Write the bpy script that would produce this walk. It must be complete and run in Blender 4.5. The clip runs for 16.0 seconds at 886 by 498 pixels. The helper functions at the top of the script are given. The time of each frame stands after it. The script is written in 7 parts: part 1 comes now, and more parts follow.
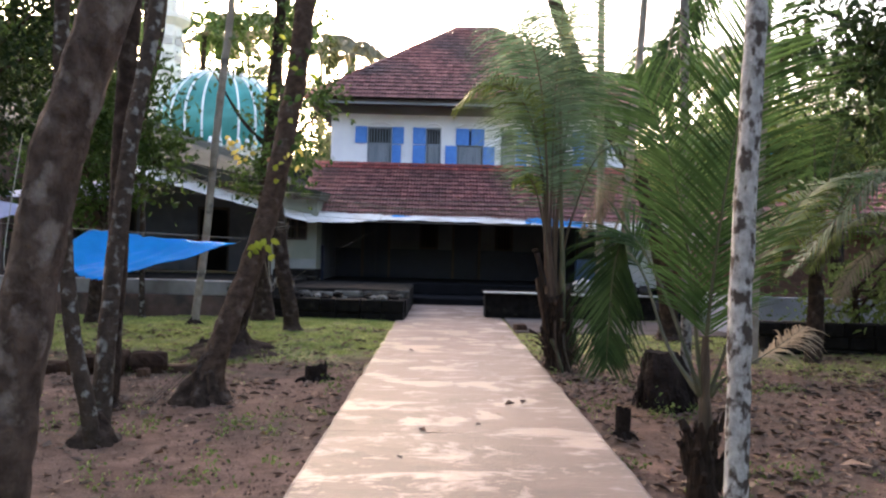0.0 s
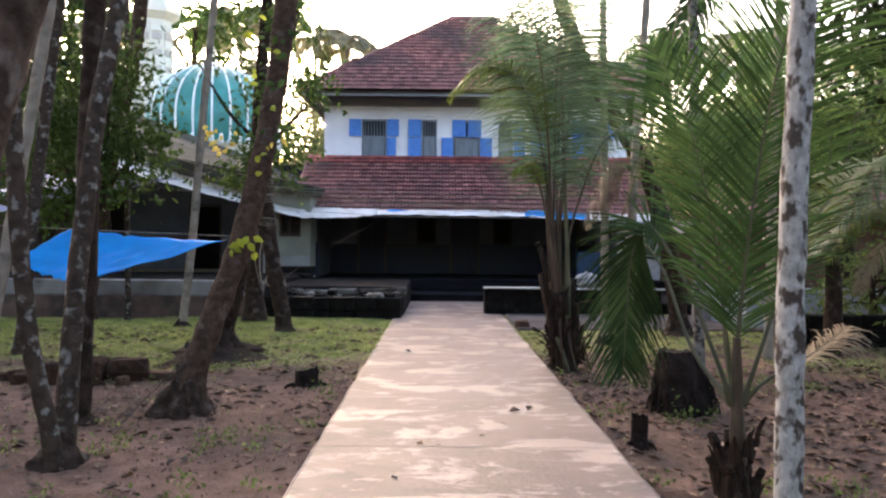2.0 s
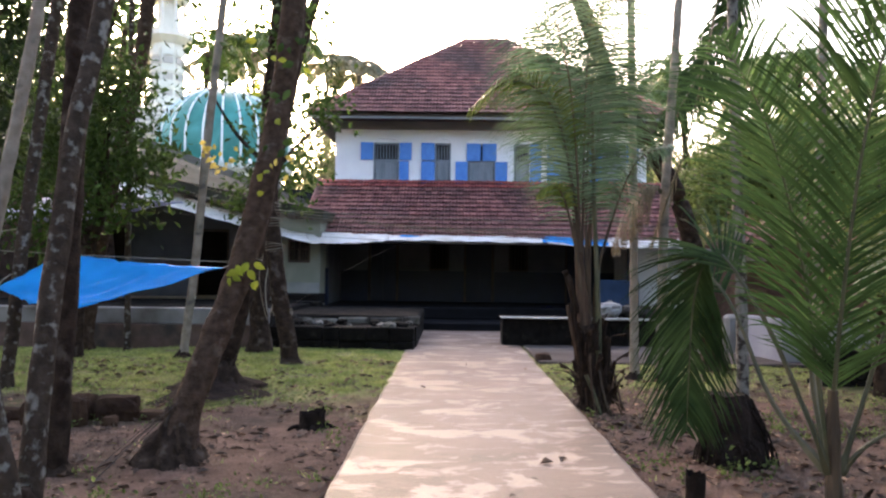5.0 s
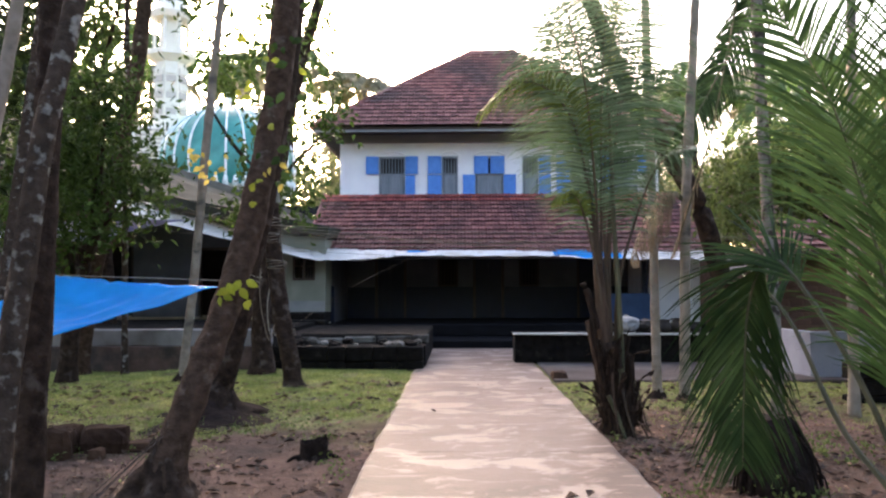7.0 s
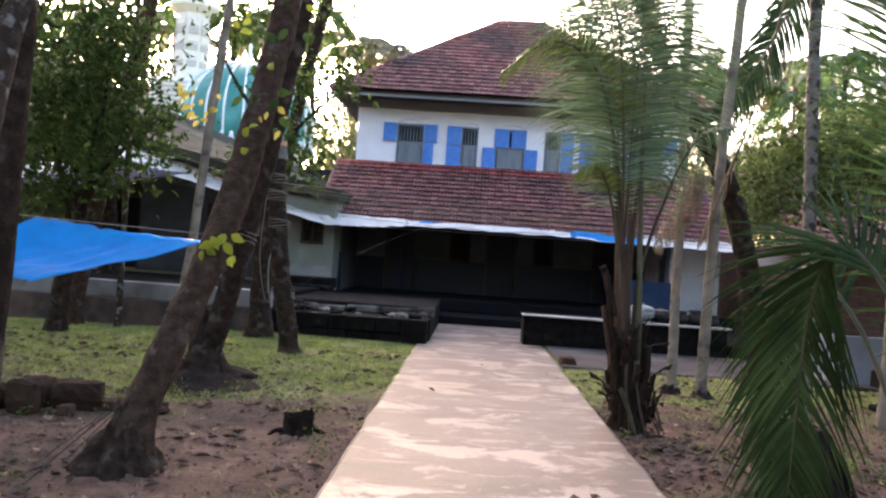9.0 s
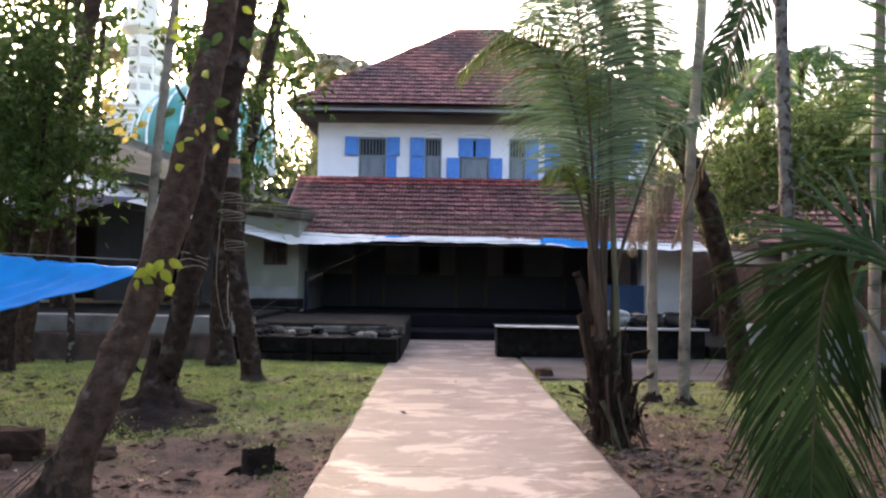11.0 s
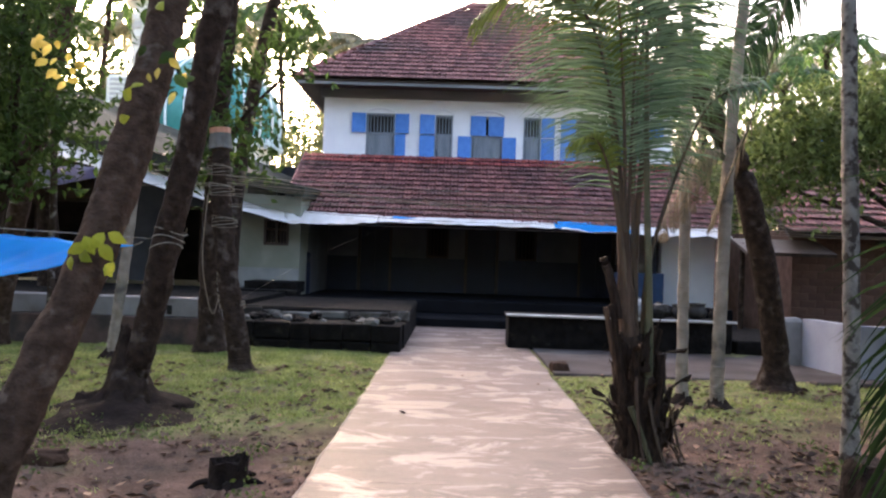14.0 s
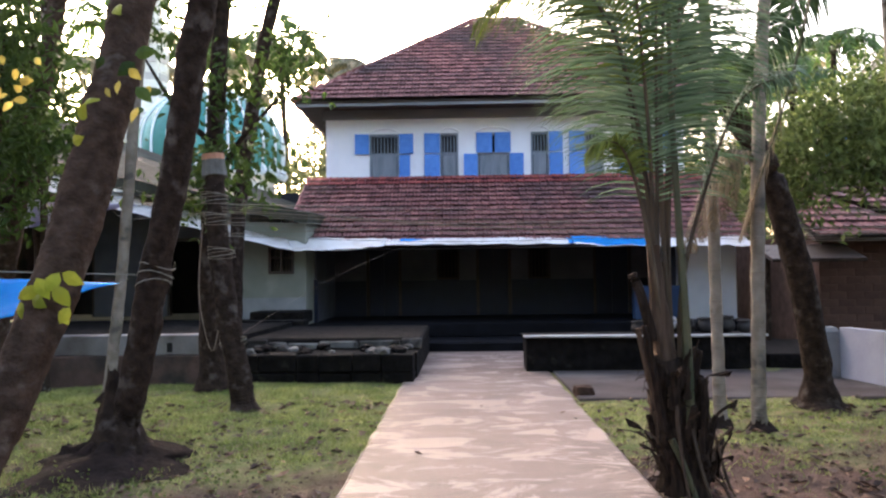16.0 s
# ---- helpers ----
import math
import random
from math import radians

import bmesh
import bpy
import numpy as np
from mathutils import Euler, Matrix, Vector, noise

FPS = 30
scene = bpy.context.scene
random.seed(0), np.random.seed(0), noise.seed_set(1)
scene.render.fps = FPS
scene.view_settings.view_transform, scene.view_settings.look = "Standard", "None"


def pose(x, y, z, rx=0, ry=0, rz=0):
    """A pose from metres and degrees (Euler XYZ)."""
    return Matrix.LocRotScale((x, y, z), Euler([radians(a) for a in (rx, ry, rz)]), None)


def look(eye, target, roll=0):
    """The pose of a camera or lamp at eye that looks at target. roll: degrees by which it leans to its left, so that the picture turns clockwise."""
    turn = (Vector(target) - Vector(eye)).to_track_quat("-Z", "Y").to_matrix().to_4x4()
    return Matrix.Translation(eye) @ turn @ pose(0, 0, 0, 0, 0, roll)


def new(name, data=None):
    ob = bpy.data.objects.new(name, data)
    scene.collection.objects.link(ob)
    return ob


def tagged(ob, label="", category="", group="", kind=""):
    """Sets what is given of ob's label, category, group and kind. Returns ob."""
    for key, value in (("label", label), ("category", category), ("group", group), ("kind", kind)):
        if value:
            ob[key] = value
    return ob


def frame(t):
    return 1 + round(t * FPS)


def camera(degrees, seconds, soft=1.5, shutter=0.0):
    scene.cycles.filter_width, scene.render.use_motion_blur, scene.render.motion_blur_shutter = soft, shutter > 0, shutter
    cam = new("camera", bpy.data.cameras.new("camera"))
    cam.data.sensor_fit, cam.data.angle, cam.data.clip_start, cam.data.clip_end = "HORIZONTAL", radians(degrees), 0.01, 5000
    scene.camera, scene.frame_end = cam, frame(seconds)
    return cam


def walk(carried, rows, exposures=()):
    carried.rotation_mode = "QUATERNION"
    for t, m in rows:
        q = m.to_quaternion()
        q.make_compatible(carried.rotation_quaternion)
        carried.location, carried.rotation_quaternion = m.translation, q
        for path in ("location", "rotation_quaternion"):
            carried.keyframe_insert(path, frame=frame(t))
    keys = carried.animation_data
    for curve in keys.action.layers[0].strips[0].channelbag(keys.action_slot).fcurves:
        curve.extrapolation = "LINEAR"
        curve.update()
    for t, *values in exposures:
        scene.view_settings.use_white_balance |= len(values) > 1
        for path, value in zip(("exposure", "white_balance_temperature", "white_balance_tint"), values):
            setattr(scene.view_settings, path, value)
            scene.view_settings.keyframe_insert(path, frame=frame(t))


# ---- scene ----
cam = camera(60.0, 16.0, soft=2.3)
PATH = [
    (0, (-0.05, 0.342, 1.301), (-0.047, 2.342, 1.299), 1.4),
    (0.5, (-0.063, 0.467, 1.31), (-0.016, 2.467, 1.283), 2.4),
    (1, (-0.071, 0.595, 1.311), (0.005, 2.594, 1.286), 1.9),
    (1.5, (-0.079, 0.681, 1.295), (-0.025, 2.68, 1.272), 1.0),
    (2, (-0.039, 0.846, 1.308), (-0.031, 2.846, 1.291), 0.5),
    (2.5, (-0.039, 0.934, 1.306), (-0.062, 2.934, 1.302), 1.1),
    (3, (-0.056, 1.067, 1.291), (-0.083, 3.067, 1.292), 1.7),
    (3.5, (-0.089, 1.187, 1.308), (-0.102, 3.187, 1.317), 1.4),
    (4, (-0.108, 1.288, 1.313), (-0.113, 3.288, 1.336), 0.6),
    (6.5, (-0.13, 1.878, 1.333), (-0.174, 3.876, 1.419), 1.1),
    (7, (-0.137, 2.002, 1.311), (-0.178, 3.999, 1.404), -0.2),
    (7.5, (-0.118, 2.126, 1.315), (-0.188, 4.123, 1.404), -0.4),
    (8, (-0.101, 2.242, 1.321), (-0.208, 4.238, 1.398), 0.5),
    (8.5, (-0.101, 2.358, 1.31), (-0.218, 4.354, 1.356), 2.3),
    (9, (-0.101, 2.534, 1.28), (-0.178, 4.533, 1.307), 3.9),
    (9.5, (-0.081, 2.607, 1.284), (-0.093, 4.607, 1.31), 2.8),
    (10, (-0.047, 2.702, 1.286), (-0.064, 4.701, 1.327), 1.4),
    (12.5, (-0.076, 3.34, 1.303), (-0.063, 5.339, 1.373), 0.4),
    (13, (-0.042, 3.5, 1.295), (-0.048, 5.5, 1.353), 0.2),
    (13.5, (-0.016, 3.614, 1.302), (-0.049, 5.613, 1.345), 0.9),
    (14, (-0.031, 3.751, 1.284), (-0.059, 5.751, 1.306), 1.9),
    (14.5, (-0.042, 3.874, 1.296), (-0.041, 5.873, 1.322), 1.7),
    (15, (-0.061, 4.003, 1.298), (-0.051, 6.002, 1.346), 0.7),
    (15.5, (-0.055, 4.121, 1.287), (-0.076, 6.12, 1.352), -0.3),
    (16, (-0.041, 4.265, 1.309), (-0.096, 6.263, 1.384), -0.7),
]
walk(cam, [(t, look(eye, target, roll)) for t, eye, target, roll in PATH], [(0, 3.10, 6700, 21), (16, 3.22, 6650, 22)])

# ---- sky, sun ----
SUN_EL, SUN_AZ = 15.0, -22.0      # degrees; azimuth from +y towards +x
world = bpy.data.worlds.new("sky")
scene.world = world
world.use_nodes = True
wn = world.node_tree
sky = wn.nodes.new("ShaderNodeTexSky")
sky.sky_type = "NISHITA"
sky.sun_disc = False
sky.sun_elevation, sky.sun_rotation = radians(SUN_EL), radians(SUN_AZ)
sky.air_density, sky.dust_density, sky.ozone_density = 1.0, 6.0, 0.8
wn.links.new(sky.outputs[0], wn.nodes["Background"].inputs[0])
wn.nodes["Background"].inputs[1].default_value = 0.15
sun = new("sun", bpy.data.lights.new("sun", "SUN"))
sun.data.energy, sun.data.angle, sun.data.color = 2.6, radians(10), (1.0, 0.86, 0.68)
sun.matrix_world = look((0, 0, 0), (-math.sin(radians(SUN_AZ)) * math.cos(radians(SUN_EL)),
                                    -math.cos(radians(SUN_AZ)) * math.cos(radians(SUN_EL)), -math.sin(radians(SUN_EL))))

# ---- materials ----


def mat(name, c1, c2=None, scale=6.0, rough=0.8, bump=0.0, bump_scale=40.0, stretch=(1, 1, 1), stain=None, stain_scale=1.0,
        stain_lo=0.5, stain_hi=0.65, metal=0.0, vary=0.0, island=0.0, clear=0.0, detail=5.0):
    """Two-colour grain, an optional larger stain colour, bump, and variation by object or by island."""
    m = bpy.data.materials.new(name)
    m.use_nodes = True
    t = m.node_tree
    b = t.nodes["Principled BSDF"]
    co = t.nodes.new("ShaderNodeTexCoord")
    mp = t.nodes.new("ShaderNodeMapping")
    mp.inputs["Scale"].default_value = stretch
    t.links.new(co.outputs["Object"], mp.inputs[0])
    n = t.nodes.new("ShaderNodeTexNoise")
    n.inputs["Scale"].default_value, n.inputs["Detail"].default_value = scale, detail
    t.links.new(mp.outputs[0], n.inputs["Vector"])
    r = t.nodes.new("ShaderNodeValToRGB")
    r.color_ramp.elements[0].position, r.color_ramp.elements[1].position = 0.35, 0.65
    r.color_ramp.elements[0].color, r.color_ramp.elements[1].color = (*c1, 1), (*(c2 or c1), 1)
    t.links.new(n.outputs["Fac"], r.inputs[0])
    out = r.outputs[0]
    if stain:
        n2 = t.nodes.new("ShaderNodeTexNoise")
        n2.inputs["Scale"].default_value, n2.inputs["Detail"].default_value = stain_scale, 6.0
        t.links.new(mp.outputs[0], n2.inputs["Vector"])
        r2 = t.nodes.new("ShaderNodeValToRGB")
        r2.color_ramp.elements[0].position, r2.color_ramp.elements[1].position = stain_lo, stain_hi
        t.links.new(n2.outputs["Fac"], r2.inputs[0])
        mx = t.nodes.new("ShaderNodeMixRGB")
        t.links.new(r2.outputs[0], mx.inputs[0])
        t.links.new(out, mx.inputs[1])
        mx.inputs[2].default_value = (*stain, 1)
        out = mx.outputs[0]
    if vary or island:
        src = t.nodes.new("ShaderNodeObjectInfo").outputs["Random"] if vary else t.nodes.new("ShaderNodeNewGeometry").outputs["Random Per Island"]
        k = vary or island
        mr = t.nodes.new("ShaderNodeMapRange")
        mr.inputs["To Min"].default_value, mr.inputs["To Max"].default_value = 1 - k, 1 + k
        t.links.new(src, mr.inputs[0])
        hs = t.nodes.new("ShaderNodeHueSaturation")
        t.links.new(mr.outputs[0], hs.inputs["Value"])
        t.links.new(out, hs.inputs["Color"])
        out = hs.outputs[0]
    t.links.new(out, b.inputs["Base Color"])
    b.inputs["Roughness"].default_value, b.inputs["Metallic"].default_value = rough, metal
    b.inputs["Specular IOR Level"].default_value = 0.1 if clear else 0.1 if rough > 0.84 else 0.4
    if bump:
        n3 = t.nodes.new("ShaderNodeTexNoise")
        n3.inputs["Scale"].default_value, n3.inputs["Detail"].default_value = bump_scale, 6.0
        t.links.new(mp.outputs[0], n3.inputs["Vector"])
        bp = t.nodes.new("ShaderNodeBump")
        bp.inputs["Strength"].default_value, bp.inputs["Distance"].default_value = bump, 0.02
        t.links.new(n3.outputs["Fac"], bp.inputs["Height"])
        t.links.new(bp.outputs[0], b.inputs["Normal"])
    if clear:
        tr = t.nodes.new("ShaderNodeBsdfTranslucent")
        t.links.new(out, tr.inputs["Color"])
        ms = t.nodes.new("ShaderNodeMixShader")
        ms.inputs[0].default_value = clear
        t.links.new(b.outputs[0], ms.inputs[1])
        t.links.new(tr.outputs[0], ms.inputs[2])
        t.links.new(ms.outputs[0], t.nodes["Material Output"].inputs[0])
    return m


M_PLASTER = mat("white_plaster", (0.74, 0.75, 0.78), (0.80, 0.81, 0.83), 2.0, 0.85, 0.15, 30, stain=(0.60, 0.62, 0.64), stain_scale=1.3, stain_lo=0.58, stain_hi=0.8)
M_GREENWALL = mat("pale_green_plaster", (0.205, 0.218, 0.172), (0.232, 0.242, 0.198), 2.5, 0.85, 0.15, 30, stain=(0.30, 0.31, 0.255), stain_scale=1.6, stain_lo=0.58, stain_hi=0.8)
M_GREYDADO = mat("grey_dado_paint", (0.20, 0.21, 0.21), (0.26, 0.27, 0.26), 3, 0.7, 0.1)
M_BLUE = mat("blue_shutter_paint", (0.045, 0.19, 0.56), (0.06, 0.23, 0.62), 9, 0.45, 0.12, 60, vary=0.08)
# Real blue paint, deepened so that its colour includes the veranda shade.
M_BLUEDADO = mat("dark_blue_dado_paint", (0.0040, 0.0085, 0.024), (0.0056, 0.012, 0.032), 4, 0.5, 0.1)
M_GREYWOOD = mat("blue_grey_wood", (0.13, 0.16, 0.19), (0.19, 0.22, 0.25), 8, 0.6, 0.2, 50, stretch=(1, 1, 0.2))
M_BEAM = mat("grey_eave_board", (0.16, 0.17, 0.18), (0.23, 0.23, 0.24), 5, 0.7, 0.2, 30, stretch=(0.2, 1, 1))
M_DARKWOOD = mat("dark_brown_wood", (0.035, 0.025, 0.02), (0.06, 0.04, 0.03), 7, 0.6, 0.2)
# Near-black colour stands for shade inside rooms and openings.
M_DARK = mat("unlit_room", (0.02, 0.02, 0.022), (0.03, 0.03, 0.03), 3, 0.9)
M_TILE = mat("clay_roof_tile", (0.215, 0.085, 0.078), (0.330, 0.140, 0.122), 5, 0.8, 0.3, 60, stain=(0.115, 0.070, 0.066), stain_scale=0.8, stain_lo=0.42, stain_hi=0.66, vary=0.3)
M_TILE2 = mat("clay_roof_tile_far", (0.215, 0.085, 0.078), (0.330, 0.140, 0.122), 5, 0.8, 0.3, 60, stain=(0.115, 0.070, 0.066), stain_scale=0.8, stain_lo=0.42, stain_hi=0.66, island=0.3)
M_TILERED = mat("sheltered_red_tile", (0.300, 0.070, 0.062), (0.390, 0.105, 0.090), 5, 0.75, 0.25, 60, island=0.25)
M_PAVE = mat("grey_yard_concrete", (0.058, 0.047, 0.044), (0.088, 0.071, 0.066), 1.5, 0.9, 0.3, 30, stain=(0.105, 0.095, 0.09), stain_scale=0.8)
M_LEDGE = mat("mossy_black_masonry", (0.005, 0.0045, 0.004), (0.013, 0.011, 0.010), 7, 0.95, 0.9, 16, stain=(0.034, 0.031, 0.025), stain_scale=4, stain_lo=0.6, stain_hi=0.72, detail=8)
M_LEDGETOP = mat("weathered_lime_plaster", (0.108, 0.103, 0.092), (0.184, 0.178, 0.162), 4, 0.9, 0.8, 14, stain=(0.05, 0.045, 0.04), stain_scale=2.2, stain_lo=0.48, stain_hi=0.58)
M_WHITEBAND = mat("dirty_whitewash", (0.190, 0.184, 0.184), (0.270, 0.264, 0.262), 3, 0.85, 0.3, 20, stain=(0.12, 0.108, 0.10), stain_scale=1.5)
M_BROWNBAND = mat("brown_plinth", (0.086, 0.058, 0.048), (0.144, 0.096, 0.082), 4, 0.9, 0.5, 18, stain=(0.05, 0.045, 0.04), stain_scale=1.8)
M_GREYWALL = mat("lavender_grey_cement", (0.27, 0.275, 0.325), (0.34, 0.345, 0.395), 2, 0.85, 0.2, 25, stain=(0.16, 0.16, 0.175), stain_scale=1.2, stain_lo=0.55, stain_hi=0.8)
M_BRICK = mat("laterite_block", (0.098, 0.054, 0.041), (0.150, 0.086, 0.066), 5, 0.95, 0.8, 24, stain=(0.066, 0.039, 0.032), stain_scale=1.8, stain_lo=0.45, stain_hi=0.7, vary=0.14)
M_MORTAR = mat("mud_mortar", (0.090, 0.052, 0.040), (0.135, 0.080, 0.062), 6, 0.95, 0.6)
M_BARK = mat("coconut_bark", (0.036, 0.023, 0.016), (0.078, 0.050, 0.036), 14, 0.95, 1.0, 26, stretch=(1, 1, 1.25), stain=(0.12, 0.094, 0.076), stain_scale=8, stain_lo=0.58, stain_hi=0.72, detail=9)
M_BARKDARK = mat("dark_rough_bark", (0.020, 0.013, 0.010), (0.046, 0.031, 0.023), 12, 0.95, 1.0, 24, stain=(0.095, 0.078, 0.066), stain_scale=6, stain_lo=0.57, stain_hi=0.7, detail=8)
M_LICHEN = mat("lichen_patched_areca_bark", (0.24, 0.235, 0.22), (0.42, 0.41, 0.39), 26, 0.9, 0.5, 40, stretch=(1.3, 1.3, 0.9), stain=(0.062, 0.050, 0.042), stain_scale=17, stain_lo=0.50, stain_hi=0.60, detail=8)
M_ARECA = mat("pale_areca_bark", (0.196, 0.162, 0.129), (0.295, 0.255, 0.210), 8, 0.9, 0.4, 30, stain=(0.11, 0.10, 0.085), stain_scale=4, stain_lo=0.55, stain_hi=0.65)
M_LICHENDARK = mat("dark_lichen_bark", (0.034, 0.025, 0.019), (0.064, 0.046, 0.035), 14, 0.95, 0.9, 30, stain=(0.20, 0.19, 0.17), stain_scale=13, stain_lo=0.55, stain_hi=0.66)
M_BARKGREY = mat("grey_brown_coconut_bark", (0.042, 0.030, 0.024), (0.095, 0.070, 0.056), 15, 0.95, 1.0, 30, stretch=(1, 1, 0.8), stain=(0.17, 0.145, 0.125), stain_scale=8, stain_lo=0.56, stain_hi=0.68, detail=9)
M_ARECAGREY = mat("speckled_grey_areca_bark", (0.125, 0.115, 0.10), (0.20, 0.185, 0.165), 16, 0.9, 0.5, 36, stain=(0.040, 0.033, 0.028), stain_scale=15, stain_lo=0.50, stain_hi=0.60)
M_FIBRE = mat("palm_sheath_fibre", (0.018, 0.012, 0.009), (0.043, 0.028, 0.020), 12, 0.95, 1.0, 40, stretch=(3, 3, 0.6))
M_PETIOLE = mat("palm_petiole", (0.035, 0.042, 0.017), (0.085, 0.075, 0.036), 5, 0.6, 0.2, 30, vary=0.2)
M_STUMP = mat("rotten_stump_wood", (0.010, 0.007, 0.006), (0.025, 0.017, 0.014), 10, 0.95, 1.0, 24)
M_SOILMOUND = mat("root_mound_earth", (0.016, 0.011, 0.009), (0.032, 0.021, 0.017), 8, 0.95, 1.0, 18)
M_STONE = mat("edging_stone", (0.037, 0.021, 0.015), (0.065, 0.038, 0.025), 6, 0.9, 0.8, 18, vary=0.2)
M_TARPBLUE = mat("blue_tarpaulin", (0.002, 0.36, 0.80), (0.003, 0.43, 0.90), 4, 0.35, 0.3, 8, clear=0.5)
M_TARPWHITE = mat("white_plastic_sheet", (0.84, 0.81, 0.77), (0.90, 0.88, 0.85), 5, 0.5, 0.4, 10, stain=(0.72, 0.67, 0.60), stain_scale=2, clear=0.3)
M_TARPLILAC = mat("lilac_plastic_sheet", (0.46, 0.45, 0.62), (0.56, 0.55, 0.70), 4, 0.45, 0.3, 8, clear=0.3)
M_ROPE = mat("pale_rope", (0.252, 0.228, 0.186), (0.312, 0.288, 0.240), 30, 0.9)
M_WIRE = mat("brown_wire", (0.16, 0.12, 0.09), (0.24, 0.19, 0.14), 20, 0.7)
M_DOME = mat("green_dome_paint", (0.014, 0.160, 0.136), (0.022, 0.200, 0.168), 3, 0.4, 0.1, 20, stain=(0.05, 0.30, 0.27), stain_scale=0.7)
M_DOMERIB = mat("white_dome_paint", (0.66, 0.72, 0.70), (0.74, 0.79, 0.77), 5, 0.6)
M_CREAM = mat("cream_minaret_paint", (0.70, 0.68, 0.58), (0.77, 0.75, 0.66), 3, 0.75, 0.1)
# Darker cream puts the shade of pierced lattice into solid panels.
M_LATTICE = mat("minaret_lattice_shade", (0.46, 0.43, 0.38), (0.52, 0.49, 0.43), 3, 0.8)
M_SLAB = mat("mossy_roof_slab", (0.039, 0.040, 0.031), (0.062, 0.062, 0.048), 2.0, 0.95, 0.6, 12, stain=(0.06, 0.065, 0.05), stain_scale=1.0)
M_POLY = mat("silver_plastic_sack", (0.210, 0.218, 0.227), (0.277, 0.281, 0.290), 9, 0.3, 0.6, 15)
M_POT = mat("sooty_pot", (0.016, 0.014, 0.014), (0.034, 0.03, 0.028), 9, 0.7)
M_CAP = mat("orange_cap", (0.40, 0.17, 0.10), (0.50, 0.24, 0.15), 8, 0.7, 0.2)
M_FROND = mat("coconut_leaflet", (0.036, 0.072, 0.023), (0.072, 0.128, 0.040), 4, 0.45, island=0.4, clear=0.40)
# Lime of young growth; on arching fronds it also paints in sunlight.
M_FRONDLIGHT = mat("young_and_sunlit_leaflet", (0.090, 0.128, 0.026), (0.150, 0.188, 0.045), 4, 0.42, island=0.3, clear=0.36)
# Base colour paled towards grey so that it carries the leaflets' sheen.
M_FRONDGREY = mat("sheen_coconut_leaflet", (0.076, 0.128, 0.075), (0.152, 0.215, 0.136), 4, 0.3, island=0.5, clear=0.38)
# Darker leaflet copy: canopy shade on hanging fronds put into the colour.
M_FRONDSHADE = mat("shade_dark_coconut_leaflet", (0.017, 0.036, 0.012), (0.040, 0.070, 0.024), 4, 0.5, island=0.45, clear=0.2)
M_FRONDDRY = mat("dry_coconut_leaflet", (0.17, 0.125, 0.08), (0.27, 0.21, 0.14), 4, 0.7, island=0.3, clear=0.25)
M_LEAF = mat("broad_leaf", (0.035, 0.065, 0.016), (0.07, 0.115, 0.03), 3, 0.45, island=0.4, clear=0.4)
M_LEAFDARK = mat("dark_broad_leaf", (0.018, 0.032, 0.011), (0.036, 0.056, 0.019), 3, 0.45, island=0.4, clear=0.35)
# Far foliage: warm backlight and haze are put into these lighter colours.
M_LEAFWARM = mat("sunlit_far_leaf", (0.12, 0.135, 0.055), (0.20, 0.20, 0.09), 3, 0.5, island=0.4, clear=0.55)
M_LEAFHAZE = mat("haze_paled_leaf", (0.16, 0.165, 0.115), (0.26, 0.255, 0.18), 3, 0.5, island=0.35, clear=0.55)
M_BARKHAZE = mat("haze_paled_bark", (0.14, 0.12, 0.10), (0.22, 0.19, 0.16), 4, 0.9, 0.3)
M_LEAFLIME = mat("lime_vine_leaf", (0.22, 0.27, 0.03), (0.34, 0.36, 0.05), 5, 0.4, island=0.3, clear=0.45)
M_LEAFYELLOW = mat("yellow_vine_leaf", (0.50, 0.38, 0.07), (0.64, 0.50, 0.13), 12, 0.5, island=0.3, clear=0.45)
M_GRASS = mat("short_grass", (0.189, 0.253, 0.073), (0.382, 0.404, 0.143), 3, 0.6, island=0.4, clear=0.35)
M_LITTER = mat("fallen_leaf", (0.050, 0.029, 0.019), (0.150, 0.085, 0.052), 5, 0.7, island=0.6)
M_CRUMB = mat("earth_crumb", (0.06, 0.038, 0.03), (0.17, 0.11, 0.087), 30, 0.95, island=0.5)
M_LITTERPALE = mat("pale_fallen_leaf", (0.26, 0.15, 0.09), (0.36, 0.22, 0.14), 6, 0.8, island=0.3)


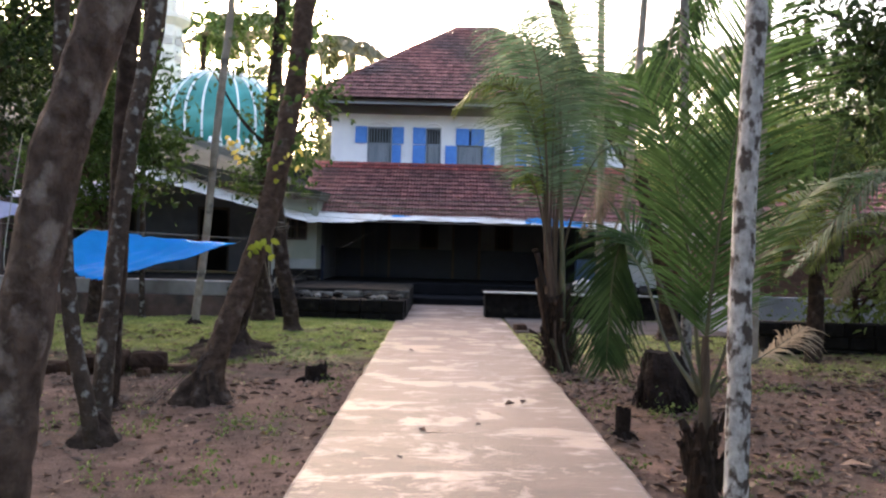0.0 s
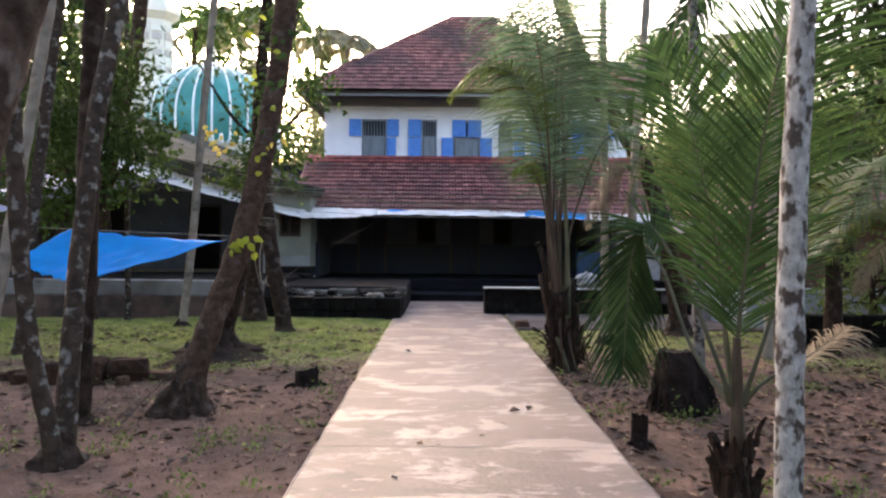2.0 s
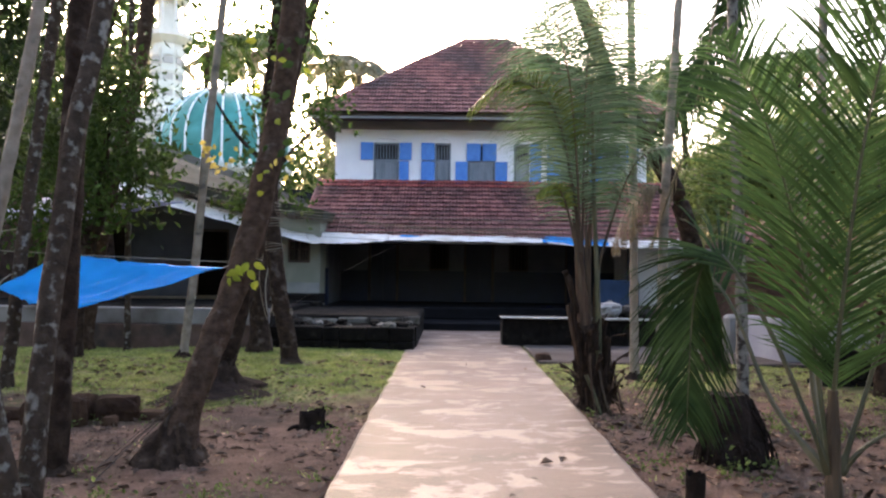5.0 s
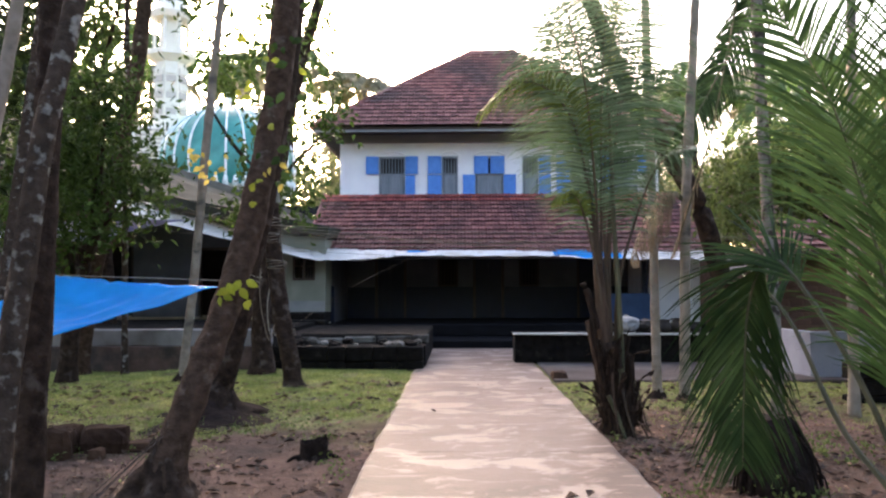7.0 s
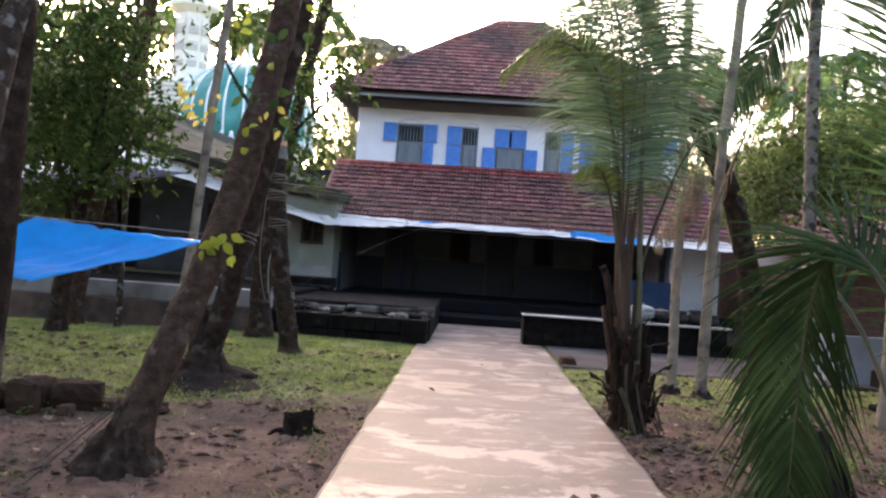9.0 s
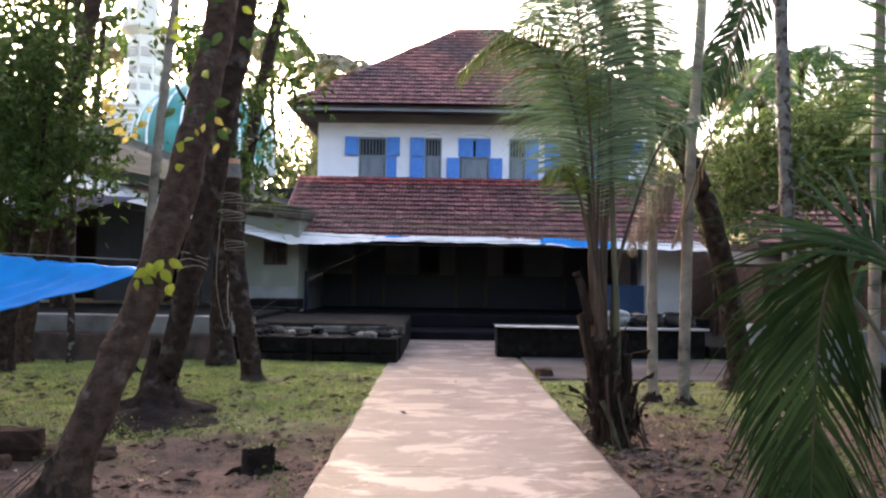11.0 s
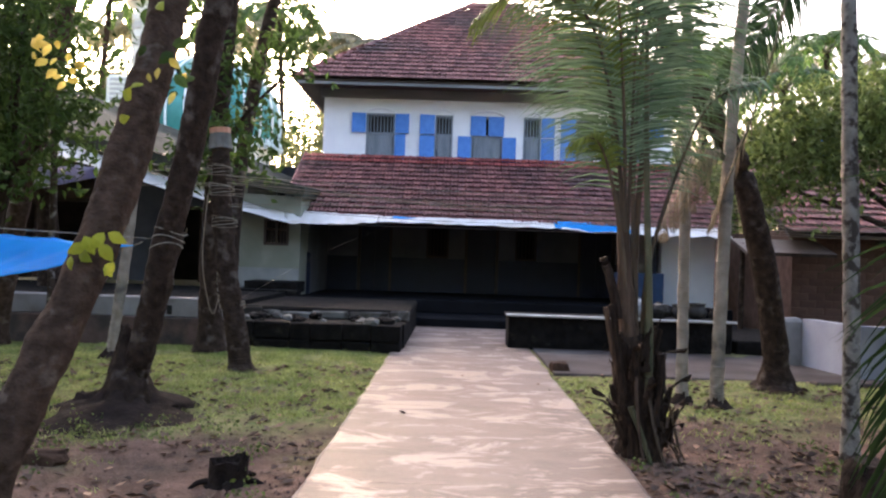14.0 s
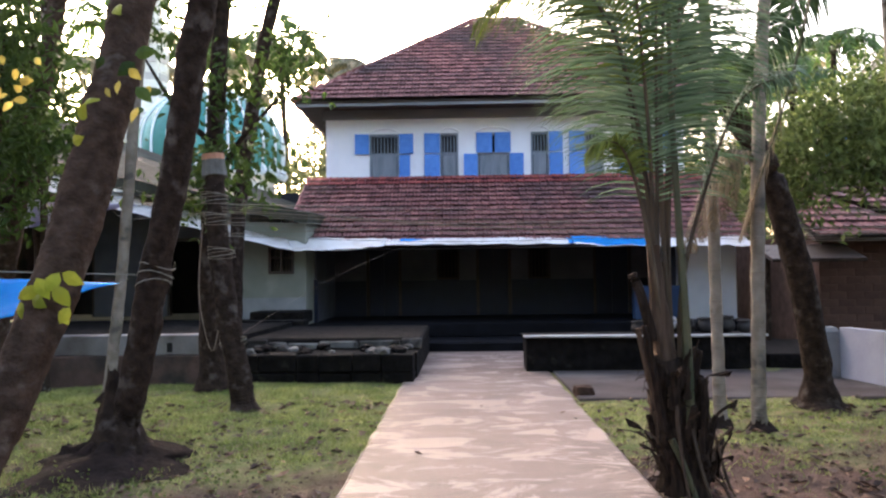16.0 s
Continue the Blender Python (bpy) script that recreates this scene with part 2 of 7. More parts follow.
def ground_material():
    """Red-brown earth near the walker, worn turf further on, split by broken noise edges."""
    m = bpy.data.materials.new("earth_and_turf")
    m.use_nodes = True
    t = m.node_tree
    b = t.nodes["Principled BSDF"]
    b.inputs["Roughness"].default_value = 0.95
    b.inputs["Specular IOR Level"].default_value = 0.1
    co = t.nodes.new("ShaderNodeTexCoord")
    sep = t.nodes.new("ShaderNodeSeparateXYZ")
    t.links.new(co.outputs["Object"], sep.inputs[0])

    def noise_of(scale, det=6.0):
        n = t.nodes.new("ShaderNodeTexNoise")
        n.inputs["Scale"].default_value, n.inputs["Detail"].default_value = scale, det
        t.links.new(co.outputs["Object"], n.inputs["Vector"])
        return n.outputs["Fac"]

    def ramp(src, p0, p1, c0, c1):
        r = t.nodes.new("ShaderNodeValToRGB")
        r.color_ramp.elements[0].position, r.color_ramp.elements[1].position = p0, p1
        r.color_ramp.elements[0].color, r.color_ramp.elements[1].color = (*c0, 1), (*c1, 1)
        t.links.new(src, r.inputs[0])
        return r.outputs[0]

    def math_of(op, a, bb):
        k = t.nodes.new("ShaderNodeMath")
        k.operation = op
        for i, v in enumerate((a, bb)):
            if isinstance(v, (int, float)):
                k.inputs[i].default_value = v
            else:
                t.links.new(v, k.inputs[i])
        return k.outputs[0]

    def mix(f, a, bb):
        k = t.nodes.new("ShaderNodeMixRGB")
        for i, v in enumerate((f, a, bb)):
            t.links.new(v, k.inputs[i])
        return k.outputs[0]
    soil = ramp(noise_of(5.0), 0.35, 0.65, (0.105, 0.063, 0.047), (0.188, 0.116, 0.087))
    damp = ramp(noise_of(0.9), 0.45, 0.62, (0.0, 0.0, 0.0), (1, 1, 1))
    soil2 = mix(damp, soil, ramp(noise_of(9.0), 0.35, 0.65, (0.062, 0.042, 0.033), (0.108, 0.074, 0.057)))
    turf = ramp(noise_of(7.0), 0.35, 0.65, (0.115, 0.145, 0.045), (0.235, 0.225, 0.095))
    edge = math_of("ADD", sep.outputs["Y"], math_of("MULTIPLY", math_of("SUBTRACT", noise_of(0.8), 0.5), 4.5))
    right = t.nodes.new("ShaderNodeMapRange")
    right.inputs["From Min"].default_value, right.inputs["From Max"].default_value = 0.6, 1.4
    right.inputs["To Min"].default_value, right.inputs["To Max"].default_value = 8.7, 9.6
    t.links.new(sep.outputs["X"], right.inputs[0])
    f = math_of("DIVIDE", math_of("SUBTRACT", edge, right.outputs[0]), 1.2)
    f = math_of("MULTIPLY", ramp(f, 0.0, 1.0, (0, 0, 0), (1, 1, 1)), ramp(noise_of(3.0), 0.33, 0.5, (0.25, 0.25, 0.25), (1, 1, 1)))
    grit = mix(ramp(noise_of(55.0, 3.0), 0.56, 0.64, (0, 0, 0), (0.55, 0.55, 0.55)), mix(f, soil2, turf), ramp(noise_of(23.0), 0.4, 0.6, (0.045, 0.029, 0.021), (0.25, 0.16, 0.12)))
    t.links.new(grit, b.inputs["Base Color"])
    bp = t.nodes.new("ShaderNodeBump")
    bp.inputs["Strength"].default_value, bp.inputs["Distance"].default_value = 0.9, 0.03
    t.links.new(math_of("ADD", noise_of(14.0), noise_of(45.0)), bp.inputs["Height"])
    t.links.new(bp.outputs[0], b.inputs["Normal"])
    return m


M_LEAFMID = mat("mid_green_leaf", (0.082, 0.118, 0.034), (0.165, 0.205, 0.066), 3, 0.42, island=0.45, clear=0.5)


def path_material():
    """Pinkish cement: broad tone, pale hand-trowelled smears with broken edges, worn dark flecks, smoother where trodden."""
    m = mat("pinkish_concrete", (0.150, 0.104, 0.085), (0.200, 0.142, 0.117), 5.0, 0.6, 0.35, 38, stretch=(0.6, 1.15, 1), detail=12)
    t = m.node_tree
    b = t.nodes["Principled BSDF"]
    base = b.inputs["Base Color"].links[0].from_socket
    vec = next(n for n in t.nodes if n.bl_idname == "ShaderNodeMapping").outputs[0]

    def band(scale, lo, hi, warp, rough=0.62):
        n = t.nodes.new("ShaderNodeTexNoise")
        n.inputs["Scale"].default_value, n.inputs["Detail"].default_value = scale, 9.0
        n.inputs["Distortion"].default_value, n.inputs["Roughness"].default_value = warp, rough
        t.links.new(vec, n.inputs["Vector"])
        r = t.nodes.new("ShaderNodeMapRange")
        r.inputs["From Min"].default_value, r.inputs["From Max"].default_value = lo, hi
        t.links.new(n.outputs["Fac"], r.inputs[0])
        return r.outputs[0]

    def over(fac, under, colour, k):
        f = t.nodes.new("ShaderNodeMath")
        f.operation = "MULTIPLY"
        f.inputs[1].default_value = k
        t.links.new(fac, f.inputs[0])
        x = t.nodes.new("ShaderNodeMixRGB")
        t.links.new(f.outputs[0], x.inputs[0])
        t.links.new(under, x.inputs[1])
        x.inputs[2].default_value = (*colour, 1)
        return x.outputs[0]
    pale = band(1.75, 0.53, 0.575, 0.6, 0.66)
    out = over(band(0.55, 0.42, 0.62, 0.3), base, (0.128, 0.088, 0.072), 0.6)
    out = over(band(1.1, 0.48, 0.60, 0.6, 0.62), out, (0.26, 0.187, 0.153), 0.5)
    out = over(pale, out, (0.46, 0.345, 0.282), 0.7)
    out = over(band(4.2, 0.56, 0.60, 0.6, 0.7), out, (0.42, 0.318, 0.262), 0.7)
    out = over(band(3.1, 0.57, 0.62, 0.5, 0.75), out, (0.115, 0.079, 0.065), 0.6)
    out = over(band(26.0, 0.66, 0.70, 0.2, 0.6), out, (0.08, 0.057, 0.048), 0.5)
    t.links.new(out, b.inputs["Base Color"])
    r = t.nodes.new("ShaderNodeMapRange")
    r.inputs["To Min"].default_value, r.inputs["To Max"].default_value = 0.54, 0.40
    t.links.new(pale, r.inputs[0])
    t.links.new(r.outputs[0], b.inputs["Roughness"])
    return m


M_PATH = path_material()
M_GROUND = ground_material()
# Wall paint greyed so that its colour carries the veranda's shade.
M_LOWERWALL = mat("shade_greyed_wall_paint", (0.088, 0.094, 0.108), (0.115, 0.121, 0.136), 2.5, 0.8, 0.15, 30, stain=(0.08, 0.086, 0.095), stain_scale=1.1)
# Floor colour taken near black to hold the veranda's shade.
M_FLOORDARK = mat("shade_darkened_floor", (0.005, 0.005, 0.006), (0.008, 0.008, 0.010), 3, 0.9, 0.1)

# ---- building blocks ----


def part(name, data, material, parent=None, label="", kind="", smooth=False):
    """Links a bmesh, or (verts, faces), as one mesh object."""
    me = bpy.data.meshes.new(name)
    if isinstance(data, bmesh.types.BMesh):
        bmesh.ops.recalc_face_normals(data, faces=data.faces)
        data.to_mesh(me)
        data.free()
    else:
        me.from_pydata(data[0], [], data[1])
    for m in (material if isinstance(material, (list, tuple)) else [material]):
        me.materials.append(m)
    if smooth:
        me.shade_smooth()
    ob = new(name, me)
    if parent:
        ob.parent = parent
    return tagged(ob, label=label, kind=kind)


def thing(name, at, label, category, group="", kind=""):
    ob = new(name)
    ob.empty_display_size = 0.1
    ob.location = at
    return tagged(ob, label, category, group, kind)


def add_box(bm, x0, x1, y0, y1, z0, z1, bevel=0.0, jig=0.0):
    g = bmesh.ops.create_cube(bm, size=1, matrix=Matrix.Translation(((x0 + x1) / 2, (y0 + y1) / 2, (z0 + z1) / 2)) @ Matrix.Diagonal((x1 - x0, y1 - y0, z1 - z0, 1)))
    vs = g["verts"]
    if jig:
        for v in vs:
            v.co += Vector((random.uniform(-jig, jig), random.uniform(-jig, jig), random.uniform(-jig, jig)))
    if bevel:
        es = list({e for v in vs for e in v.link_edges})
        bmesh.ops.bevel(bm, geom=es, offset=bevel, segments=1, affect="EDGES")
    return bm


def boxes(*dims, bevel=0.0, jig=0.0):
    bm = bmesh.new()
    for d in dims:
        add_box(bm, *d, bevel=bevel, jig=jig)
    return bm


def smooth_line(pts, n):
    """n points on a Catmull-Rom curve through pts."""
    P = [Vector(p) for p in pts]
    P = [P[0] * 2 - P[1]] + P + [P[-1] * 2 - P[-2]]
    out = []
    for i in range(n):
        u = i / (n - 1) * (len(P) - 3)
        k = min(int(u), len(P) - 4)
        f = u - k
        a, b, c, d = P[k:k + 4]
        out.append(0.5 * ((2 * b) + (c - a) * f + (2 * a - 5 * b + 4 * c - d) * f * f + (3 * b - a - 3 * c + d) * f ** 3))
    return out


def tube(pts, radius, n=24, sides=10, rough=0.0, rings=0.0, seed=0.0, cap=True):
    """Verts and faces of a tube along pts; radius is a function of 0..1; rough lumps, rings leaf scars."""
    line = smooth_line(pts, n)
    vs, fs = [], []
    for i, p in enumerate(line):
        u = i / (n - 1)
        d = (line[min(i + 1, n - 1)] - line[max(i - 1, 0)]).normalized()
        a = d.orthogonal().normalized() if abs(d.z) < 0.9 else Vector((1, 0, 0)).cross(d).normalized()
        b = d.cross(a)
        r0 = radius(u)
        for s in range(sides):
            w = s / sides * 2 * math.pi
            r = r0
            if rough:
                q = p + a * math.cos(w) * 0.2 + b * math.sin(w) * 0.2
                r *= 1 + rough * noise.noise(Vector((q.x * 7 + seed, q.y * 7, q.z * 5))) + 0.5 * rough * noise.noise(Vector((q.x * 21, q.y * 21 + seed, q.z * 15)))
            if rings:
                r *= 1 + rings * (0.5 if i % 3 == 0 else -0.25)
            vs.append(p + a * math.cos(w) * r + b * math.sin(w) * r)
        if i:
            o = (i - 1) * sides
            for s in range(sides):
                fs.append((o + s, o + (s + 1) % sides, o + sides + (s + 1) % sides, o + sides + s))
    if cap:
        fs.append(tuple(range(sides - 1, -1, -1)))
        fs.append(tuple(range((n - 1) * sides, n * sides)))
    return vs, fs


def join(*parts):
    vs, fs = [], []
    for v, f in parts:
        o = len(vs)
        vs += list(v)
        fs += [tuple(i + o for i in q) for q in f]
    return vs, fs


def gz(x, y):
    """Height of the earth."""
    k = min(max((y - 8.5) / 3.0, 0), 1)
    z = -0.10 + 0.08 * k * k * (3 - 2 * k)
    near = min(max((1.35 - abs(x - 0.14)) / 0.35, 0), 1)
    z = z * (1 - near) + min(z, -0.035) * near + 0.04 * near * (1 - k)
    far = min(max((abs(x) + abs(y - 8)) / 60, 0), 1)
    return z + 0.025 * noise.noise(Vector((x * 0.9, y * 0.9, 0))) * (1 - near) + 0.3 * far * noise.noise(Vector((x * 0.05, y * 0.05, 3)))


def frond_mesh(pts, length_max, n_leaf=60, start=0.22, droop=0.35, spread=1.0, width=0.03, seed=1, r0=0.022, up=None, fold=0.25, comb=0.75):
    """A pinnate palm leaf: tapering rachis along pts, strips for leaflets on both sides that bend towards the ground."""
    rnd = random.Random(seed)
    line = smooth_line(pts, 60)
    vs, fs, mi = [], [], []
    tv, tf = tube(pts, lambda u: r0 * (1.0 - 0.86 * u) * (1.5 if u < 0.06 else 1), n=22, sides=5)
    vs += tv
    fs += tf
    mi += [1] * len(tf)
    side_ref = Vector(up) if up else Vector((0, 0, 1))
    for i in range(n_leaf):
        u = start + (1 - start) * (i + rnd.random() * 0.5) / n_leaf
        k = min(int(u * 59), 58)
        p = line[k].lerp(line[k + 1], u * 59 - k)
        d = (line[min(k + 2, 59)] - line[max(k - 2, 0)]).normalized()
        s = d.cross(side_ref)
        s = s.normalized() if s.length > 0.05 else Vector((1, 0, 0))
        nrm = s.cross(d).normalized()
        env = math.sin(math.pi * min(max((u - start) / (1 - start) * 0.86 + 0.14, 0), 1)) ** 0.6
        L = length_max * env * rnd.uniform(0.86, 1.08)
        for sg in (-1, 1):
            if rnd.random() < 0.03:
                continue
            dirv = (s * sg * spread + d * comb * rnd.uniform(0.85, 1.2) + nrm * fold * rnd.uniform(0.4, 1.4)).normalized()
            w = width * rnd.uniform(0.8, 1.15)
            o = len(vs)
            dr = droop * rnd.uniform(0.7, 1.4)
            q = p.copy()
            segs = 4
            wdir = d.cross(dirv).cross(dirv)
            wdir = wdir.normalized() if wdir.length > 0.01 else nrm
            cur = dirv.copy()
            for j in range(segs + 1):
                f = j / segs
                ww = w * (0.55 if j == 0 else (1.0 - f) ** 0.7) * 0.5
                vs += [q + wdir * ww, q - wdir * ww + nrm * ww * 0.4]
                cur = (cur + Vector((0, 0, -1)) * dr * (0.25 + f)).normalized()
                q = q + cur * (L / segs)
            for j in range(segs):
                a = o + 2 * j
                fs.append((a, a + 1, a + 3, a + 2))
                mi.append(0)
    return vs, fs, mi


def frond(parent, pts, length_max, mats, name="frond", label="", **kw):
    vs, fs, mi = frond_mesh(pts, length_max, **kw)
    ob = part(name, (vs, fs), mats, parent, label)
    ob.data.polygons.foreach_set("material_index", mi)
    return ob


def leaf_cloud(centres, radii, count, size, seed=0, flat=0.75, clump=9, slim=0.45):
    """Many small folded leaves in loose clumps inside lumpy ellipsoids, with gaps between them."""
    rs = np.random.RandomState(seed)
    vs, fs = [], []
    tot = sum(r ** 2 for r in radii)
    for c, r in zip(centres, radii):
        k = max(int(count * r * r / tot / clump), 1)
        d = rs.normal(size=(k, 3))
        d /= np.linalg.norm(d, axis=1)[:, None]
        rad = r * (rs.uniform(0.1, 1, k) ** 0.45)
        cc = np.array(c) + d * rad[:, None] * np.array((1, 1, flat))
        for q in cc:
            n = clump + rs.randint(-3, 4)
            twig = rs.normal(size=3) * size * 1.5
            for j in range(n):
                p = q + twig * (j / n) * 1.5 + rs.normal(size=3) * size * 0.8
                a = rs.normal(size=3)
                a[2] -= 0.6
                a /= np.linalg.norm(a)
                b = np.cross(a, rs.normal(size=3))
                b /= np.linalg.norm(b) + 1e-6
                s = size * rs.uniform(0.6, 1.25)
                nn = np.cross(a, b) * s * 0.12
                o = len(vs)
                m = p + a * s * 0.45
                vs += [tuple(p), tuple(m + b * s * slim * 0.5 + nn), tuple(p + a * s), tuple(m - b * s * slim * 0.5 + nn)]
                fs += [(o, o + 1, o + 2), (o, o + 2, o + 3)]
    return vs, fs


def broad_tree(name, x, y, trunk_pts, r, crowns, count, size, leaf, bark, label, seed, group="", limbs=True):
    t = thing(name, (0, 0, 0), label, "tree", group)
    base = gz(x, y)
    pts = [(x, y, base - 0.1)] + trunk_pts
    part("trunk", tube(pts, lambda u: r * (1.35 - 0.75 * u + 0.7 * max(0, 0.12 - u) / 0.12), 20, 8, 0.2, seed=seed), bark, t, smooth=True)
    if limbs:
        top = Vector(trunk_pts[-1])
        mid = Vector(trunk_pts[-2]) if len(trunk_pts) > 1 else top
        for i, (c, rr) in enumerate(crowns):
            a = mid.lerp(top, (i % 3) / 3 + 0.2)
            c = Vector(c)
            part("limb", tube([a, a.lerp(c, 0.5) + Vector((0, 0, 0.1 * rr)), c], lambda u: r * 0.42 * (1 - 0.8 * u), 8, 6, 0.15, seed=i), bark, t, smooth=True)
    part("crown", leaf_cloud([c for c, _ in crowns], [q for _, q in crowns], count, size, seed), leaf, t)
    return t


def pole_tree(name, pts, r, bark, label, category="areca palm", group="", base_r=1.6, clump=None, seed=0.0, rings=0.012, crown=True, n=150, scars=0):
    """A slim palm trunk, flared at its foot, with an optional clump of roots."""
    t = thing(name, (0, 0, 0), label, category, group)
    x, y = pts[0][0], pts[0][1]
    p = [(x, y, gz(x, y) - 0.08)] + [q for q in pts[1:]]
    part("trunk", tube(p, lambda u: r * (1.08 - 0.2 * u) * (1 + (base_r - 1) * max(0, 1 - u * 9) ** 1.6), n, 14, 0.16, rings, seed), bark, t, smooth=True)
    line = smooth_line(p, 60)
    rs = random.Random(int(seed * 7))
    for k in range(3, 3 + 2 * scars, 2):
        q = line[k].lerp(line[k + 1], rs.random())
        rr = r * (1.08 - 0.2 * k / 60) * (1 + (base_r - 1) * max(0, 1 - k / 60 * 9) ** 1.6) * 1.02
        part("leaf_scar", tube([q - Vector((0, 0, 0.008)), q + Vector((0, 0, 0.008))], lambda u: rr * (1.0 + 0.03 * math.sin(u * math.pi)), 3, 12, 0.06, seed=k), bark, t, smooth=True)
    if crown:
        e = line[-1]
        for i in range(7):
            w = i / 7 * 6.283 + seed
            c, sn = math.cos(w), math.sin(w)
            frond(t, [e, e + Vector((c * 0.6, sn * 0.6, 0.8)), e + Vector((c * 1.3, sn * 1.3, 0.9)), e + Vector((c * 1.8, sn * 1.8, 0.3))], 0.55, [M_FROND, M_PETIOLE], seed=i, n_leaf=20, droop=0.5, width=0.06)
    if clump:
        cr, ch, cm = clump
        root_clump(t, x, y, cr, ch, cm, seed)
    return t


def root_clump(parent, x, y, cr, ch, m, seed=0.0, name="root_mound"):
    vs, fs = [], []
    n, s = 12, 30
    for i in range(n):
        u = i / (n - 1)
        for j in range(s):
            w = j / s * 2 * math.pi
            rr = cr * (0.2 + 0.8 * (1 - u) ** 1.5)
            lump = 1 + 0.42 * noise.noise(Vector((math.cos(w) * 2 + seed, math.sin(w) * 2, u * 2))) + 0.26 * noise.noise(Vector((math.cos(w) * 5, math.sin(w) * 5 + seed, u * 5)))
            zz = ch * u * (1 + 0.2 * noise.noise(Vector((w * 2, u * 3, seed))))
            vs.append((x + math.cos(w) * rr * lump, y + math.sin(w) * rr * lump, gz(x, y) - 0.05 + zz))
        if i:
            o = (i - 1) * s
            fs += [(o + j, o + (j + 1) % s, o + s + (j + 1) % s, o + s + j) for j in range(s)]
    fs.append(tuple((n - 1) * s + j for j in range(s)))
    return part(name, (vs, fs), m, parent, smooth=True)


def cord(parent, pts, r, m, name="cord", n=16):
    return part(name, tube(pts, lambda u: r, n, 4), m, parent)


def cloth(name, corners, m, nu=26, nv=10, sag=0.1, ripple=0.02, seed=0.0, parent=None, thick=0.006, label="", mi=None):
    """A thin sheet hung between four corners (a b along the near edge, d c along the far one), sagging and rippled."""
    a, b, c, d = (Vector(q) for q in corners)
    top, fs, mats = [], [], []
    for i in range(nu + 1):
        for j in range(nv + 1):
            u, v = i / nu, j / nv
            p = a.lerp(b, u).lerp(d.lerp(c, u), v)
            p.z -= sag * 4 * u * (1 - u) * (0.5 + 0.5 * math.sin(v * math.pi)) + sag * 1.2 * math.sin(v * math.pi) * math.sin(u * math.pi)
            p += Vector((0.3, 0.5, 1)) * ripple * (noise.noise(Vector((u * 9 + seed, v * 4, 0))) + 0.5 * noise.noise(Vector((u * 23, v * 9 + seed, 1))))
            top.append(p)
    n = len(top)
    vs = top + [p - Vector((0, 0, thick)) for p in top]
    w = nv + 1
    for i in range(nu):
        for j in range(nv):
            q = (i * w + j, (i + 1) * w + j, (i + 1) * w + j + 1, i * w + j + 1)
            k = mi(i / nu, j / nv) if mi else 0
            fs += [q, tuple(n + e for e in reversed(q))]
            mats += [k, k]
    rim = [i * w for i in range(nu + 1)] + [nu * w + j for j in range(1, w)] + [i * w + nv for i in range(nu - 1, -1, -1)] + [j for j in range(nv - 1, 0, -1)]
    for i in range(len(rim)):
        p, q = rim[i], rim[(i + 1) % len(rim)]
        fs.append((p, n + p, n + q, q))
        mats.append(0)
    ob = part(name, (vs, fs), m, parent, label, smooth=True)
    ob.data.polygons.foreach_set("material_index", mats)
    return ob


# ---- ground, path, yard ----
def axis(lo, hi, step, far):
    a = list(np.arange(lo, hi + 1e-6, step))
    w, s = hi, step
    out = []
    while w < far:
        s *= 1.35
        w += s
        out.append(w)
    w, s, left = lo, step, []
    while w > -far:
        s *= 1.35
        w -= s
        left.append(w)
    return left[::-1] + a + out


gx, gy = axis(-8, 7, 0.22, 900), axis(-2, 19, 0.22, 900)
gv = [(x, y, gz(x, y)) for x in gx for y in gy]
gw = len(gy)
gf = [(i * gw + j, (i + 1) * gw + j, (i + 1) * gw + j + 1, i * gw + j + 1) for i in range(len(gx) - 1) for j in range(gw - 1)]
tagged(part("ground", (gv, gf), M_GROUND, smooth=True), "red-brown earth with worn patches of short grass", "ground", kind="structure")

PX0, PX1, PEND = -0.83, 1.11, 17.9
path = thing("path", (0, 0, 0), "straight pinkish concrete path with pale trowel patches", "path", kind="structure")
joints = [-8.0, -4.2, -1.6, 1.0, 3.3, 5.75, 8.1, 10.4, 12.9, 15.4, PEND]
for k in range(len(joints) - 1):
    y0, y1 = joints[k] + 0.004, joints[k + 1] - 0.004
    n = 14
    vs, fs = [], []
    for i in range(n + 1):
        y = y0 + (y1 - y0) * i / n
        l = PX0 + 0.022 * noise.noise(Vector((0, y * 1.9, 0))) + 0.012 * noise.noise(Vector((0, y * 7, 2)))
        r = PX1 + 0.022 * noise.noise(Vector((5, y * 1.9, 0))) + 0.012 * noise.noise(Vector((5, y * 7, 2)))
        vs += [(l - 0.03, y, -0.2), (l - 0.012, y, -0.015), (l + 0.015, y, 0.0), (r - 0.015, y, 0.0), (r + 0.012, y, -0.015), (r + 0.03, y, -0.2)]
        if i:
            o = (i - 1) * 6
            fs += [(o + q, o + q + 1, o + q + 7, o + q + 6) for q in range(5)]
    fs += [(0, 1, 2, 3, 4, 5), tuple(n * 6 + q for q in (5, 4, 3, 2, 1, 0))]
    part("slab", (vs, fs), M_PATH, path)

yard = part("pavement", boxes((1.16, 9.0, 12.5, 14.93, -0.16, 0.012), bevel=0.012), M_PAVE)
tagged(yard, "grey cement yard strip beside the path", "pavement", kind="structure")
part("kerb", boxes((4.0, 6.2, 12.25, 12.42, -0.1, 0.05), bevel=0.015), M_PAVE, yard)

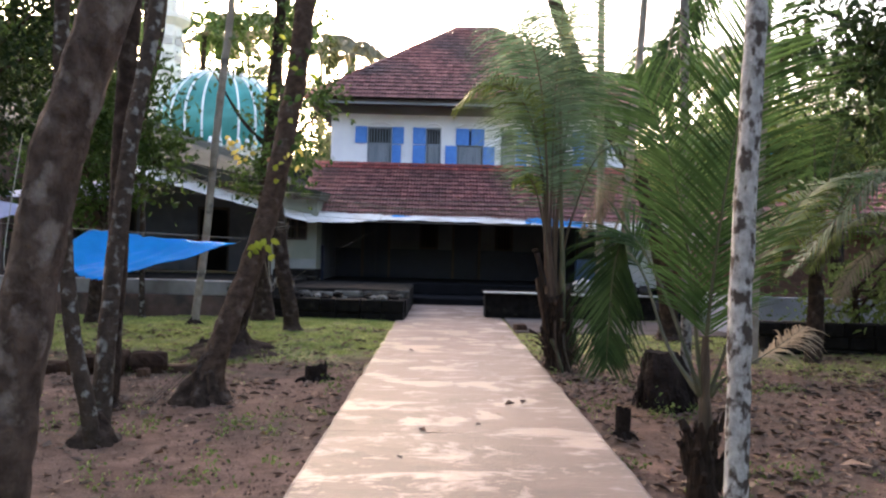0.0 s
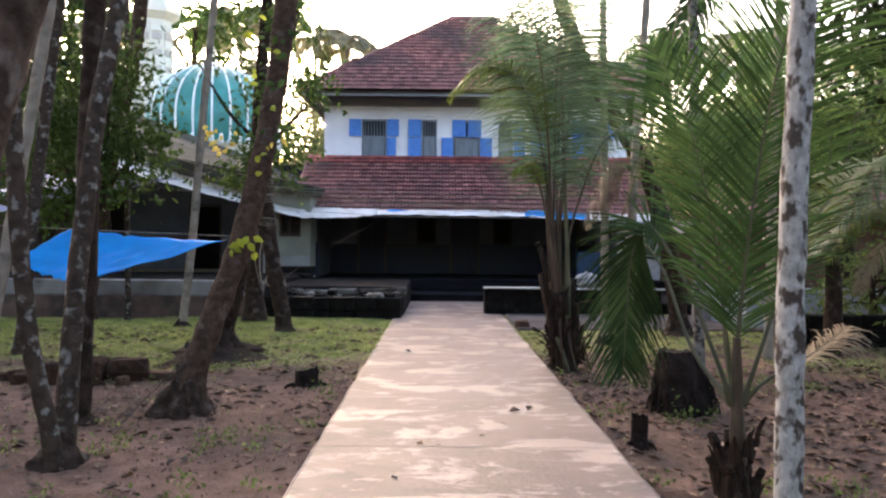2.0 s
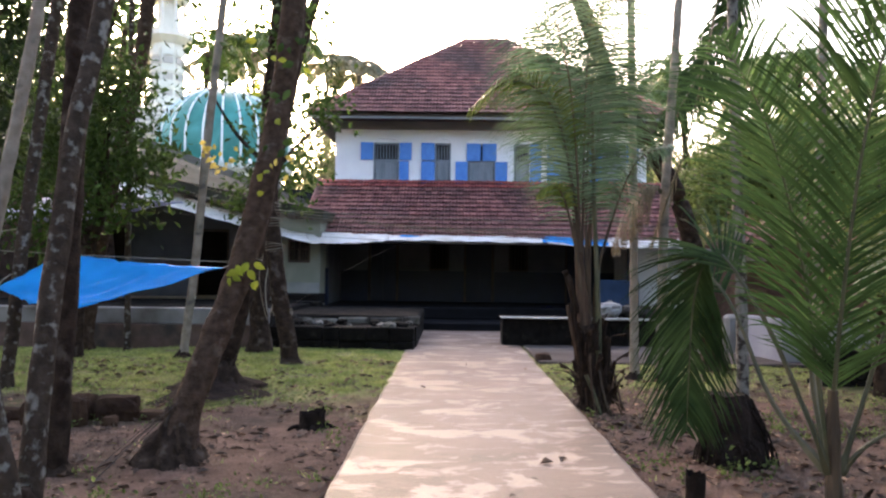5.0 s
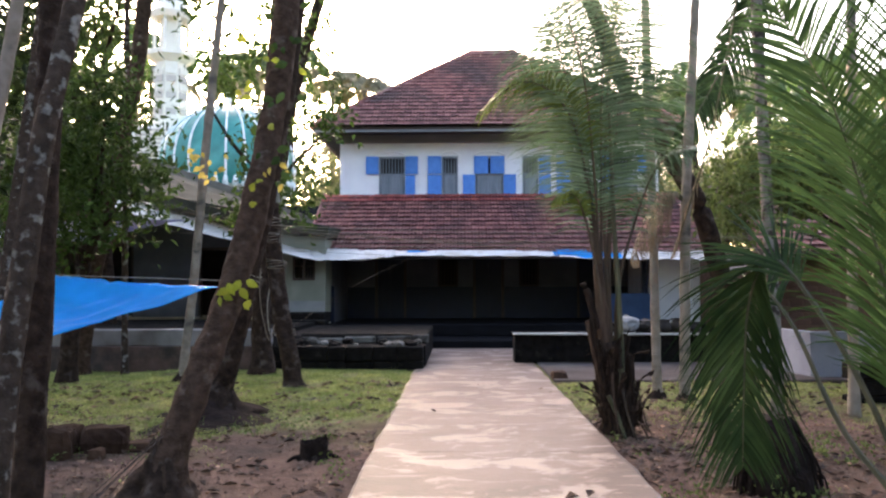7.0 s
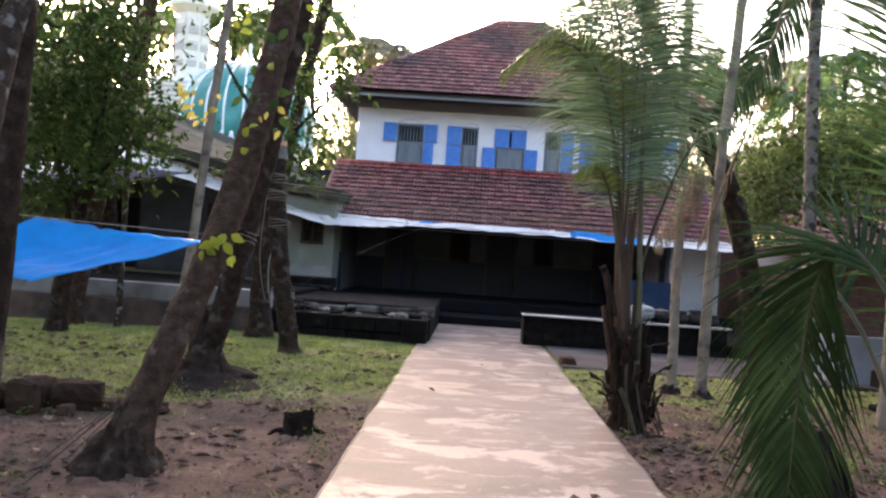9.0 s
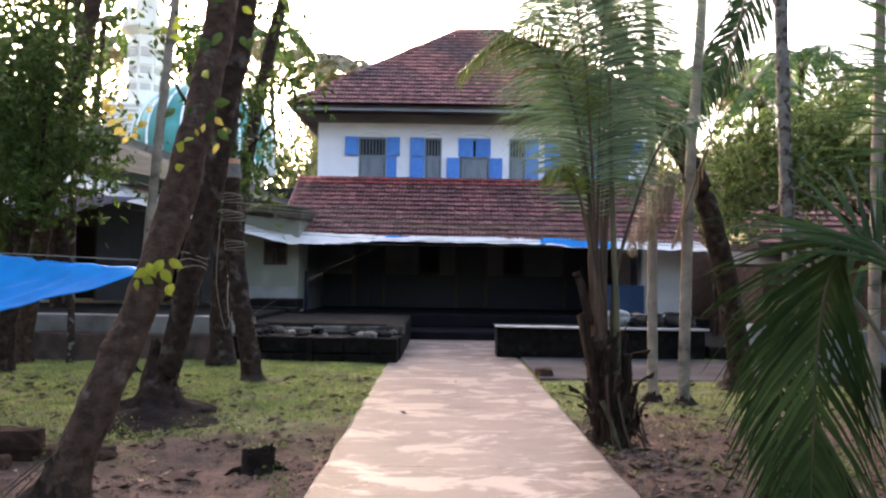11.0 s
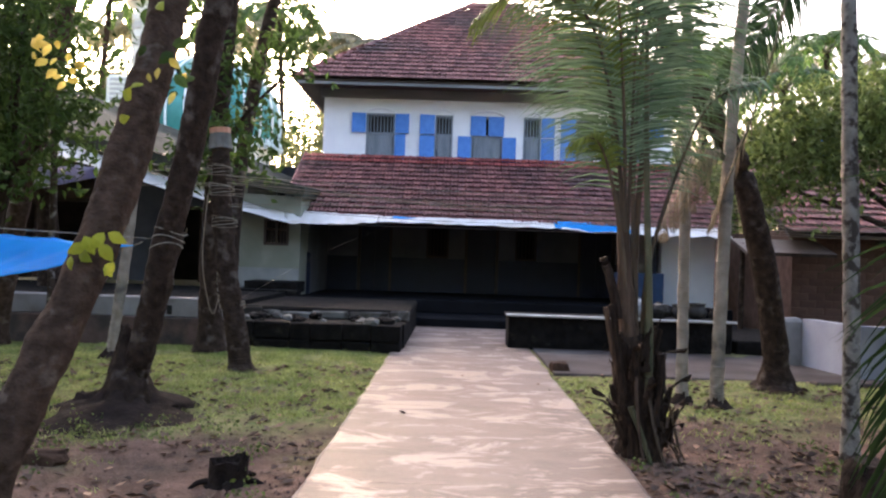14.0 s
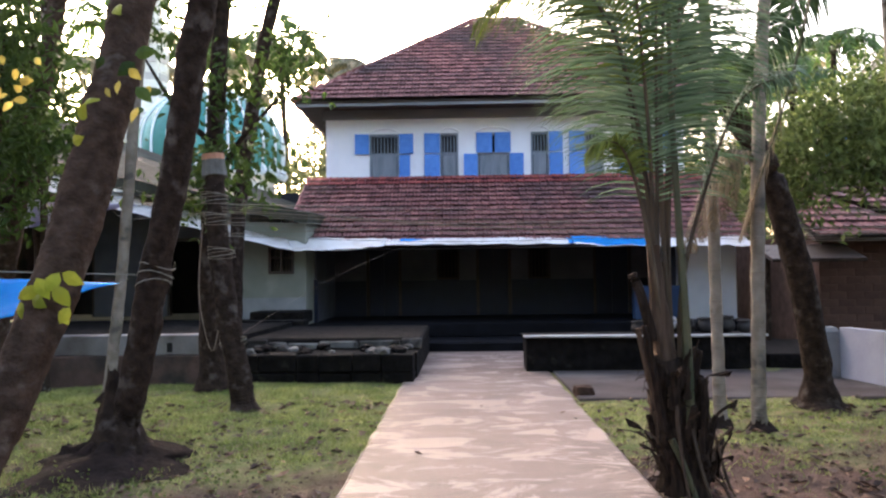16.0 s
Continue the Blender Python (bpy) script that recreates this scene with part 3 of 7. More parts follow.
# ---- the house ----
house = thing("house", (1.0, 22.5, 0), "two-storey whitewashed house with red clay-tiled roofs and blue shutters", "house")
house.location = (0, 0, 0)
HX0, HX1, HY = -3.32, 5.2, 22.5
WZ1 = 5.34
windows = [  # opening x0, x1; shutters (x0, x1, which half)
    (-2.27, -1.57, [(-2.62, -2.28, "u"), (-1.56, -1.22, "u"), (-1.56, -1.30, "l")]),
    (-0.58, -0.15, [(-0.96, -0.59, "u"), (-0.96, -0.59, "l")]),
    (0.30, 1.08, [(0.28, 0.66, "U"), (0.72, 1.10, "U"), (-0.02, 0.31, "l"), (1.07, 1.40, "l")]),
    (1.58, 2.00, [(2.01, 2.33, "u"), (2.01, 2.33, "l")]),
    (2.86, 3.30, [(2.48, 2.85, "u"), (2.48, 2.85, "l")]),
    (3.98, 4.64, [(3.63, 3.97, "u"), (3.66, 3.97, "l"), (4.65, 4.98, "u")]),
]
WB, WM, WT = 3.60, 4.27, 4.76
bm = bmesh.new()
xs = HX0
for x0, x1, _ in windows:
    add_box(bm, xs, x0, HY, HY + 0.25, 2.0, WZ1)
    add_box(bm, x0, x1, HY, HY + 0.25, WT, WZ1)
    add_box(bm, x0, x1, HY, HY + 0.25, 2.0, WB)
    xs = x1
add_box(bm, xs, HX1, HY, HY + 0.25, 2.0, WZ1)
add_box(bm, HX0, HX0 + 0.25, HY + 0.25, 29.0, 0.2, WZ1)
add_box(bm, HX1 - 0.25, HX1, HY + 0.25, 29.0, 0.2, WZ1)
add_box(bm, HX0, HX1, 29.0, 29.25, 0.2, WZ1)
part("upper_wall", bm, M_PLASTER, house)
# Black planes added behind the upper windows to keep the openings dark.
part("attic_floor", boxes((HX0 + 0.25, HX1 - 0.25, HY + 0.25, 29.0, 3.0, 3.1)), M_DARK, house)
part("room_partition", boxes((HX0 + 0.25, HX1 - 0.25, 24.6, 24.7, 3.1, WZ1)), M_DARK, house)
for x0, x1, shut in windows:
    cx = (x0 + x1) / 2
    w = part("window", boxes((x0, x0 + 0.045, HY - 0.02, HY + 0.12, WB, WT), (x1 - 0.045, x1, HY - 0.02, HY + 0.12, WB, WT),
                             (x0 + 0.045, x1 - 0.045, HY - 0.018, HY + 0.12, WT - 0.05, WT), (x0 + 0.045, x1 - 0.045, HY - 0.018, HY + 0.12, WM - 0.03, WM + 0.03)), M_GREYWOOD, house, "blue-grey timber window frame")
    nb = max(int((x1 - x0) / 0.095), 4)
    for i in range(nb):
        bx = x0 + 0.06 + (x1 - x0 - 0.12) * (i + 0.5) / nb
        part("bar", boxes((bx - 0.013, bx + 0.013, HY + 0.03, HY + 0.056, WM + 0.03, WT - 0.05)), M_GREYWOOD, w)
        sw = (x1 - x0 - 0.1) / nb
        part("slat", boxes((bx - sw / 2 + 0.003, bx + sw / 2 - 0.003, HY - 0.004, HY + 0.02, WB, WM - 0.03), bevel=0.004), M_GREYWOOD, w)
    for s0, s1, half in shut:
        z0, z1 = {"u": (WM + 0.01, WT), "U": (WM + 0.01, WT), "l": (WB, WM - 0.015)}[half]
        tilt = 0.0 if half == "U" else 0.06
        bm = boxes((s0, s1, HY - 0.055, HY - 0.025, z0, z1), (s0 + 0.05, s1 - 0.05, HY - 0.066, HY - 0.0555, z0 + 0.06, z1 - 0.06), bevel=0.004)
        for v in bm.verts:
            f = (v.co.x - s0) if cx < s0 + 0.1 else (s1 - v.co.x)
            v.co.y -= tilt * f
        part("shutter", bm, M_BLUE, w, "blue painted shutter leaf")
    arch = smooth_line([(x0 - 0.04, HY - 0.02, WT + 0.02), (x0 + (x1 - x0) * 0.2, HY - 0.03, WT + 0.10), (cx, HY - 0.03, WT + 0.125), (x1 - (x1 - x0) * 0.2, HY - 0.03, WT + 0.10), (x1 + 0.04, HY - 0.02, WT + 0.02)], 9)
    part("eyebrow_hood", tube(arch, lambda u: 0.022, 12, 6), M_PLASTER, w)

# eaves of the upper roof
EY, EZ, EX0, EX1, RY, RZ, RX0, RX1 = 21.6, 5.40, -3.92, 5.80, 25.8, 8.56, 0.30, 1.60
part("eave_beam", boxes((HX0 - 0.06, HX1 + 0.06, HY - 0.07, HY - 0.003, 5.12, 5.345)), M_BEAM, house, "grey timber wall plate under the eaves")
part("fascia", boxes((EX0 + 0.04, EX1 - 0.04, EY + 0.03, EY + 0.06, EZ - 0.14, EZ - 0.02)), M_BEAM, house, "grey fascia board")
part("soffit", ([(EX0 + .05, EY + .06, EZ - .05), (EX1 - .05, EY + .06, EZ - .05), (EX1 - .05, 30, EZ - .05), (EX0 + .05, 30, EZ - .05),
                 (EX0 + .05, EY + .06, EZ - .03), (EX1 - .05, EY + .06, EZ - .03), (EX1 - .05, 30, EZ - .03), (EX0 + .05, 30, EZ - .03)],
                [(0, 1, 2, 3), (4, 5, 6, 7), (0, 1, 5, 4), (1, 2, 6, 5), (2, 3, 7, 6), (3, 0, 4, 7)]), M_DARKWOOD, house)


def tile_shape(w, l):
    """One interlocking clay tile: two shallow troughs, a raised roll, a nib and real thickness. Local x across, y up the slope."""
    prof = [(-0.5, 0.018), (-0.42, 0.034), (-0.34, 0.014), (-0.2, 0.0), (-0.02, 0.014), (0.06, 0.02), (0.14, 0.008), (0.3, 0.0), (0.44, 0.016), (0.5, 0.03)]
    vs = []
    for y, lift in ((-l * 0.56, 0.056), (l * 0.56, 0.0)):
        for dz in (0.014, 0.0):
            vs += [(px * w, y, pz + lift + dz) for px, pz in prof]
    n = len(prof)
    fs = []
    for i in range(n - 1):
        fs += [(i, i + 1, 2 * n + i + 1, 2 * n + i), (n + i, 3 * n + i, 3 * n + i + 1, n + i + 1), (i, n + i, n + i + 1, i + 1)]
    fs += [(0, 2 * n, 3 * n, n), (n - 1, 2 * n - 1, 4 * n - 1, 3 * n - 1)]
    return vs, fs


def tile_slope(roof, o, along, upv, width_at, rows, tw, tl, n_parts, seed, red_rows=0):
    """Lays tiles on a slope from its eave: the lowest ones are parts, the rest one joined part."""
    rnd = random.Random(seed)
    o, along, upv = Vector(o), Vector(along).normalized(), Vector(upv).normalized()
    nrm = along.cross(upv).normalized()
    base = Matrix((along, upv, nrm)).transposed().to_4x4()
    tv, tf = tile_shape(tw * 1.02, tl)
    me = bpy.data.meshes.new("tile")
    me.from_pydata(tv, [], tf)
    me.materials.append(M_TILE)
    rest_v, rest_f, rest_m, made = [], [], [], 0
    for r in range(rows):
        a, b = width_at(r / rows)
        k = int(a / tw)
        while (k + 0.5) * tw < b:
            if (k + 0.5) * tw > a:
                m = Matrix.Translation(o + along * ((k + 0.5) * tw + rnd.uniform(-0.006, 0.006)) + upv * ((r + 0.5) * tl + rnd.uniform(-0.008, 0.008)) + nrm * rnd.uniform(0, 0.008)) @ base @ pose(0, 0, 0, 0, 0, rnd.uniform(-1.2, 1.2))
                if made < n_parts:
                    t = new("tile", me)
                    t.parent, t.matrix_local = roof, m
                    made += 1
                else:
                    q = len(rest_v)
                    rest_v += [m @ Vector(v) for v in tv]
                    rest_f += [tuple(i + q for i in f) for f in tf]
                    rest_m += [1 if r >= rows - red_rows else 0] * len(tf)
            k += 1
    if rest_v:
        field = part("tile_field", (rest_v, rest_f), [M_TILE2, M_TILERED], roof, kind="stuff")
        field.data.polygons.foreach_set("material_index", rest_m)


def slab_between(quad, t):
    q = [Vector(p) for p in quad]
    n = (q[1] - q[0]).cross(q[-1] - q[0]).normalized() * t
    k = len(q)
    vs = q + [p - n for p in q]
    return vs, [tuple(range(k)), tuple(range(2 * k - 1, k - 1, -1))] + [(i, (i + 1) % k, k + (i + 1) % k, k + i) for i in range(k)]


d = 0.05
front = slab_between([(EX0, EY, EZ - d), (EX1, EY, EZ - d), (RX1, RY, RZ - d), (RX0, RY, RZ - d)], 0.03)
back = slab_between([(EX1, 30, EZ - d), (EX0, 30, EZ - d), (RX0, RY, RZ - d), (RX1, RY, RZ - d)], 0.03)
left = slab_between([(EX0, 30, EZ - d), (EX0, EY, EZ - d), (RX0, RY, RZ - d)], 0.03)
right = slab_between([(EX1, EY, EZ - d), (EX1, 30, EZ - d), (RX1, RY, RZ - d)], 0.03)
upper_roof = part("upper_roof", join(front, back, left, right), M_DARKWOOD, house, "hipped roof of weathered red clay tiles")
sl = math.hypot(RY - EY, RZ - EZ)
lower_roof = part("lower_roof", slab_between([(-3.72, 19.75, 1.98), (5.62, 19.75, 1.98), (5.62, 22.48, 3.68), (-3.72, 22.48, 3.68)], 0.03), M_DARKWOOD, house, "veranda roof of weathered red clay tiles")
for a, b in (((EX0, EY), RX0), ((EX1, EY), RX1)):
    part("hip_ridge", tube([(a[0], a[1], EZ + 0.02), ((a[0] + b) / 2, (a[1] + RY) / 2, (EZ + RZ) / 2 + 0.03), (b, RY, RZ + 0.03)], lambda u: 0.075, 34, 8, 0.1, 0.12), M_TILE2, upper_roof)
part("ridge", tube([(RX0 - 0.05, RY, RZ + 0.03), (RX1 + 0.05, RY, RZ + 0.03)], lambda u: 0.085, 10, 8, 0.1, 0.1), M_TILE2, upper_roof)
part("verge", tube([(-3.72, 19.7, 2.03), (-3.72, 22.45, 3.73)], lambda u: 0.05, 14, 8, 0.1, 0.15), M_TILE2, lower_roof)

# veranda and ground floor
part("veranda_floor", boxes((-3.1, 5.5, 17.92, 22.5, -0.2, 0.16), (-3.3, 5.6, 19.2, 22.5, 0.16, 0.42), bevel=0.02), M_FLOORDARK, house, "veranda floor, near black with shade in its colour")
bm = bmesh.new()
doors = [(-2.38, -1.54, 0.42), (-0.70, -0.16, 1.27), (0.24, 1.07, 0.42), (1.47, 2.0, 1.27), (3.0, 3.9, 0.42)]
xs = HX0
for x0, x1, zb in doors:
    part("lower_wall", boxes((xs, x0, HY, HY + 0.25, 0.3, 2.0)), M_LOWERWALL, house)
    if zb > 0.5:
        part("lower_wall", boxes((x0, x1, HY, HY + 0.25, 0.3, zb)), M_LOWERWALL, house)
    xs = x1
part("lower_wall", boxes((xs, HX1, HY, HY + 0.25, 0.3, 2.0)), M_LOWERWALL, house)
xs = HX0
for x0, x1, zb in doors:
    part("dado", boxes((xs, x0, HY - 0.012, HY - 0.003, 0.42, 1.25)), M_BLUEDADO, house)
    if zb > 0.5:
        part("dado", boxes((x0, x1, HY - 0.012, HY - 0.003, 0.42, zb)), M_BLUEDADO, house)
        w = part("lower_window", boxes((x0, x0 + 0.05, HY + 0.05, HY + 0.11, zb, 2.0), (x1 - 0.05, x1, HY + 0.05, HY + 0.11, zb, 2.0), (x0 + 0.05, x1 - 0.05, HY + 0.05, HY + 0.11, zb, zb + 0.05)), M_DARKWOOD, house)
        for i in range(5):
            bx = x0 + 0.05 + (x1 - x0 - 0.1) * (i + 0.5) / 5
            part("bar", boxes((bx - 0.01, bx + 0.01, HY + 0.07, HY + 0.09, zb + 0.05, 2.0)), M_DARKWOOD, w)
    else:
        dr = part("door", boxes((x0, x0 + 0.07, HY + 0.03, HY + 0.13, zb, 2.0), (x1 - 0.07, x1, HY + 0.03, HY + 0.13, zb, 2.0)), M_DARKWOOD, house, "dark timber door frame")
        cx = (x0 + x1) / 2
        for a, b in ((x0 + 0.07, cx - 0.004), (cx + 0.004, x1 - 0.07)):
            # Leaves share the shade-deepened dado colour so the doorways read dark.
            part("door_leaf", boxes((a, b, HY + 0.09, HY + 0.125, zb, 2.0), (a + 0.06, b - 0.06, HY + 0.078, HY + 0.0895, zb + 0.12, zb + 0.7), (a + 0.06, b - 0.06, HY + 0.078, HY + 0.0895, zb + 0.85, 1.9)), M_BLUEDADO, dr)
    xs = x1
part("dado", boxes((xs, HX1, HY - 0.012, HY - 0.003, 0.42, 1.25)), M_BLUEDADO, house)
# Black plane added behind the doors and lower windows.
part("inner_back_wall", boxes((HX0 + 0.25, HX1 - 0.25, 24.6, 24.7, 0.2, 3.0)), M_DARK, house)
part("veranda_ceiling", boxes((HX0, 5.4, 20.0, 22.49, 2.02, 2.05)), M_DARKWOOD, house)
for px in (4.2,):
    # Post in the same shade-deepened blue.
    part("veranda_post", boxes((px - 0.06, px + 0.06, 20.0, 20.12, 0.42, 2.02), (px - 0.09, px + 0.09, 19.97, 20.15, 0.42, 0.6), bevel=0.01), M_BLUEDADO, house)
part("side_room_wall", boxes((4.35, 5.45, 19.95, 20.1, 0.1, 2.0), (5.3, 5.45, 20.1, 22.5, 0.1, 2.3), (4.35, 4.5, 20.1, 22.49, 0.42, 2.0)), M_PLASTER, house, "white plastered end room of the veranda")
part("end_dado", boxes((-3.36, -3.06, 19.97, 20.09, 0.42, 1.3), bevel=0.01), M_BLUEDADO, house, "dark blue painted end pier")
# End wall takes the shade-greyed paint, not the white plaster.
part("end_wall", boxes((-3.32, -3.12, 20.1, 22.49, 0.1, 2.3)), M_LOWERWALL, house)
M_COUNTER = mat("faded_blue_counter_paint", (0.02, 0.05, 0.11), (0.03, 0.07, 0.15), 4, 0.6, 0.1)
part("blue_counter", boxes((3.35, 4.34, 19.7, 19.94, 0.43, 1.1), bevel=0.015), M_COUNTER, house, "blue painted counter at the veranda end")

# ---- ledges either side of the path's end ----
ledge = thing("stone_ledge", (0, 0, 0), "black mossy masonry ledge with crumbling lime plaster top", "ledge")
bm = bmesh.new()
rnd = random.Random(5)
x = -3.1
while x < -0.72:
    w = min(rnd.uniform(0.28, 0.5), -0.66 - x)
    for z0, z1 in ((-0.1, 0.12), (0.12, 0.35)):
        part("stone", boxes((x + 0.004, x + w - 0.004, 13.98 + rnd.uniform(0, 0.03), 14.4, z0 + 0.004, z1 - 0.004), bevel=0.015, jig=0.008), M_LEDGE, ledge)
    x += w
part("ledge_core", boxes((-3.1, -0.68, 14.4, 18.0, -0.1, 0.33)), M_LEDGE, ledge)
part("coping", boxes((-3.1, -0.66, 14.92, 17.9, 0.33, 0.48), bevel=0.03, jig=0.012), M_LEDGE, ledge)
x = -3.1
while x < -0.7:
    w = min(rnd.uniform(0.2, 0.6), -0.64 - x)
    part("plaster_flake", boxes((x + 0.004, x + w - 0.004, 14.86 + rnd.uniform(0, 0.03), 14.98, 0.335, 0.43 + rnd.uniform(0, 0.07)), bevel=0.02, jig=0.014), M_LEDGETOP, ledge, "crumbling pale lime plaster")
    x += w
for i in range(34):
    rx, ry = rnd.uniform(-3.0, -0.8), rnd.uniform(14.1, 14.85)
    s = rnd.uniform(0.04, 0.13)
    bm = bmesh.new()
    bmesh.ops.create_icosphere(bm, subdivisions=1, radius=s)
    for v in bm.verts:
        v.co *= 1 + 0.35 * noise.noise(v.co * 9 + Vector((i, 0, 0)))
        v.co.z *= 0.55
        v.co += Vector((rx, ry, 0.33 + s * 0.4))
    part("rubble", bm, M_LEDGE if i % 3 else M_LEDGETOP, ledge)
M_LIP = mat("chipped_whitewash", (0.42, 0.40, 0.38), (0.55, 0.53, 0.50), 4, 0.85, 0.3, 20)
ledge2 = thing("bench_ledge", (0, 0, 0), "dark masonry bench with a thin whitewashed lip", "ledge")
part("ledge_body", boxes((0.80, 4.05, 14.95, 15.5, -0.1, 0.465), bevel=0.015, jig=0.006), M_LEDGE, ledge2)
part("ledge_top", boxes((0.76, 2.4, 14.98, 15.55, 0.465, 0.49), (2.41, 4.1, 14.98, 15.55, 0.46, 0.485), bevel=0.01, jig=0.006), M_LEDGE, ledge2)
part("ledge_lip", boxes((0.76, 2.4, 14.87, 14.975, 0.465, 0.50), (2.41, 4.1, 14.89, 14.975, 0.46, 0.492), bevel=0.01, jig=0.006), M_LIP, ledge2, "chipped whitewashed lip")

# ---- left yard wall and building ----
yardwall = thing("yard_wall", (0, 0, 0), "low yard wall, whitewashed above a brown plinth", "wall", kind="structure")
part("plinth", boxes((-16, -3.12, 14.0, 14.3, -0.15, 0.36), bevel=0.02), M_BROWNBAND, yardwall)
part("whitewash", boxes((-16, -3.12, 14.03, 14.3, 0.36, 0.62), bevel=0.015), M_WHITEBAND, yardwall)
part("terrace", boxes((-16, -3.12, 14.3, 19.2, -0.15, 0.55)), M_LEDGE, yardwall)
# Flat black plate puts the hole's shade into colour.
part("drain_hole", boxes((-3.86, -3.79, 14.02, 14.029, 0.40, 0.52)), M_DARK, yardwall)
annex = thing("annex", (0, 0, 0), "pale green single-storey annex with a grey dado and sloping roof", "building")
AY = 19.2
for a in ((-16, -9.6, 0.5, 4.4), (-8.6, -6.9, 0.5, 3.4), (-6.0, -5.0, 0.5, 2.9), (-4.5, -3.87, 0.5, 2.45), (-3.37, -3.14, 0.5, 2.4), (-3.87, -3.37, 0.5, 1.42), (-3.87, -3.37, 1.95, 2.42), (-9.6, -8.6, 2.4, 3.8), (-6.9, -6.0, 2.3, 3.2), (-5.0, -4.5, 2.3, 2.8)):
    # Left panels set back and coloured darker to stand for porch shade.
    back = 2.6 if a[1] < -4.4 else 0.0
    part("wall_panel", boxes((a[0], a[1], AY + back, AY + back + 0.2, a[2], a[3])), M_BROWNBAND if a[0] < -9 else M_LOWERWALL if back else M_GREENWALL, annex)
part("side_wall", boxes((-3.34, -3.14, AY + 0.2, 28, 0.3, 2.6)), M_GREENWALL, annex)
part("porch_wall", boxes((-4.5, -4.3, AY + 0.2, AY + 2.8, 0.5, 2.75)), M_GREENWALL, annex)
# End wall added in the same dark colour to close off and dim the porch.
part("porch_end", boxes((-10.2, -10.0, AY - 1.5, AY + 2.6, 0.5, 3.9)), M_BROWNBAND, annex)
part("dado", boxes((-4.5, -3.14, AY - 0.012, AY - 0.003, 0.55, 0.96)), M_GREYDADO, annex, "grey painted dado")
# Step takes the ledge's near-black colour.
part("step", boxes((-4.0, -3.0, 18.3, 19.15, 0.5, 0.72), (-4.4, -2.9, 17.9, 18.3, 0.45, 0.58), bevel=0.015), M_LEDGE, annex, "near-black cement entrance step")
# Black planes added behind the annex openings to read as shade.
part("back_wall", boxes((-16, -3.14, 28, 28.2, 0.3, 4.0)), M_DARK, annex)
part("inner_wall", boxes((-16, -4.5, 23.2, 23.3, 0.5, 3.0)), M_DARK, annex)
w = part("window", boxes((-3.87, -3.82, AY - 0.03, AY + 0.08, 1.42, 1.95), (-3.42, -3.37, AY - 0.03, AY + 0.08, 1.42, 1.95), (-3.82, -3.42, AY - 0.03, AY + 0.08, 1.9, 1.95), (-3.82, -3.42, AY - 0.03, AY + 0.08, 1.42, 1.47), (-3.645, -3.595, AY - 0.02, AY + 0.07, 1.47, 1.9), (-3.82, -3.42, AY, AY + 0.06, 1.72, 1.76)), M_DARKWOOD, annex, "dark brown timber window")
for bx in (-3.76, -3.70, -3.54, -3.48):
    part("bar", boxes((bx - 0.008, bx + 0.008, AY + 0.02, AY + 0.036, 1.47, 1.9)), M_DARKWOOD, w)
for x0, x1, z1 in ((-9.6, -8.6, 2.4), (-6.9, -6.0, 2.3), (-5.0, -4.5, 2.3)):
    part("doorway_frame", boxes((x0, x0 + 0.06, AY + 2.62, AY + 2.75, 0.5, z1), (x1 - 0.06, x1, AY + 2.62, AY + 2.75, 0.5, z1), (x0 + 0.06, x1 - 0.06, AY + 2.62, AY + 2.75, z1 - 0.07, z1)), M_DARKWOOD, annex)
part("roof_slab", slab_between([(-16, 18.8, 5.15), (-3.0, 18.8, 2.60), (-3.0, 28.3, 2.95), (-16, 28.3, 7.6)], 0.24), M_SLAB, annex, "mossy grey sloping roof slab")

# ---- awnings of plastic sheet ----
awn = thing("tarpaulin_awning", (0, 0, 0), "long sagging white plastic awning with blue patches along the eaves", "awning")
cloth("sheet", [(-7.6, 17.9, 2.98), (-3.25, 18.5, 1.86), (-3.62, 19.55, 2.20), (-8.0, 18.95, 3.42)], [M_TARPWHITE, M_TARPBLUE], 30, 8, 0.06, 0.03, 2.0, awn)
cloth("sheet", [(-3.25, 18.5, 1.855), (-1.6, 19.2, 1.95), (-1.6, 19.72, 2.12), (-3.62, 19.55, 2.20)], [M_TARPWHITE, M_TARPBLUE], 22, 8, 0.05, 0.05, 4.0, awn)
cloth("sheet", [(-1.6, 19.25, 1.97), (2.1, 19.15, 1.94), (2.1, 19.75, 2.10), (-1.6, 19.72, 2.11)], [M_TARPWHITE, M_TARPBLUE], 40, 8, 0.0, 0.03, 9.0, awn, mi=lambda u, v: 1 if (0.05 < u < 0.2 and v > 0.5) or u > 0.95 else 0)
cloth("sheet", [(2.1, 19.05, 1.92), (5.5, 18.95, 1.84), (5.5, 19.75, 2.10), (2.1, 19.75, 2.11)], [M_TARPWHITE, M_TARPBLUE], 40, 8, 0.02, 0.05, 14.0, awn, mi=lambda u, v: 1 if u < 0.42 and v > 0.1 * u else 0)
for x0 in (-3.45, -1.6, 0.3, 2.1, 3.8, 5.5):
    cord(awn, [(x0, 19.3, 1.98), (x0 + 0.02, 19.75, 2.04), (x0, 20.04, 2.03)], 0.01, M_ROPE, "tie_rope")
cord(awn, [(-7.6, 17.9, 3.02), (-7.75, 18.4, 3.2), (-7.9, 18.95, 3.42)], 0.01, M_ROPE, "tie_rope")
awn2 = thing("lilac_awning", (0, 0, 0), "slack lilac plastic sheet strung under the trees", "awning")
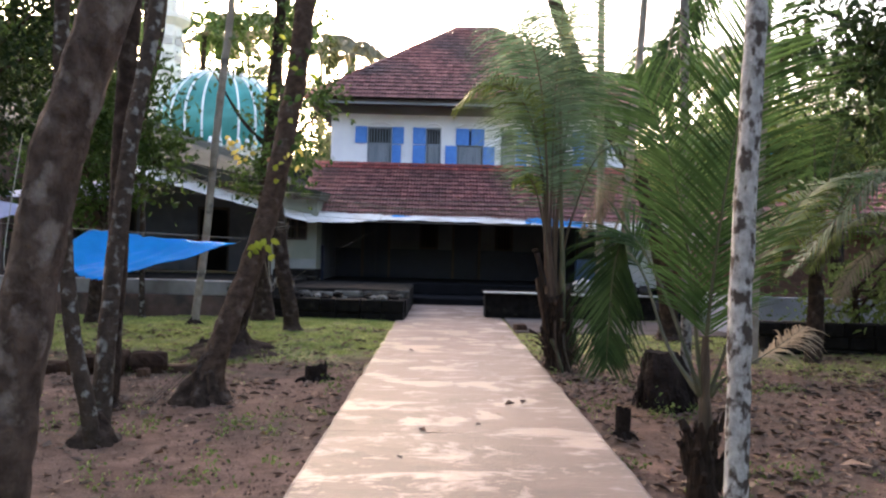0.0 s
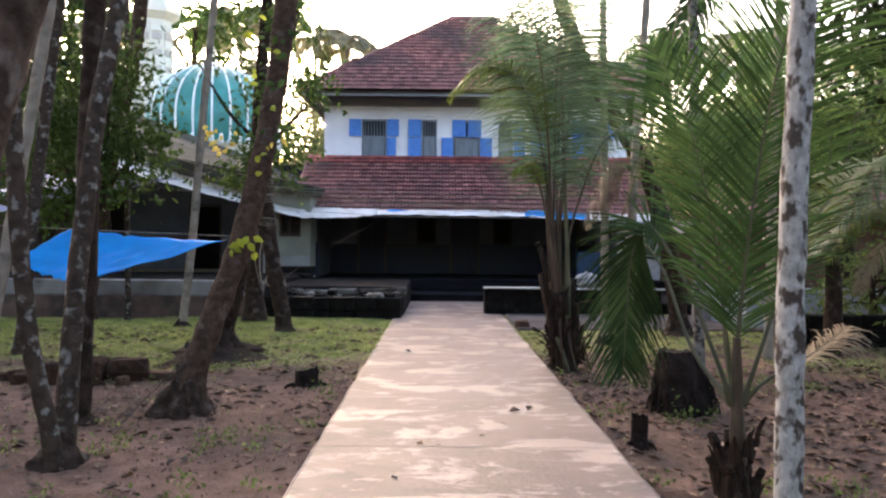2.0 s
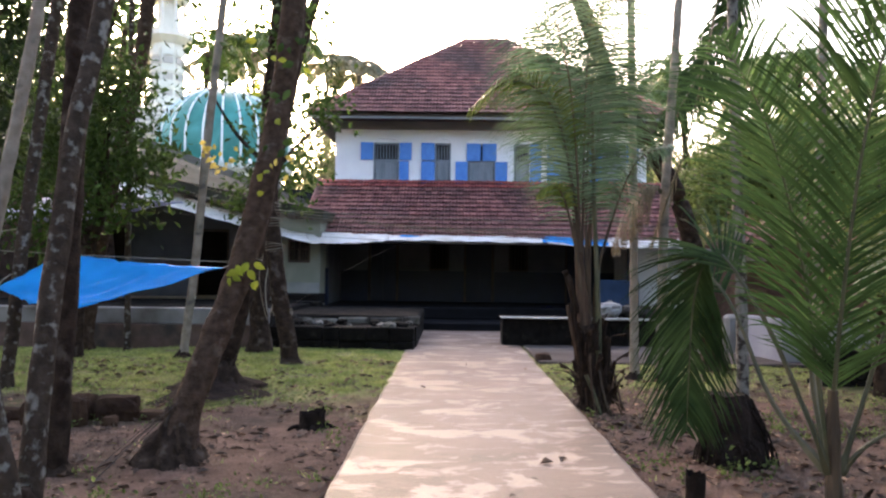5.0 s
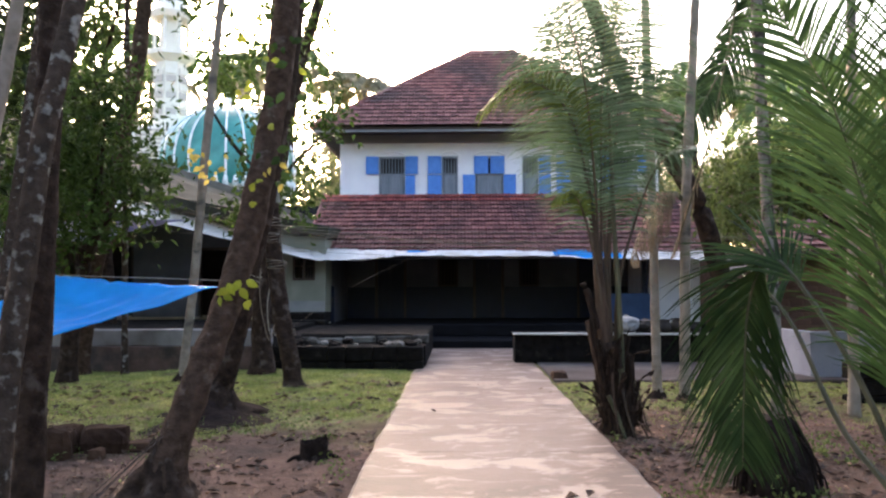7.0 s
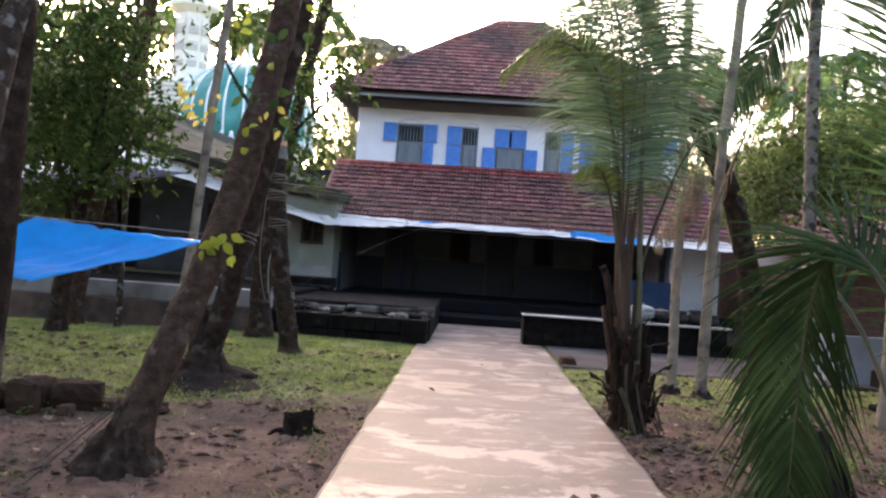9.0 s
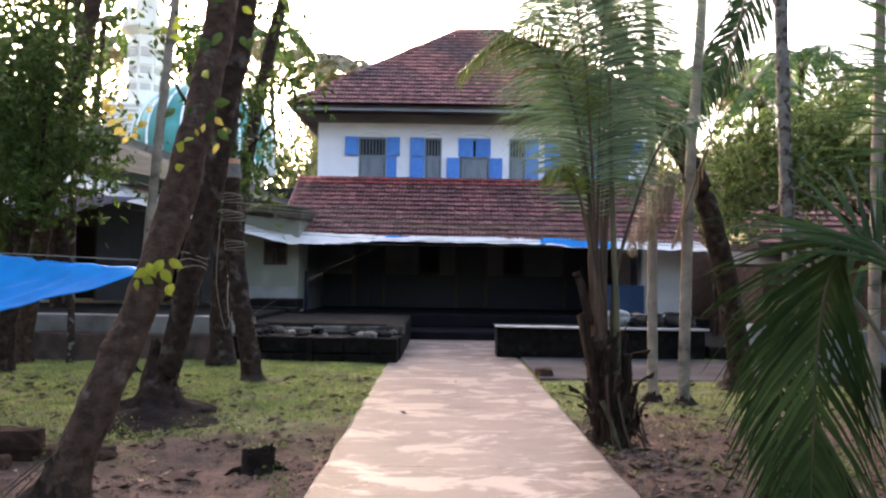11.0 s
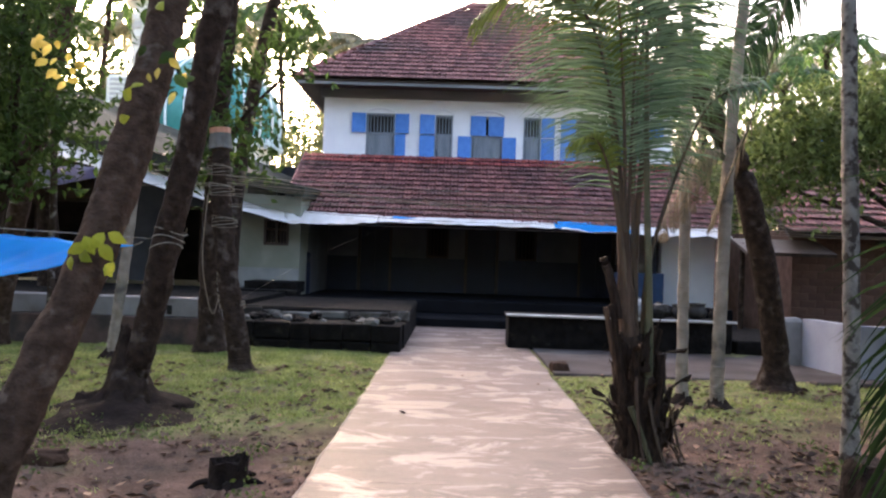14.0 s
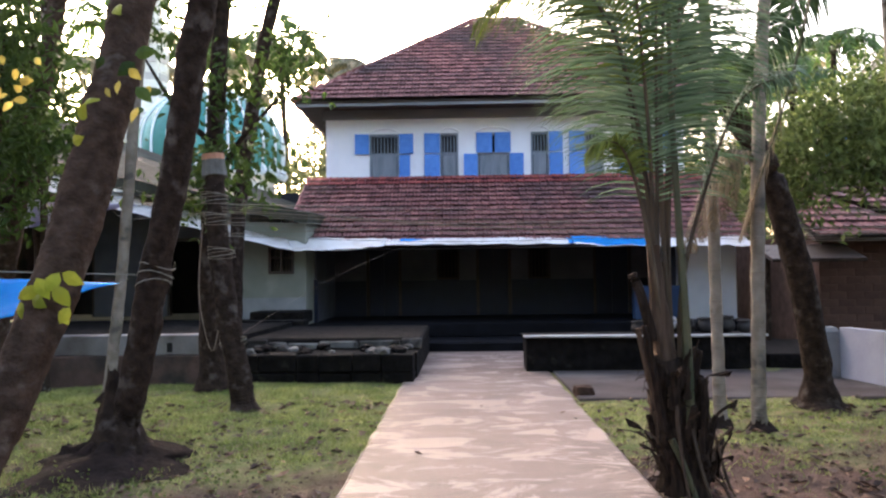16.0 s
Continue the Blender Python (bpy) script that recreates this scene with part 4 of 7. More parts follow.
cloth("sheet", [(-8.4, 14.6, 2.05), (-6.0, 15.0, 2.5), (-5.6, 17.2, 2.6), (-8.6, 17.4, 2.7)], M_TARPLILAC, 20, 12, 0.14, 0.05, 3.0, awn2)
cord(awn2, [(-6.0, 15.0, 2.5), (-5.75, 14.5, 2.55), (-5.55, 13.72, 2.6)], 0.008, M_ROPE, "guy_rope")
cord(awn2, [(-5.6, 17.2, 2.6), (-5.5, 18.0, 2.75), (-5.4, 19.0, 2.95)], 0.008, M_ROPE, "guy_rope")
cord(awn2, [(-8.6, 17.4, 2.7), (-8.8, 18.2, 3.1), (-9.0, 19.0, 3.6)], 0.008, M_ROPE, "guy_rope")
for px, py, pz in ((-8.4, 14.6, 2.07),):
    part("pole", tube([(px, py, 0.5), (px, py, pz)], lambda u: 0.03, 6, 8), M_ARECA, awn2)

tarp = thing("blue_tarpaulin", (0, 0, 0), "bright blue tarpaulin strung between tree trunks", "tarpaulin")
cloth("sheet", [(-4.85, 9.5, 1.06), (-3.98, 9.15, 0.84), (-2.62, 9.93, 1.30), (-4.5, 10.1, 1.44)], M_TARPBLUE, 30, 18, 0.045, 0.035, 6.0, tarp)
cord(tarp, [(-2.62, 9.93, 1.30), (-2.6, 9.94, 1.31), (-2.56, 9.95, 1.33)], 0.008, M_ROPE, "guy_rope")
cord(tarp, [(-7.0, 10.2, 1.55), (-4.7, 10.05, 1.44), (-2.5, 9.95, 1.36)], 0.006, M_ROPE, "guy_rope")
cord(tarp, [(-4.85, 9.5, 1.06), (-4.93, 9.7, 1.13), (-4.98, 9.96, 1.2)], 0.006, M_ROPE, "guy_rope")

tarp2 = thing("lilac_tarpaulin", (0, 0, 0), "pale lilac sheet tied to a slim trunk", "tarpaulin")
cloth("sheet", [(-6.9, 9.9, 1.45), (-5.7, 9.9, 1.5), (-5.14, 10.05, 1.68), (-6.9, 10.6, 2.0)], M_TARPLILAC, 16, 10, 0.04, 0.03, 8.0, tarp2)
cord(tarp2, [(-5.14, 10.05, 1.68), (-5.0, 10.03, 1.7), (-4.9, 10.0, 1.72)], 0.006, M_ROPE, "guy_rope", 6)
cord(tarp2, [(-6.9, 10.6, 2.0), (-7.1, 11.3, 2.05), (-7.27, 12.15, 2.1)], 0.006, M_ROPE, "guy_rope", 6)

# ---- mosque dome and minaret ----
mosque = thing("mosque", (0, 0, 0), "cream mosque with a green dome ribbed in white", "mosque")
part("hall", boxes((-14.5, -6.6, 29.0, 38, 0, 4.0), (-14.6, -6.5, 28.9, 38.1, 4.0, 4.12), bevel=0.03), M_CREAM, mosque)
DC, DR = Vector((-9.25, 32.0, 5.75)), 2.58


def dome_pt(w, u, k=1.0):
    a = -0.28 + u * (math.pi / 2 + 0.28)
    bulge = 1 + 0.05 * math.sin(max(a, 0) * 2)
    return DC + Vector((math.cos(w) * math.cos(a) * DR * bulge * k, math.sin(w) * math.cos(a) * DR * bulge * k, math.sin(a) * DR * k))


vs, fs = [], []
for i in range(25):
    for j in range(64):
        vs.append(dome_pt(j / 64 * 2 * math.pi, i / 24))
    if i:
        o = (i - 1) * 64
        fs += [(o + j, o + (j + 1) % 64, o + 64 + (j + 1) % 64, o + 64 + j) for j in range(64)]
dome = part("dome", (vs, fs), M_DOME, mosque, "green painted onion dome", smooth=True)
for j in range(24):
    part("dome_rib", tube([dome_pt(j / 24 * 2 * math.pi, u / 12, 1.008) for u in range(12)], lambda u: 0.045, 20, 6), M_DOMERIB, dome)
for j in range(48):
    w = j / 48 * 2 * math.pi
    part("petal", tube([dome_pt(w, 0.0, 1.02), dome_pt(w, 0.03, 1.06), dome_pt(w, 0.06, 1.03)], lambda u: 0.12 * (1 - 0.5 * u), 5, 6), M_DOMERIB, dome)
part("drum", tube([DC - Vector((0, 0, 1.65)), DC - Vector((0, 0, 0.68))], lambda u: 2.3, 3, 40), M_CREAM, mosque)
part("finial", tube([DC + Vector((0, 0, 2.45)), DC + Vector((0, 0, 2.9)), DC + Vector((0, 0, 3.4))], lambda u: 0.12 * (1 - 0.8 * u) + 0.05 * math.sin(u * 9) ** 2, 16, 10), M_DOMERIB, mosque)
mina = thing("minaret", (0, 0, 0), "cream minaret with lattice panels and ringed balconies", "minaret")
MX, MY = -12.15, 33.5


def oct_block(z0, z1, r0, r1):
    return tube([(MX, MY, z0), (MX, MY, z1)], lambda u: r0 + (r1 - r0) * u, 2, 8)


part("base", boxes((MX - 1.0, MX + 1.0, MY - 1.0, MY + 1.0, 0, 7.0)), M_CREAM, mina)
part("base_balcony", boxes((MX - 1.15, MX + 1.15, MY - 1.15, MY + 1.15, 6.55, 7.75), bevel=0.05), M_CREAM, mina)
part("shaft", oct_block(7.75, 10.55, 0.72, 0.64), M_CREAM, mina)
for a in range(8):
    w = (a + 0.5) / 8 * 2 * math.pi
    c, s = math.cos(w), math.sin(w)
    for i in range(7):
        z = 8.0 + i * 0.34
        pm = Matrix.Translation((MX + c * 0.655, MY + s * 0.655, z + 0.12)) @ pose(0, 0, 0, 0, 0, math.degrees(w))
        bm = boxes((-0.02, 0.03, -0.2, 0.2, -0.13, 0.13))
        bm.transform(pm)
        part("lattice_panel", bm, M_LATTICE if i % 2 else M_CREAM, mina)
for z in range(6):
    bm = boxes((MX - 1.0, MX + 1.0, MY - 1.18, MY - 1.152, 6.62 + z * 0.18, 6.72 + z * 0.18), (MX + 1.152, MX + 1.18, MY - 1.0, MY + 1.0, 6.62 + z * 0.18, 6.72 + z * 0.18))
    part("baluster_band", bm, M_LATTICE, mina)
part("balcony", join(oct_block(10.55, 10.8, 0.66, 1.0), oct_block(10.8, 11.0, 1.02, 1.02)), M_CREAM, mina)
part("lantern", oct_block(11.0, 12.4, 0.5, 0.46), M_CREAM, mina)
for a in range(8):
    w = a / 8 * 2 * math.pi
    part("lantern_post", tube([(MX + math.cos(w) * 0.72, MY + math.sin(w) * 0.72, 10.95), (MX + math.cos(w) * 0.7, MY + math.sin(w) * 0.7, 12.45)], lambda u: 0.07, 3, 8), M_CREAM, mina)
part("cap", join(oct_block(12.4, 12.65, 0.85, 0.95), tube([(MX, MY, 12.65), (MX, MY, 13.4), (MX, MY, 14.4)], lambda u: 0.75 * (1 - u) ** 0.7 + 0.03, 10, 12)), M_CREAM, mina)

# ---- right: laterite shed, grey wall ----
shed = thing("laterite_shed", (0, 0, 0), "shed of bare laterite blocks under a sagging red tiled roof", "shed")
part("wall_core", boxes((6.02, 13.0, 17.55, 17.75, -0.1, 2.0), (6.02, 6.2, 17.75, 22.0, -0.1, 2.0)), M_MORTAR, shed)
# Flat black plate puts the window opening's shade into colour.
part("shed_window", boxes((8.32, 8.9, 17.40, 17.47, 1.2, 1.6)), M_DARK, shed)
rnd = random.Random(9)
bme = bpy.data.meshes.new("block")
bm = boxes((-0.142, 0.142, -0.05, 0.05, -0.062, 0.062), bevel=0.008)
bm.to_mesh(bme)
bm.free()
bme.materials.append(M_BRICK)
for r in range(16):
    for k in range(18):
        bx = 6.18 + k * 0.29 + (0.145 if r % 2 else 0)
        if 8.15 < bx < 9.05 and 1.1 < r * 0.13 < 1.65:
            continue
        o = new("block", bme)
        o.parent = shed
        o.matrix_local = pose(bx, 17.592 + rnd.uniform(-0.006, 0.004), 0.02 + r * 0.13, 0, rnd.uniform(-1, 1), rnd.uniform(-1.2, 1.2))
part("lean_to_roof", slab_between([(4.9, 16.7, 1.55), (6.4, 16.7, 1.55), (6.4, 17.5, 1.8), (4.9, 17.5, 1.8)], 0.06), M_DARKWOOD, shed)
part("lean_to_post", tube([(5.0, 17.2, -0.1), (5.0, 17.2, 1.7)], lambda u: 0.05, 6, 8, 0.1), M_BARKDARK, shed)
shed_roof = part("shed_roof", slab_between([(5.7, 16.95, 1.87), (13.2, 16.95, 1.87), (13.2, 20.0, 3.60), (5.7, 20.0, 3.60)], 0.05), M_DARKWOOD, shed, "sagging red tiled roof")
greyw = part("grey_wall", join(slab_between([(4.62, 14.0, -0.15), (4.78, 12.9, -0.15), (4.78, 12.9, 0.63), (4.62, 14.0, 0.63)], 0.16), slab_between([(4.78, 12.9, -0.15), (14.0, 12.7, -0.15), (14.0, 12.7, 0.64), (4.78, 12.9, 0.63)], 0.16)), M_GREYWALL)
tagged(greyw, "low blue-grey cement wall by the yard", "wall", kind="structure")
part("wall_post", boxes((4.36, 4.66, 13.98, 14.25, -0.15, 0.63), bevel=0.05, jig=0.012), M_WHITEBAND, greyw)

# Three rows of near-black stones behind the palms.
lowwall = thing("low_wall", (0, 0, 0), "low near-black masonry wall behind the young palms", "wall", kind="structure")
rnd = random.Random(15)
for r in range(3):
    x = 4.25 + 0.12 * (r % 2)
    while x < 9.4:
        w = rnd.uniform(0.26, 0.44)
        part("stone", boxes((x + 0.004, x + w - 0.004, 10.72 + rnd.uniform(0, 0.03), 10.98, -0.14 + r * 0.185, 0.04 + r * 0.185), bevel=0.016, jig=0.009), M_LEDGE, lowwall)
        x += w
# Platform added beside the step; its black stands for shade under the tree.
plat = part("yard_platform", boxes((4.12, 9.5, 15.0, 17.4, -0.15, 0.2), (4.6, 6.0, 14.7, 14.99, -0.15, 0.09), bevel=0.02, jig=0.01), M_LEDGE)
tagged(plat, "low step and added platform, tree shade in their black", "platform", kind="structure")
tank = thing("water_tank", (11.05, 27.0, 0), "blue plastic water tank on a steel stand", "tank")
part("tank_body", tube([(0, 0, 4.62), (0, 0, 4.9), (0, 0, 5.12), (0, 0, 5.22)], lambda u: 0.42 if u < 0.8 else 0.42 - 1.1 * (u - 0.8), 20, 20, 0.0, 0.03), M_TARPBLUE, tank, smooth=True)
part("tank_lid", tube([(0, 0, 5.2), (0, 0, 5.3)], lambda u: 0.2, 3, 16), M_TARPBLUE, tank)
part("stand_top", boxes((-0.5, 0.5, -0.5, 0.5, 4.55, 4.62)), M_BARKDARK, tank)
for sx in (-0.44, 0.44):
    for sy in (-0.44, 0.44):
        part("stand_leg", boxes((sx - 0.04, sx + 0.04, sy - 0.04, sy + 0.04, -0.3, 4.55)), M_BARKDARK, tank)
# sack, pots and boxes on the bench ledge


def sack(x, y, z, r, h, m, name, label, cat, seed):
    vs, fs = [], []
    n, s = 12, 18
    for i in range(n):
        u = i / (n - 1)
        rr = r * (math.sin(math.pi * (0.12 + 0.8 * u)) ** 0.5) * (0.35 if u > 0.88 else 1)
        for j in range(s):
            w = j / s * 2 * math.pi
            q = rr * (1 + 0.28 * noise.noise(Vector((math.cos(w) * 2.5 + seed, math.sin(w) * 2.5, u * 4))) + 0.12 * noise.noise(Vector((math.cos(w) * 8, math.sin(w) * 8, u * 12 + seed))))
            vs.append((x + math.cos(w) * q, y + math.sin(w) * q, z + h * u))
        if i:
            o = (i - 1) * s
            fs += [(o + j, o + (j + 1) % s, o + s + (j + 1) % s, o + s + j) for j in range(s)]
    fs += [tuple(range(s - 1, -1, -1)), tuple((n - 1) * s + j for j in range(s))]
    return tagged(part(name, (vs, fs), m), label, cat)


def pot(x, y, z, r, h, m):
    t = thing("cooking_pot", (x, y, z), "sooty round cooking pot on the bench", "pot", "pots on the bench")
    prof = [(0.55, 0), (0.9, 0.18), (1, 0.42), (0.88, 0.7), (0.7, 0.82), (0.82, 0.95), (0.85, 1.0), (0.78, 1.0), (0.64, 0.84)]
    s = 18
    vs = [(math.cos(j / s * 6.2832) * r * a, math.sin(j / s * 6.2832) * r * a, h * b) for a, b in prof for j in range(s)]
    fs = [(i * s + j, i * s + (j + 1) % s, (i + 1) * s + (j + 1) % s, (i + 1) * s + j) for i in range(len(prof) - 1) for j in range(s)]
    fs += [tuple(range(s - 1, -1, -1)), tuple((len(prof) - 1) * s + j for j in range(s))]
    part("vessel", (vs, fs), m, t, smooth=True)
    part("rim", tube([(math.cos(j / 12 * 6.2832) * r * 0.84, math.sin(j / 12 * 6.2832) * r * 0.84, h) for j in range(13)], lambda u: 0.012, 24, 5), m, t)


sack(2.72, 15.2, 0.49, 0.2, 0.30, M_POLY, "plastic_sack", "crumpled silver plastic sack on the bench", "sack", 1.0)
sack(3.05, 15.25, 0.49, 0.17, 0.24, M_POT, "rag_heap", "dark heap of cloth on the bench", "cloth", 4.0)
for px, py, r, h in ((3.35, 15.2, 0.13, 0.2), (3.62, 15.25, 0.15, 0.22), (3.88, 15.2, 0.10, 0.16), (2.42, 15.3, 0.1, 0.15)):
    pot(px, py, 0.495, r, h, M_POT)

# ---- trunks beside the path, left ----
G_L = "coconut trunks left of the path"
t = pole_tree("coconut_tree", [(-1.85, 3.4, 0), (-1.74, 3.36, 0.5), (-1.645, 3.35, 1.17), (-1.57, 3.35, 1.61), (-1.47, 3.35, 1.94), (-1.38, 3.35, 2.23), (-1.1, 3.35, 3.2), (-0.9, 3.35, 4.6), (-0.8, 3.35, 6.0)], 0.098, M_BARKGREY, "leaning coconut trunk mottled with grey lichen", "tree", G_L, 1.5, seed=3.0)
t = pole_tree("coconut_tree", [(-2.1, 7.05, 0), (-2.0, 7.1, 0.35), (-1.79, 7.35, 1.09), (-1.69, 7.45, 1.5), (-1.58, 7.55, 2.1), (-1.53, 7.65, 2.52), (-1.45, 7.7, 3.2), (-1.3, 7.75, 5.6), (-1.2, 7.75, 7.4)], 0.1, M_BARK, "leaning coconut palm with ringed bark and a climbing vine", "tree", G_L, 2.1, (0.30, 0.44, M_BARKDARK), 1.0, n=170)
lean = t
rnd = random.Random(12)
for i in range(5):
    w = rnd.uniform(2.4, 4.8)
    cord(t, [(-1.95 + 0.12 * math.cos(w), 7.0 + 0.12 * math.sin(w), 0.35), (-2.1 + 0.2 * math.cos(w), 6.95 + 0.2 * math.sin(w), 0.15), (-2.2 + 0.38 * math.cos(w), 6.9 + 0.36 * math.sin(w), -0.1)], 0.0035, M_DARKWOOD, "root", 8)


def vine_leaves(parent, spots, size, m, seed, name="vine_foliage", slim=0.6):
    rs = random.Random(seed)
    for (x, y, z, n, spread) in spots:
        vs, fs = [], []
        for i in range(n):
            p = Vector((x + rs.uniform(-spread, spread), y + rs.uniform(-spread, spread) - 0.05, z + rs.uniform(-spread, spread)))
            a = Vector((rs.uniform(-0.8, 0.8), rs.uniform(-0.6, 0.2), rs.uniform(-1.2, 0.2))).normalized()
            b = a.cross(Vector((rs.uniform(-0.4, 0.4), -1, rs.uniform(-0.3, 0.3)))).normalized()
            c = a.cross(b)
            s = size * rs.uniform(0.7, 1.2)
            o = len(vs)
            prof = [(0, 0), (0.2, 0.75), (0.45, 1.0), (0.75, 0.6), (1.0, 0)]
            for u, w in prof:
                q = p + a * s * u - c * s * 0.15 * math.sin(u * 3)
                hw = b * s * slim * 0.5 * w
                vs += [q - hw + c * s * 0.06 * w, q, q + hw + c * s * 0.06 * w]
            for k in range(4):
                j = o + 3 * k
                fs += [(j, j + 1, j + 4, j + 3), (j + 1, j + 2, j + 5, j + 4)]
        part(name, (vs, fs), m, parent, kind="stuff")


vine_leaves(lean, [(-1.72, 7.25, 1.26, 4, 0.09), (-1.6, 7.25, 1.28, 5, 0.09), (-1.6, 7.35, 1.95, 3, 0.1), (-1.52, 7.4, 2.6, 5, 0.16), (-1.48, 7.4, 3.0, 5, 0.2)], 0.085, M_LEAFLIME, 3)
vine_leaves(lean, [(-1.86, 7.35, 2.15, 10, 0.10), (-1.98, 7.35, 2.25, 8, 0.10), (-1.45, 7.4, 2.1, 5, 0.1)], 0.064, M_LEAFYELLOW, 4)
vine_leaves(lean, [(-1.5, 7.5, 2.2, 9, 0.16), (-1.48, 7.55, 2.7, 10, 0.2), (-1.42, 7.6, 3.2, 10, 0.2)], 0.09, M_LEAF, 5)

t = pole_tree("coconut_tree", [(-2.68, 10.0, 0), (-2.6, 9.97, 0.25), (-2.52, 9.93, 0.47), (-2.32, 9.81, 1.27), (-2.11, 9.69, 2.07), (-1.94, 9.57, 2.87), (-1.82, 9.5, 3.5), (-1.6, 9.4, 5.6), (-1.5, 9.4, 7.4)], 0.108, M_BARKDARK, "dark coconut palm on a root mound with rope tied round it", "tree", G_L, 2.4, (0.85, 0.24, M_SOILMOUND), 2.0, n=170)
root_clump(t, -2.66, 9.99, 0.31, 0.7, M_BARKDARK, 3.0, "root_flare")
root_clump(t, -2.95, 9.95, 0.4, 0.2, M_SOILMOUND, 5.0, "root_ridge")
dtree = t
for k, z in enumerate((1.30, 1.36, 1.42)):
    cxx = -2.32 + (z - 1.27) * 0.26
    cord(t, [(cxx + 0.125 * math.cos(a), 9.81 + 0.125 * math.sin(a), z + 0.03 * math.sin(a * 1.5 + k)) for a in [i * 0.6 for i in range(12)]], 0.0045, M_ROPE, "rope_turn", 24)

cut = pole_tree("cut_coconut_trunk", [(-2.30, 12.1, 0), (-2.36, 12.1, 0.35), (-2.5, 12.15, 1.0), (-2.6, 12.2, 1.7), (-2.66, 12.25, 2.42)], 0.115, M_BARKDARK, "cut-off coconut trunk capped in orange and wound with wire", "tree", G_L, 1.9, None, 5.0, 0.05, crown=False)
part("cap", tube([(-2.66, 12.25, 2.40), (-2.67, 12.26, 2.50), (-2.675, 12.26, 2.60)], lambda u: 0.135 - 0.02 * u, 6, 12, 0.05), M_LEDGETOP, cut, "pale weathered cut face")
part("cap_rim", tube([(-2.675, 12.26, 2.58), (-2.68, 12.26, 2.64)], lambda u: 0.118, 3, 12), M_CAP, cut, "orange top")
for z, n in ((0.66, 4), (1.55, 5), (1.9, 6), (2.12, 5)):
    for k in range(n):
        zz = z + k * 0.022
        cxx = -2.40 - (zz - 0.35) * 0.13
        cord(cut, [(cxx + 0.135 * math.cos(a), 12.17 + 0.135 * math.sin(a), zz + 0.02 * math.sin(a + k)) for a in [i * 0.55 for i in range(13)]], 0.004, M_ROPE if k % 2 else M_WIRE, "wire_turn", 20)
cord(cut, [(-2.72, 12.05, 1.9), (-2.74, 12.0, 1.2), (-2.66, 12.0, 0.72), (-2.60, 12.02, 0.6), (-2.55, 12.02, 0.8)], 0.005, M_WIRE, "rope_end", 24)

ivy = thing("vine_covered_tree", (0, 0, 0), "slender dark tree overgrown with broad-leaved vine", "tree")
part("trunk", tube([(-3.05, 13.4, -0.1), (-3.08, 13.4, 1.0), (-3.06, 13.4, 2.4), (-2.98, 13.4, 4.0), (-2.8, 13.4, 6.5)], lambda u: 0.14 * (1.1 - 0.5 * u) * (1 + max(0, 0.1 - u) * 6), 30, 10, 0.18), M_BARKDARK, ivy, smooth=True)
part("limb", tube([(-3.0, 13.4, 2.5), (-2.7, 13.35, 3.0), (-2.2, 13.3, 3.5)], lambda u: 0.05 * (1 - 0.7 * u), 10, 6, 0.1), M_BARKDARK, ivy, smooth=True)
part("limb", tube([(-3.0, 13.4, 2.9), (-3.5, 13.4, 3.4), (-4.0, 13.4, 4.2)], lambda u: 0.05 * (1 - 0.7 * u), 10, 6, 0.1), M_BARKDARK, ivy, smooth=True)
part("crown", leaf_cloud([(-3.1, 13.3, 2.6), (-2.6, 13.2, 2.7), (-3.4, 13.3, 2.3), (-2.9, 13.3, 3.5), (-2.2, 13.3, 3.9), (-3.6, 13.3, 4.4), (-2.7, 13.3, 5.2), (-3.9, 13.3, 5.4)], [0.5, 0.4, 0.3, 0.45, 0.4, 0.4, 0.6, 0.45], 2300, 0.13, 21, 0.9, 7, 0.5), M_LEAF, ivy)
cord(ivy, [(-2.9, 13.25, 1.4), (-2.95, 13.24, 1.0), (-2.9, 13.22, 0.6), (-2.82, 13.24, 0.75)], 0.008, M_ROPE, "rope_loop", 16)

lt = thing("twin_trunk_tree", (0, 0, 0), "clump of slim dark trunks mottled with lichen", "tree")
part("trunk", tube([(-2.42, 5.72, -0.12), (-2.42, 5.8, 0.5), (-2.42, 5.95, 1.3), (-2.38, 6.1, 2.2), (-2.3, 6.3, 3.2), (-2.2, 6.4, 5.2)], lambda u: 0.062 * (1.15 - 0.3 * u), 36, 10, 0.14), M_LICHENDARK, lt, smooth=True)
part("trunk", tube([(-2.83, 6.78, -0.12), (-2.80, 6.77, 0.5), (-2.755, 6.75, 1.3), (-2.71, 6.72, 2.4), (-2.66, 6.7, 3.4), (-2.55, 6.7, 5.2)], lambda u: 0.085 * (1.1 - 0.2 * u), 36, 10, 0.14, seed=4), M_BARKDARK, lt, smooth=True)
part("trunk", tube([(-2.37, 5.52, -0.12), (-2.41, 5.5, 0.19), (-2.51, 5.5, 0.64), (-2.58, 5.5, 1.24), (-2.62, 5.5, 1.9), (-2.64, 5.5, 2.6), (-2.64, 5.5, 4.2)], lambda u: 0.05 * (1.15 - 0.2 * u), 36, 9, 0.14, seed=7), M_LICHENDARK, lt, smooth=True)
root_clump(lt, -2.40, 5.62, 0.25, 0.26, M_BARKDARK, 6.0)
root_clump(lt, -2.83, 6.78, 0.2, 0.2, M_BARKDARK, 7.0)

